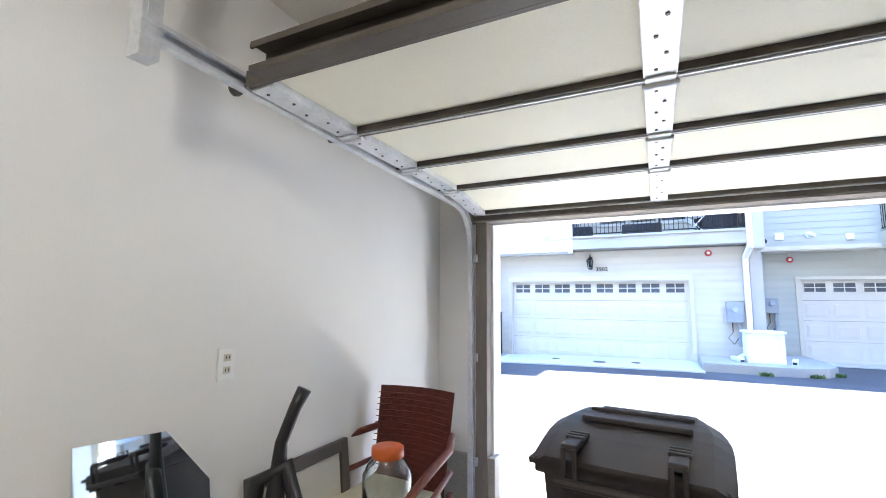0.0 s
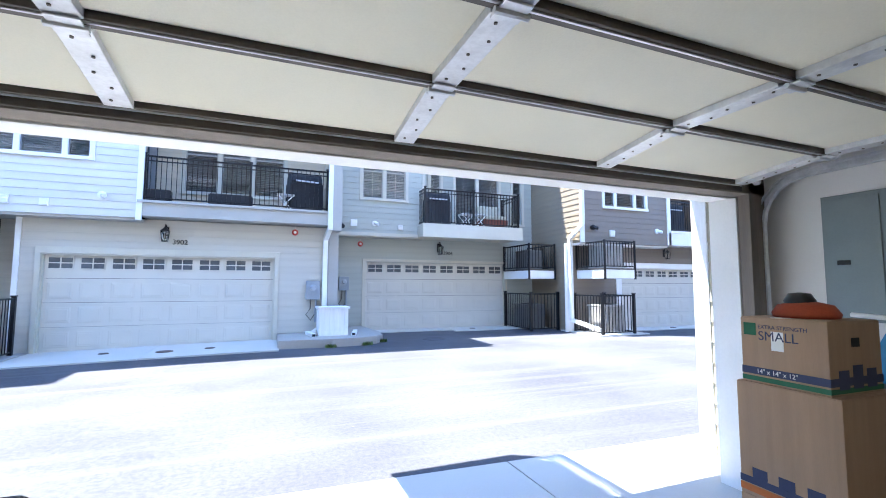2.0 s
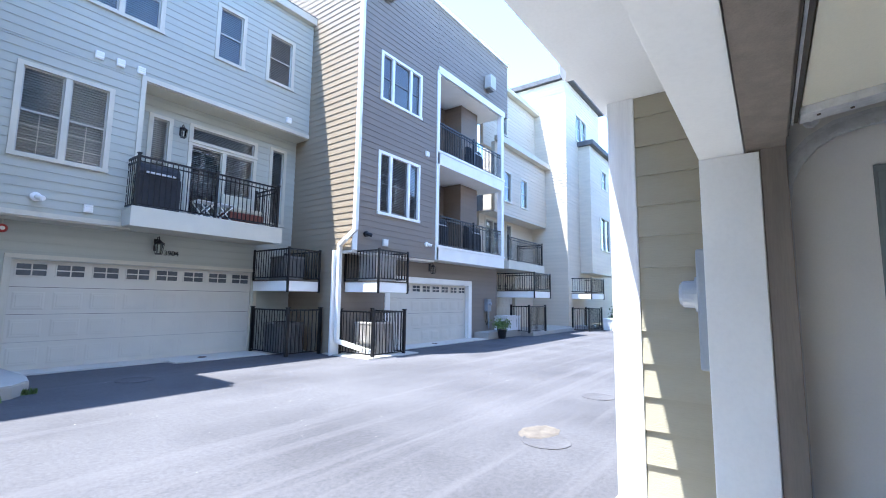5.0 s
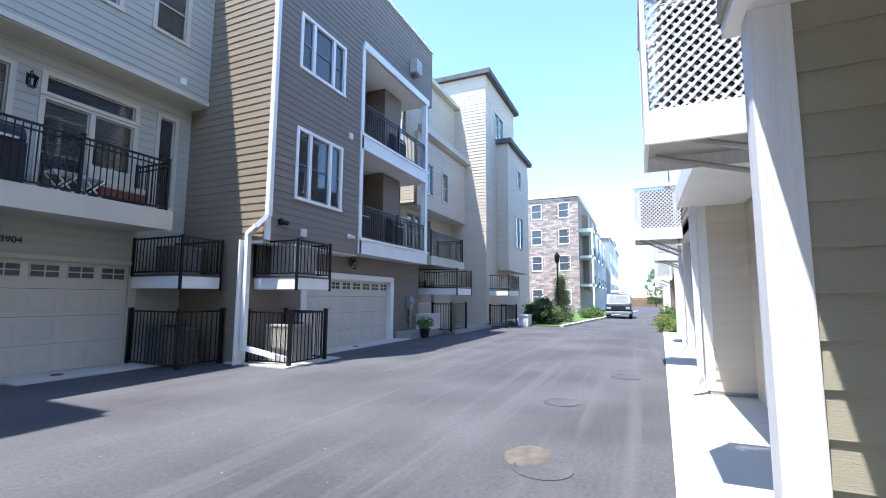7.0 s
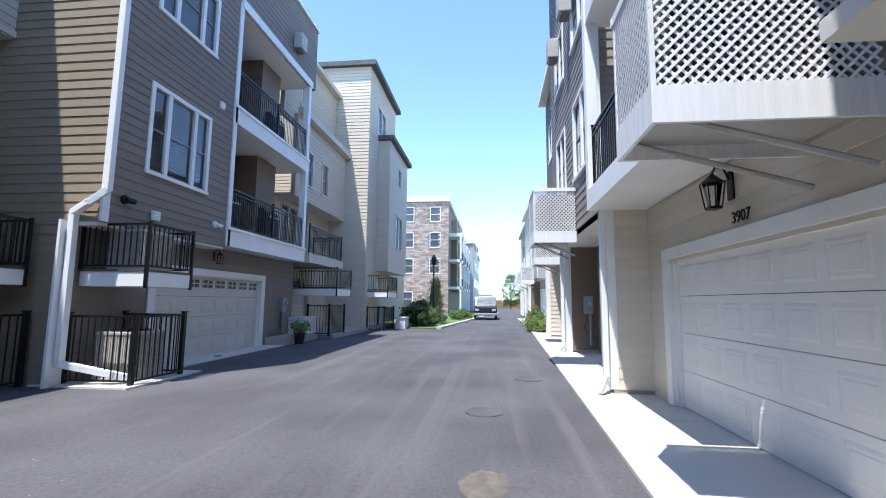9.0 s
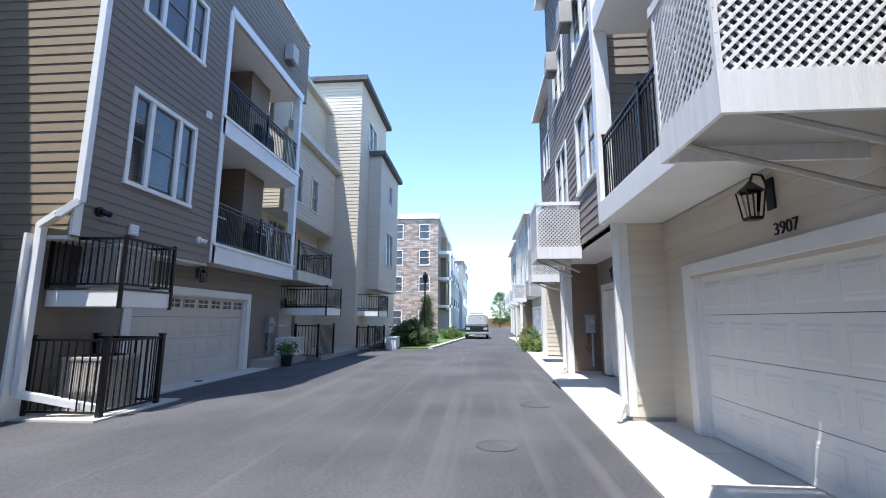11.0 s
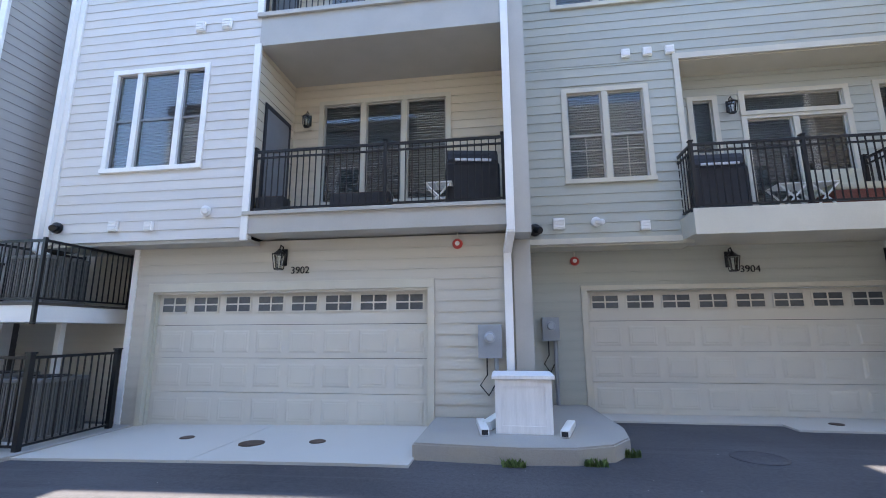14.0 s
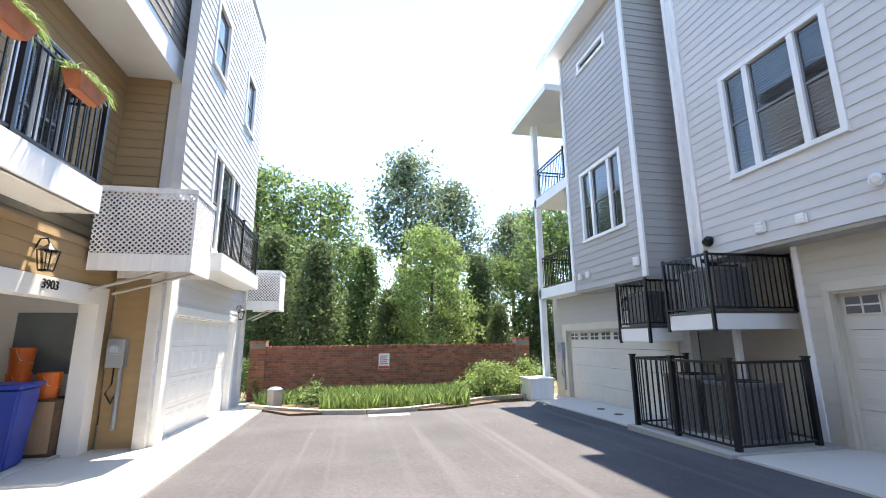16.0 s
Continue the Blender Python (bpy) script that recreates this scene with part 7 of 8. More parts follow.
D1, D2, D3 = ("round", 10.0, 3), ("round", 8.0, 9), ("round", 11.0, 21)
P1, P2 = ("pine", 14.0, 5), ("pine", 13.0, 15)
C1 = ("cone", 6.0, 31)
for x, y, spec, leaf, label, sc in (
        (-17.5, 11.3, ("round", 6.6, 41), LEAF_B, "young bright green broadleaf tree behind the brick wall", 1.0),
        (-18.0, 6.6, C1, LEAF_C, "dark dense evergreen tree behind the brick wall", 1.0), (-19.5, 4.6, C1, LEAF_C, "dark dense evergreen tree behind the brick wall", 1.1),
        (-20.5, 8.8, C1, LEAF_A, "dense green evergreen tree behind the brick wall", 1.05), (-20.0, 14.3, C1, LEAF_C, "dark dense evergreen tree behind the brick wall", 1.0),
        (-24.0, 3.5, D1, LEAF_A, "tall leafy broadleaf tree in the wood", 1.12), (-25.0, 6.6, D3, LEAF_A, "tall leafy broadleaf tree in the wood", 0.98),
        (-23.0, 16.5, D2, LEAF_A, "leafy broadleaf tree in the wood", 0.8), (-26.0, 13.2, D2, LEAF_A, "leafy broadleaf tree in the wood", 0.8),
        (-31.0, 12.2, P1, LEAF_P, "tall pine with a bare trunk and tufted crown", 1.12), (-33.0, 17.2, P2, LEAF_P, "tall pine with a bare trunk and tufted crown", 1.1),
        (-30.0, 20.5, P2, LEAF_P, "tall pine with a bare trunk and tufted crown", 0.85), (-34.0, 23.5, P1, LEAF_P, "tall pine with a bare trunk and tufted crown", 0.9),
        (-28.0, 0.0, D3, LEAF_A, "tall leafy broadleaf tree in the wood", 1.0), (-33.0, 8.0, D3, LEAF_C, "tall leafy broadleaf tree in the wood", 0.8),
        (-22.0, 19.5, D1, LEAF_A, "tall leafy broadleaf tree in the wood", 0.95), (-20.0, 24.0, D3, LEAF_A, "tall leafy broadleaf tree in the wood", 0.9),
        (-26.0, 27.0, D1, LEAF_C, "tall leafy broadleaf tree in the wood", 1.0), (-17.0, 21.0, C1, LEAF_C, "dark dense evergreen tree behind the houses", 1.0),
        (-36.0, 1.0, D1, LEAF_C, "tall leafy broadleaf tree in the wood", 1.2), (-38.0, 14.0, D3, LEAF_C, "tall leafy broadleaf tree in the wood", 0.75), (-37.0, 28.0, D3, LEAF_C, "tall leafy broadleaf tree in the wood", 1.1),
        (96.0, 1.5, D2, LEAF_A, "leafy tree at the far end of the lane", 0.9), (100.0, -2.0, D2, LEAF_A, "leafy tree at the far end of the lane", 0.8)):
    tree(x, y - (0.55 - 0.0586 * x if x < 0 else 0.0), spec[0], spec[1], spec[2], leaf, label, sc, turn=(x * 37 + y * 53) % 360)


for k in range(16):
    x, y = -16.0 - (k * 7 % 11) * 0.9, 0.2 + k * 1.55
    tree(x, y, "cone", 6.0, 31, LEAF_C, "dense green undergrowth tree behind the brick wall", 0.55 + 0.1 * (k % 4), turn=k * 47)


def shrub(x, y, z, w, d, h, leaf, label, seed, n=26, size=0.05, per=60, cat="shrub", flowers=None):
    rng = np.random.default_rng(seed)
    t = thing("shrub", label, cat, at=(x, y, z))
    cl = []
    for i in range(n):
        a, b, c = rng.random(3)
        q = 2 * math.pi * a
        k = math.sqrt(b)
        cl.append((w / 2 * k * math.cos(q), d / 2 * k * math.sin(q), h * (0.15 + 0.75 * c * (1.05 - 0.5 * k)), 0.13 + 0.1 * rng.random()))
    bm = bmesh.new()
    for c in cl[::2]:
        tube(bm, [(c[0] * 0.3, c[1] * 0.3, 0), (c[0] * 0.7, c[1] * 0.7, c[2] * 0.6), c[:3]], 0.008, 4)
    part("stem", bm, BARK, t)
    shared("foliage", leaf_mesh("foliage", cl, per, 0.9, size, leaf, seed), t, Matrix.Identity(4))
    if flowers:
        shared("blossom", leaf_mesh("blossom", [(c[0], c[1], c[2] + 0.12, c[3]) for c in cl[::3]], 14, 0.8, 0.035, flowers, seed + 1), t, Matrix.Identity(4))
    return t


def grass_patch(name, label, x0, x1, y0, y1, z, n, h, material, seed):
    """Standing blades over a strip of ground."""
    rng = np.random.default_rng(seed)
    vs, fs = [], []
    for _ in range(n):
        x, y = x0 + (x1 - x0) * rng.random(), y0 + (y1 - y0) * rng.random()
        a = rng.random() * 6.28
        hh = h * (0.4 + 0.8 * rng.random())
        w = 0.012 + 0.012 * rng.random()
        bx, by = rng.normal(0, 0.3, 2) * hh
        k = len(vs)
        vs += [(x - w * math.cos(a), y - w * math.sin(a), z), (x + w * math.cos(a), y + w * math.sin(a), z), (x + bx * 0.4 + w * math.cos(a), y + by * 0.4 + w * math.sin(a), z + hh * 0.6), (x + bx, y + by, z + hh)]
        fs += [(k, k + 1, k + 2), (k, k + 2, k + 3)]
    me = bpy.data.meshes.new(name)
    me.from_pydata(vs, [], fs)
    me.materials.append(material)
    return tagged(new(name, me), label, "plants", "", "stuff")


for x, y in ((2.05, 11.85), (2.95, 11.98), (3.42, 12.4)):
    grass_patch("kerb_weeds", "small green weeds at the foot of the kerb", x - 0.12, x + 0.12, y - 0.07, y - 0.02, 0.0, 70, 0.09, LEAF_A, int(x * 10))

# bed, kerb and brick wall at the lane's end
EARTH = mat("planting_bed_earth", (0.13, 0.09, 0.06), 0.95, var=0.3, scale=5, fine=50, bump=0.8)
sheet("planting_bed", "mulched planting bed at the foot of the wall", "ground", EARTH, [-13.3, -12.0, -11.0, -10.1], lambda x: 3.7 + 1.5 * max(0.0, (x + 12.0) / 2.0), lambda x: 12.0 - 3.4 * max(0.0, (x + 12.0) / 2.0), 0.05, 0.1)
bm = bmesh.new()
kp = [(-11.6, 3.9), (-10.9, 4.8), (-10.2, 5.8), (-9.95, 6.9), (-10.1, 8.0), (-10.8, 9.2), (-11.55, 10.3), (-11.85, 11.7)]
for (xa, ya), (xb, yb) in zip(kp, kp[1:]):
    d = Vector((xb - xa, yb - ya, 0)).normalized()
    nn = Vector((d.y, -d.x, 0)) * 0.08
    lo = [Vector((xa, ya, -0.4)) + nn, Vector((xb, yb, -0.4)) + nn, Vector((xb, yb, -0.4)) - nn, Vector((xa, ya, -0.4)) - nn]
    a = [bm.verts.new(p) for p in lo]
    b = [bm.verts.new(p + Vector((0, 0, 0.30))) for p in lo]
    bm.faces.new(b)
    for i in range(4):
        bm.faces.new((a[i], a[(i + 1) % 4], b[(i + 1) % 4], b[i]))
tagged(part("kerb", bm, OLDCONC), "weathered concrete kerb round the planting bed", "kerb", "", "structure")
solid("drain_slab", "pale concrete drain slab in the lane", "pavement", CONCRETE, [(-9.78, -9.32, 6.95, 7.9, -0.3, -0.19)])
grass_patch("grass_plants", "pale green strappy plants along the wall", -12.6, -10.5, 5.8, 9.6, -0.2, 5600, 0.42, LEAF_B, 3)
grass_patch("grass_plants", "ragged grass at the foot of the wall", -13.1, -12.0, 4.0, 11.4, -0.2, 3500, 0.35, LEAF_A, 4)
shrub(-12.3, 10.75, -0.2, 1.8, 1.5, 1.35, LEAF_B, "rounded bright green shrub beside the white box", 5, n=55, per=80, size=0.045)
shrub(-13.0, 12.0, -0.2, 1.5, 1.5, 1.4, LEAF_B, "rounded bright green shrub by the wall's end", 6, n=40, per=80, size=0.045)
shrub(-11.7, 5.5, -0.2, 0.9, 0.6, 0.7, LEAF_A, "leafy weed growing in the bed", 7, n=14)
shrub(-12.0, 9.6, -0.2, 0.7, 0.6, 0.6, LEAF_B, "leafy weed growing in the bed", 8, n=12)
shrub(-13.7, 3.2, -0.2, 1.4, 1.4, 1.7, LEAF_A, "tall green shrub beside the wall's pier", 9, n=45, per=70)
t = thing("utility_pedestal", "small grey-green utility pedestal in the bed", "utility box", at=(-11.6, 4.55, -0.2))
bm = bmesh.new()
lathe(bm, [(0.19, 0), (0.19, 0.42), (0.17, 0.46)], seg=4)
part("cabinet", bm, OLDCONC, t)
bm = bmesh.new()
lathe(bm, [(0.2, 0.4), (0.2, 0.46), (0.12, 0.52)], seg=4)
part("cap", bm, GREYBOX, t)

BWX = -13.3


def fast_bricks(name, runs, material, parent, label):
    """Joined bricks from plain vertex lists: runs of (x0, x1, y0, y1, z0, z1)."""
    vs, fs = [], []
    for x0, x1, y0, y1, z0, z1 in runs:
        k = len(vs)
        vs += [(x0, y0, z0), (x1, y0, z0), (x1, y1, z0), (x0, y1, z0), (x0, y0, z1), (x1, y0, z1), (x1, y1, z1), (x0, y1, z1)]
        fs += [tuple(k + i for i in q) for q in ((3, 2, 1, 0), (4, 5, 6, 7), (0, 1, 5, 4), (1, 2, 6, 5), (2, 3, 7, 6), (3, 0, 4, 7))]
    me = bpy.data.meshes.new(name)
    me.from_pydata(vs, [], fs)
    me.materials.append(material)
    ob = new(name, me)
    ob.parent = parent
    return tagged(ob, label, "", "", "stuff")


bw = thing("brick_wall", "red brick garden wall with end piers and a soldier cap", "wall", kind="structure", at=(0, 0, 0))
bm = bmesh.new()
box(bm, BWX - 0.22, BWX, 3.95, 11.95, -0.4, 1.27)
box(bm, BWX - 0.34, BWX + 0.08, 3.5, 3.95, -0.4, 1.45)
box(bm, BWX - 0.34, BWX + 0.08, 11.95, 12.4, -0.4, 1.50)
part("mortar_core", bm, MORTAR, bw)
runs = []
rng = random.Random(4)
for row in range(22):
    z = -0.32 + row * 0.074
    y = 3.95 - (0.105 if row % 2 else 0)
    while y < 11.95:
        a, b = max(y, 3.95), min(y + 0.2, 11.95)
        if b - a > 0.03:
            runs.append((BWX, BWX + 0.010 + 0.004 * rng.random(), a, b, z, z + 0.064))
        y += 0.21
    for p0 in (3.5, 11.95):
        for k in range(2):
            runs.append((BWX + 0.08, BWX + 0.09 + 0.004 * rng.random(), p0 + k * 0.225 + 0.005, p0 + k * 0.225 + 0.22, z, z + 0.064))
y = 3.95
while y < 11.94:
    runs.append((BWX - 0.24, BWX + 0.03, y, y + 0.068, 1.272, 1.36 + 0.004 * rng.random()))
    y += 0.078
for p0, zt in ((3.5, 1.45), (11.95, 1.5)):
    for k in range(5):
        runs.append((BWX - 0.36, BWX + 0.11, p0 - 0.01 + k * 0.094, p0 + 0.075 + k * 0.094, zt, zt + 0.08))
fast_bricks("bricks", runs, BRICKM, bw, "red bricks in running bond")
t = thing("warning_sign", "white sign with a red foot on the brick wall", "sign", at=(BWX + 0.02, 7.52, 0.62), rz=90)
bm = bmesh.new()
box(bm, -0.17, 0.17, -0.008, 0.0, 0.0, 0.48, 0.003)
part("plate", bm, WHITE, t)
bm = bmesh.new()
box(bm, -0.16, 0.16, -0.011, -0.008, 0.01, 0.10)
part("red_field", bm, REDPLASTIC, t)
bm = bmesh.new()
for k in range(5):
    box(bm, -0.13, 0.13 - 0.04 * (k % 2), -0.011, -0.008, 0.15 + k * 0.06, 0.175 + k * 0.06)
part("writing", bm, REDPLASTIC, t)

# hanging flower troughs on the balcony of 3903
TERRA = mat("terracotta", (0.45, 0.15, 0.07), 0.7, var=0.15, scale=8)
for x in (-3.95, -2.7):
    t = thing("flower_trough", "terracotta trough with spidery green plants hung on the railing", "flower pot", "flower troughs", at=(x - 0.25, 3.34, 4.34))
    bm = bmesh.new()
    vl = [bm.verts.new((a, b, 0)) for a, b in ((-0.22, -0.07), (0.22, -0.07), (0.22, 0.07), (-0.22, 0.07))]
    vh = [bm.verts.new((a, b, 0.2)) for a, b in ((-0.3, -0.1), (0.3, -0.1), (0.3, 0.1), (-0.3, 0.1))]
    bm.faces.new(vl[::-1]), bm.faces.new(vh)
    for i in range(4):
        bm.faces.new((vl[i], vl[(i + 1) % 4], vh[(i + 1) % 4], vh[i]))
    bmesh.ops.bevel(bm, geom=bm.edges[:], offset=0.012, segments=2, affect="EDGES")
    part("trough", bm, TERRA, t)
    bm = bmesh.new()
    tube(bm, [(-0.2, -0.11, 0.1), (-0.2, -0.15, 0.42)], 0.008, 5)
    tube(bm, [(0.2, -0.11, 0.1), (0.2, -0.15, 0.42)], 0.008, 5)
    part("bracket", bm, BLACK, t)
    rg = np.random.default_rng(11)
    vs, fs = [], []
    for _ in range(240):
        bx = rg.uniform(-0.26, 0.26)
        a = rg.random() * 6.28
        L = 0.16 + 0.2 * rg.random()
        prev = None
        for s in range(4):
            u = s / 3
            p = Vector((bx + math.cos(a) * L * u, math.sin(a) * L * u * 0.8, 0.2 + L * (0.9 * u - 1.1 * u * u)))
            w = 0.008 * (1 - u * 0.8)
            k = len(vs)
            vs += [tuple(p + Vector((-math.sin(a), math.cos(a), 0)) * w), tuple(p - Vector((-math.sin(a), math.cos(a), 0)) * w)]
            if s:
                fs.append((k - 2, k - 1, k + 1, k))
    me = bpy.data.meshes.new("foliage")
    me.from_pydata(vs, [], fs)
    me.materials.append(LEAF_B)
    shared("foliage", me, t, Matrix.Identity(4))

t = thing("potted_plant", "black flower pot with a leafy green plant", "flower pot", at=(17.45, 11.95, 0.0))
bm = bmesh.new()
lathe(bm, [(0.14, 0), (0.19, 0.32), (0.205, 0.33), (0.205, 0.36), (0.17, 0.36)], seg=18)
part("pot", bm, BLACKP, t)
shared("foliage", leaf_mesh("foliage", [(0.12 * math.cos(q), 0.12 * math.sin(q), 0.5 + 0.1 * (k % 2), 0.16) for k, q in enumerate([i * 1.05 for i in range(6)])], 90, 0.9, 0.05, LEAF_B, 17), t, Matrix.Identity(4))

# ---- far brick apartment house ----
ap = thing("apartment_house", "four-storey pale brick apartment house with white balconies", "building", at=(52.8, 10.35, -0.3))
bm = bmesh.new()
holes = []
for z in (1.2, 5.0, 8.0, 11.0):
    holes += [(1.0, 2.1, z, z + 1.6), (4.1, 5.2, z, z + 1.6)]
box(bm, 0.1, 24, 0.1, 7.0, 0, 13.3)
part("core", bm, MORTAR, ap)
runs = []
rng = random.Random(8)
z, row = 0.0, 0
while z < 13.2:
    y = -(0.3 if row % 2 else 0)
    while y < 7.0:
        a, b = max(y, 0.0), min(y + 0.58, 7.0)
        if b > a + 0.05 and not any(h[2] < z + 0.1 < h[3] and h[0] < (a + b) / 2 < h[1] for h in holes):
            runs.append((0.02 + 0.02 * rng.random(), 0.1, a, b, z, z + 0.19))
        y += 0.6
    z += 0.21
    row += 1
fast_bricks("bricks", runs, FARBRICK, ap, "pale mottled brick courses")
bm = bmesh.new()
box(bm, -0.15, 24.2, -0.15, 7.2, 13.3, 13.9)
part("cornice", bm, WHITE, ap)
for y0, y1, z0, z1 in holes:
    wide = 0.9 if z0 == 5.0 and y0 < 2 else 0.0
    bm = bmesh.new()
    for q in ((0.0, 0.12, y0 - 0.08, y0, z0 - 0.08, z1 + 0.08), (0.0, 0.12, y1, y1 + 0.08, z0 - 0.08, z1 + 0.08), (0.0, 0.12, y0, y1, z1, z1 + 0.08), (-0.02, 0.12, y0, y1, z0 - 0.12, z0), (0.03, 0.1, y0, y1, (z0 + z1) / 2 - 0.03, (z0 + z1) / 2 + 0.03)):
        box(bm, *q)
    w = part("window", bm, WHITE, ap)
    bm = bmesh.new()
    box(bm, 0.06, 0.09, y0, y1, z0, z1)
    part("pane", bm, FROST, w)
for k in range(4):
    bm = bmesh.new()
    x0 = 1.5 + k * 5.8
    box(bm, x0, x0 + 3.2, -1.4, 0.1, 3.2, 3.5)
    box(bm, x0, x0 + 3.2, -1.4, 0.1, 6.4, 6.7)
    box(bm, x0, x0 + 3.2, -1.4, 0.1, 9.4, 9.8)
    for xx in (x0, x0 + 3.0):
        box(bm, xx, xx + 0.2, -1.4, -1.2, 0, 9.4)
    b = part("balcony", bm, WHITE, ap)
    bm = bmesh.new()
    for z in (3.5, 6.7):
        box(bm, x0 + 0.2, x0 + 3.0, -1.38, -1.34, z + 0.9, z + 1.0)
        for i in range(18):
            xx = x0 + 0.25 + i * 0.155
            box(bm, xx, xx + 0.03, -1.375, -1.345, z + 0.05, z + 0.95)
    tagged(part("railing", bm, BLACK, b), kind="stuff")
    bm = bmesh.new()
    box(bm, x0 + 3.4, x0 + 5.6, -0.6, 0.1, 3.0, 12.0)
    part("bay", bm, S_TAN if k % 2 == 0 else S_GREY, ap)

# more houses further down the far side, as plain bays with storeys
for i in range(3):
    x0 = 76 + i * 12
    t = thing("row_house", "distant row house with white balconies", "building", "distant row houses", at=(x0 + 3, 8.6, 0.0))
    bm = bmesh.new()
    box(bm, 0, 11.5, 0, 8, 0, 11.5 + (i % 2))
    part("wall", bm, (S_GREY, S_CREAM, S_SAGE)[i], t)
    bm = bmesh.new()
    box(bm, -0.2, 11.7, -0.3, 8.2, 11.5 + (i % 2), 11.9 + (i % 2))
    part("roof", bm, WHITE, t)
    for k in range(3):
        for z in (4.0, 7.4):
            bm = bmesh.new()
            box(bm, 1.0 + k * 3.6, 2.6 + k * 3.6, -0.06, 0.0, z, z + 1.7)
            part("window", bm, FROST, t)
t = thing("board_fence", "brown board fence across the end of the lane", "fence", at=(104, 3.0, 0.0))
for k in range(60):
    bm = bmesh.new()
    box(bm, -0.02, 0.02, -7.5 + k * 0.26, -7.25 + k * 0.26, 0, 1.9 + 0.03 * (k % 3))
    part("board", bm, mat_wood(), t)

# lawn, kerb and shrubs before the brick house
GRASS = mat("lawn", (0.10, 0.17, 0.04), 0.95, var=0.3, scale=1.5, fine=60, bump=0.8)
sheet("lawn", "green lawn strip beside the lane", "ground", GRASS, span(26.6, 62, 8), lambda x: 8.35 - 0.1 * (x - 26.6), lambda x: 10.6, 0.06, 0.1)
sheet("kerb", "pale concrete kerb along the lawn", "kerb", CONCRETE, span(26.4, 62, 8), lambda x: 8.12 - 0.1 * (x - 26.6), lambda x: 8.35 - 0.1 * (x - 26.6), 0.11, 0.15)
shrub(28.2, 9.55, 0.05, 1.9, 1.7, 1.6, LEAF_C, "broad dark green shrub on the lawn", 21, n=70, per=70, size=0.09)
tree(31.5, 9.1, "cone", 3.0, 51, LEAF_C, "slim dark conical evergreen on the lawn", 1.0)
shrub(39.0, 8.0, 0.05, 2.6, 1.6, 0.9, LEAF_A, "low green hedge by the brick house", 22, n=40, per=60, size=0.08)
shrub(25.3, 3.25, 0.0, 1.6, 0.9, 0.8, LEAF_B, "yellow-green bush with orange flowers by the pavement", 23, n=40, per=60, size=0.06, flowers=FLOWER)
shrub(27.6, 3.1, 0.0, 1.5, 0.9, 1.4, LEAF_A, "bush with orange flowers by the pavement", 24, n=36, per=60, size=0.06, flowers=FLOWER)
t = thing("lamp_post", "slim black lamp post on the lawn", "street lamp", at=(29.9, 9.0, 0.05))
bm = bmesh.new()
lathe(bm, [(0.12, 0), (0.1, 0.3), (0.05, 0.4), (0.045, 3.6)], seg=10)
part("pole", bm, BLACK, t)
bm = bmesh.new()
lathe(bm, [(0.05, 3.6), (0.14, 3.7), (0.17, 4.1), (0.05, 4.3)], seg=8)
part("head", bm, BLACK, t)

# parked van
VANP = mat("dark_car_paint", (0.03, 0.035, 0.04), 0.25, metal=0.3, var=0.05)
t = thing("parked_van", "dark parked van facing the camera with roof load", "van", at=(41.3, 5.95, 0.0))
bm = bmesh.new()
vv = [(-2.3, 0.35), (-2.3, 1.0), (-1.4, 1.15), (-0.9, 1.85), (2.2, 1.95), (2.3, 0.35)]
a = [bm.verts.new((x, -0.92, z)) for x, z in vv]
b = [bm.verts.new((x, 0.92, z)) for x, z in vv]
bm.faces.new(a), bm.faces.new(b[::-1])
for i in range(6):
    bm.faces.new((a[i], b[i], b[(i + 1) % 6], a[(i + 1) % 6]))
bmesh.ops.bevel(bm, geom=bm.edges[:], offset=0.06, segments=2, affect="EDGES")
part("body", bm, VANP, t)
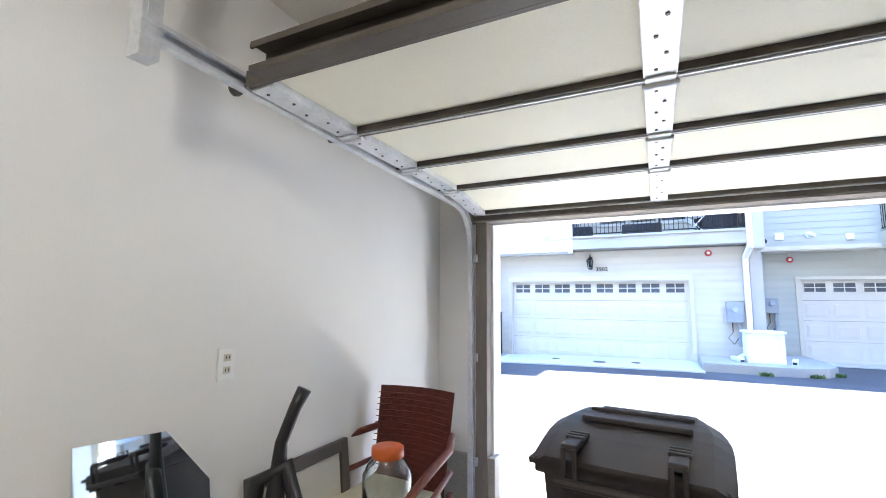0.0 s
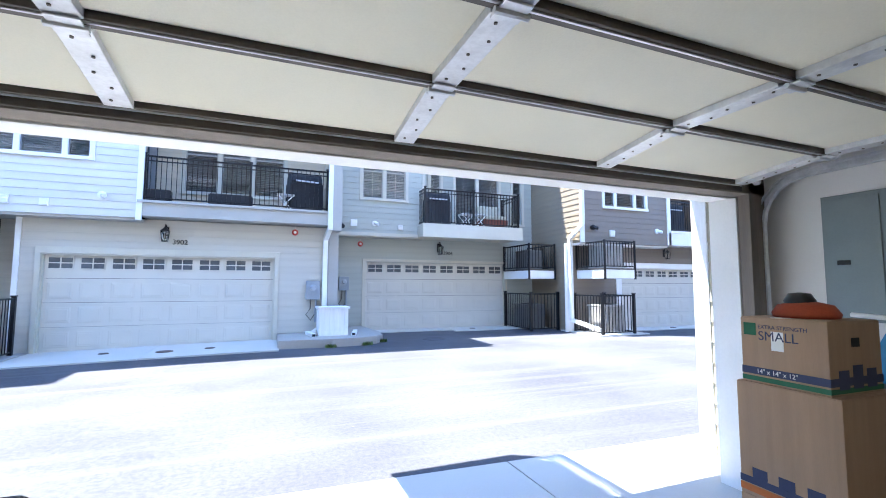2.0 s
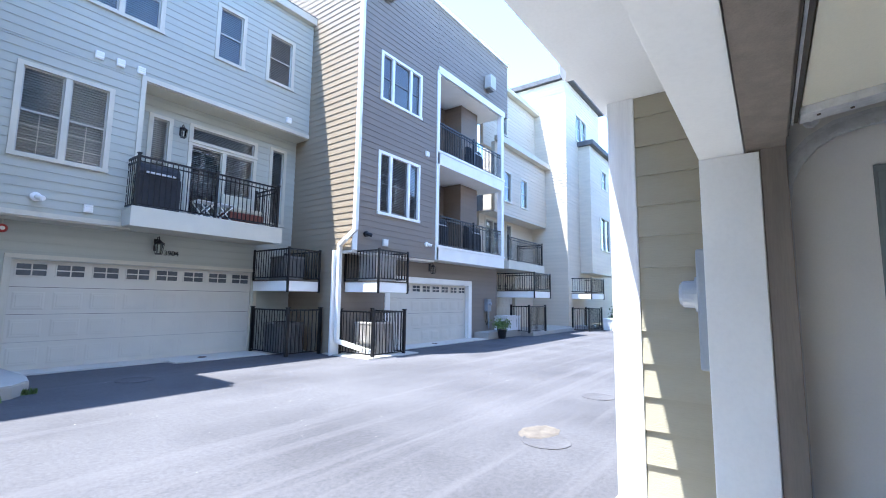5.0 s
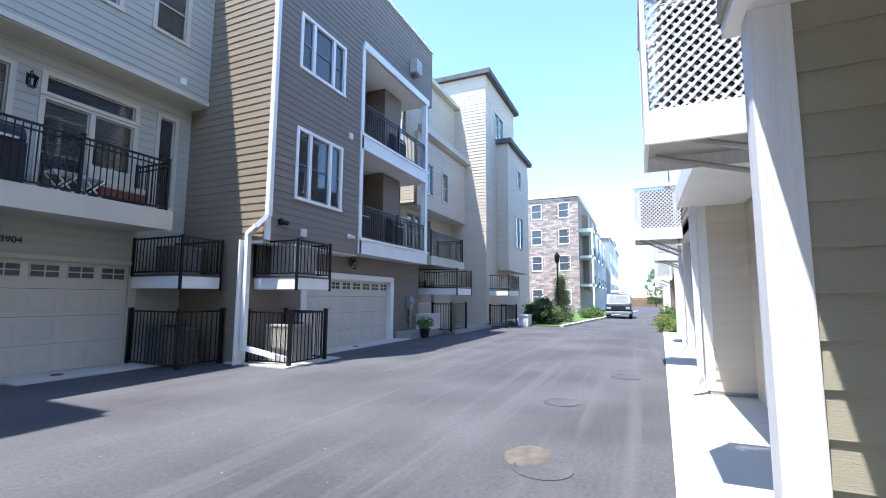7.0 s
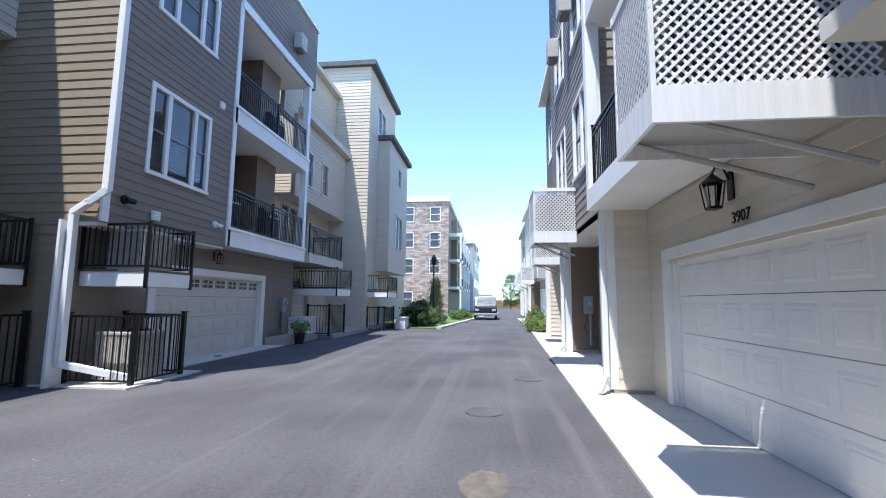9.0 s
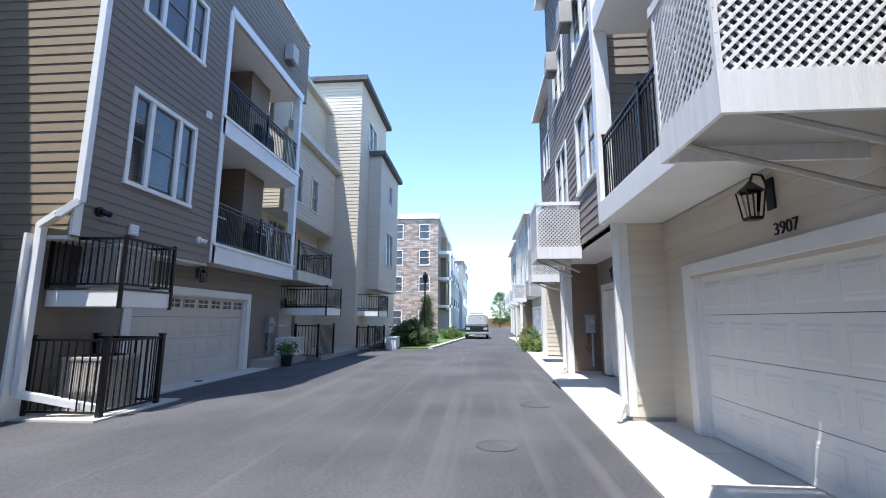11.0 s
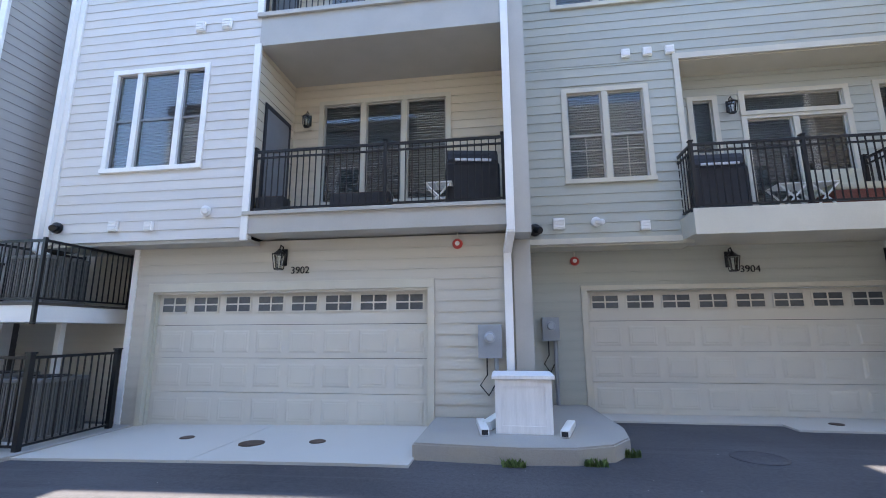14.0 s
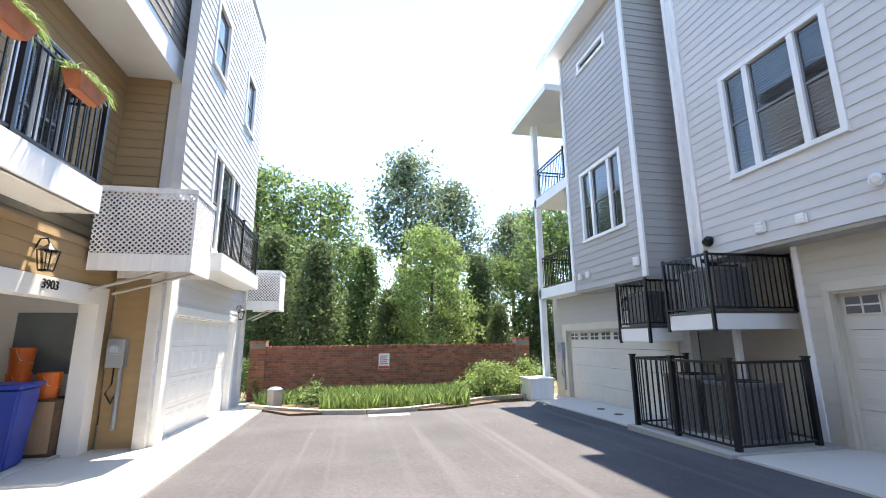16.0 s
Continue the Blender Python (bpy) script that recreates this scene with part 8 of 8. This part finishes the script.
bm = bmesh.new()
w = [bm.verts.new(c) for c in ((-1.40, -0.75, 1.19), (-1.40, 0.75, 1.19), (-0.98, 0.70, 1.78), (-0.98, -0.70, 1.78))]
bm.faces.new(w)
bmesh.ops.solidify(bm, geom=bm.faces, thickness=0.02)
part("windscreen", bm, METERGLASS, t)
for y in (-0.68, 0.68):
    bm = bmesh.new()
    box(bm, -2.34, -2.27, y - 0.16, y + 0.16, 0.72, 0.90, 0.02)
    part("headlight", bm, METERGLASS, t)
bm = bmesh.new()
box(bm, -2.35, -2.28, -0.4, 0.4, 0.62, 0.9, 0.02)
part("grille", bm, BLACKP, t)
bm = bmesh.new()
box(bm, -2.40, -2.25, -0.93, 0.93, 0.36, 0.56, 0.04)
part("bumper", bm, GREYBOX, t)
bm = bmesh.new()
box(bm, -0.7, 1.8, -0.6, 0.6, 1.98, 2.2, 0.05)
part("roof_load", bm, WHITE, t)
for x in (-1.4, 1.5):
    for y in (-0.85, 0.85):
        bm = bmesh.new()
        lathe(bm, [(0.25, -0.1), (0.34, -0.08), (0.34, 0.08), (0.25, 0.1)], seg=18)
        wl = part("wheel", bm, BLACKP, t)
        wl.matrix_basis = pose(x, y, 0.34, 90, 0, 0)
        bm = bmesh.new()
        lathe(bm, [(0.2, -0.105), (0.2, 0.105)], seg=14)
        part("rim", bm, GALV, wl)

# scattered grit and leaf litter on the lane
rg = np.random.default_rng(5)
vs, fs = [], []
for _ in range(260):
    x, y = rg.uniform(-9, 22), rg.uniform(5.6, 12.8)
    s = rg.uniform(0.004, 0.010)
    k = len(vs)
    z = gz(x)
    vs += [(x - s, y, z), (x + s * 0.5, y - s, z), (x + s, y + s * 0.7, z), (x, y, z + s * 0.6)]
    fs += [(k, k + 1, k + 3), (k + 1, k + 2, k + 3), (k + 2, k, k + 3)]
me = bpy.data.meshes.new("grit")
me.from_pydata(vs, [], fs)
me.materials.append(OLDCONC)
tagged(new("grit", me), "pale grit and litter scattered on the asphalt", "grit", "", "stuff")
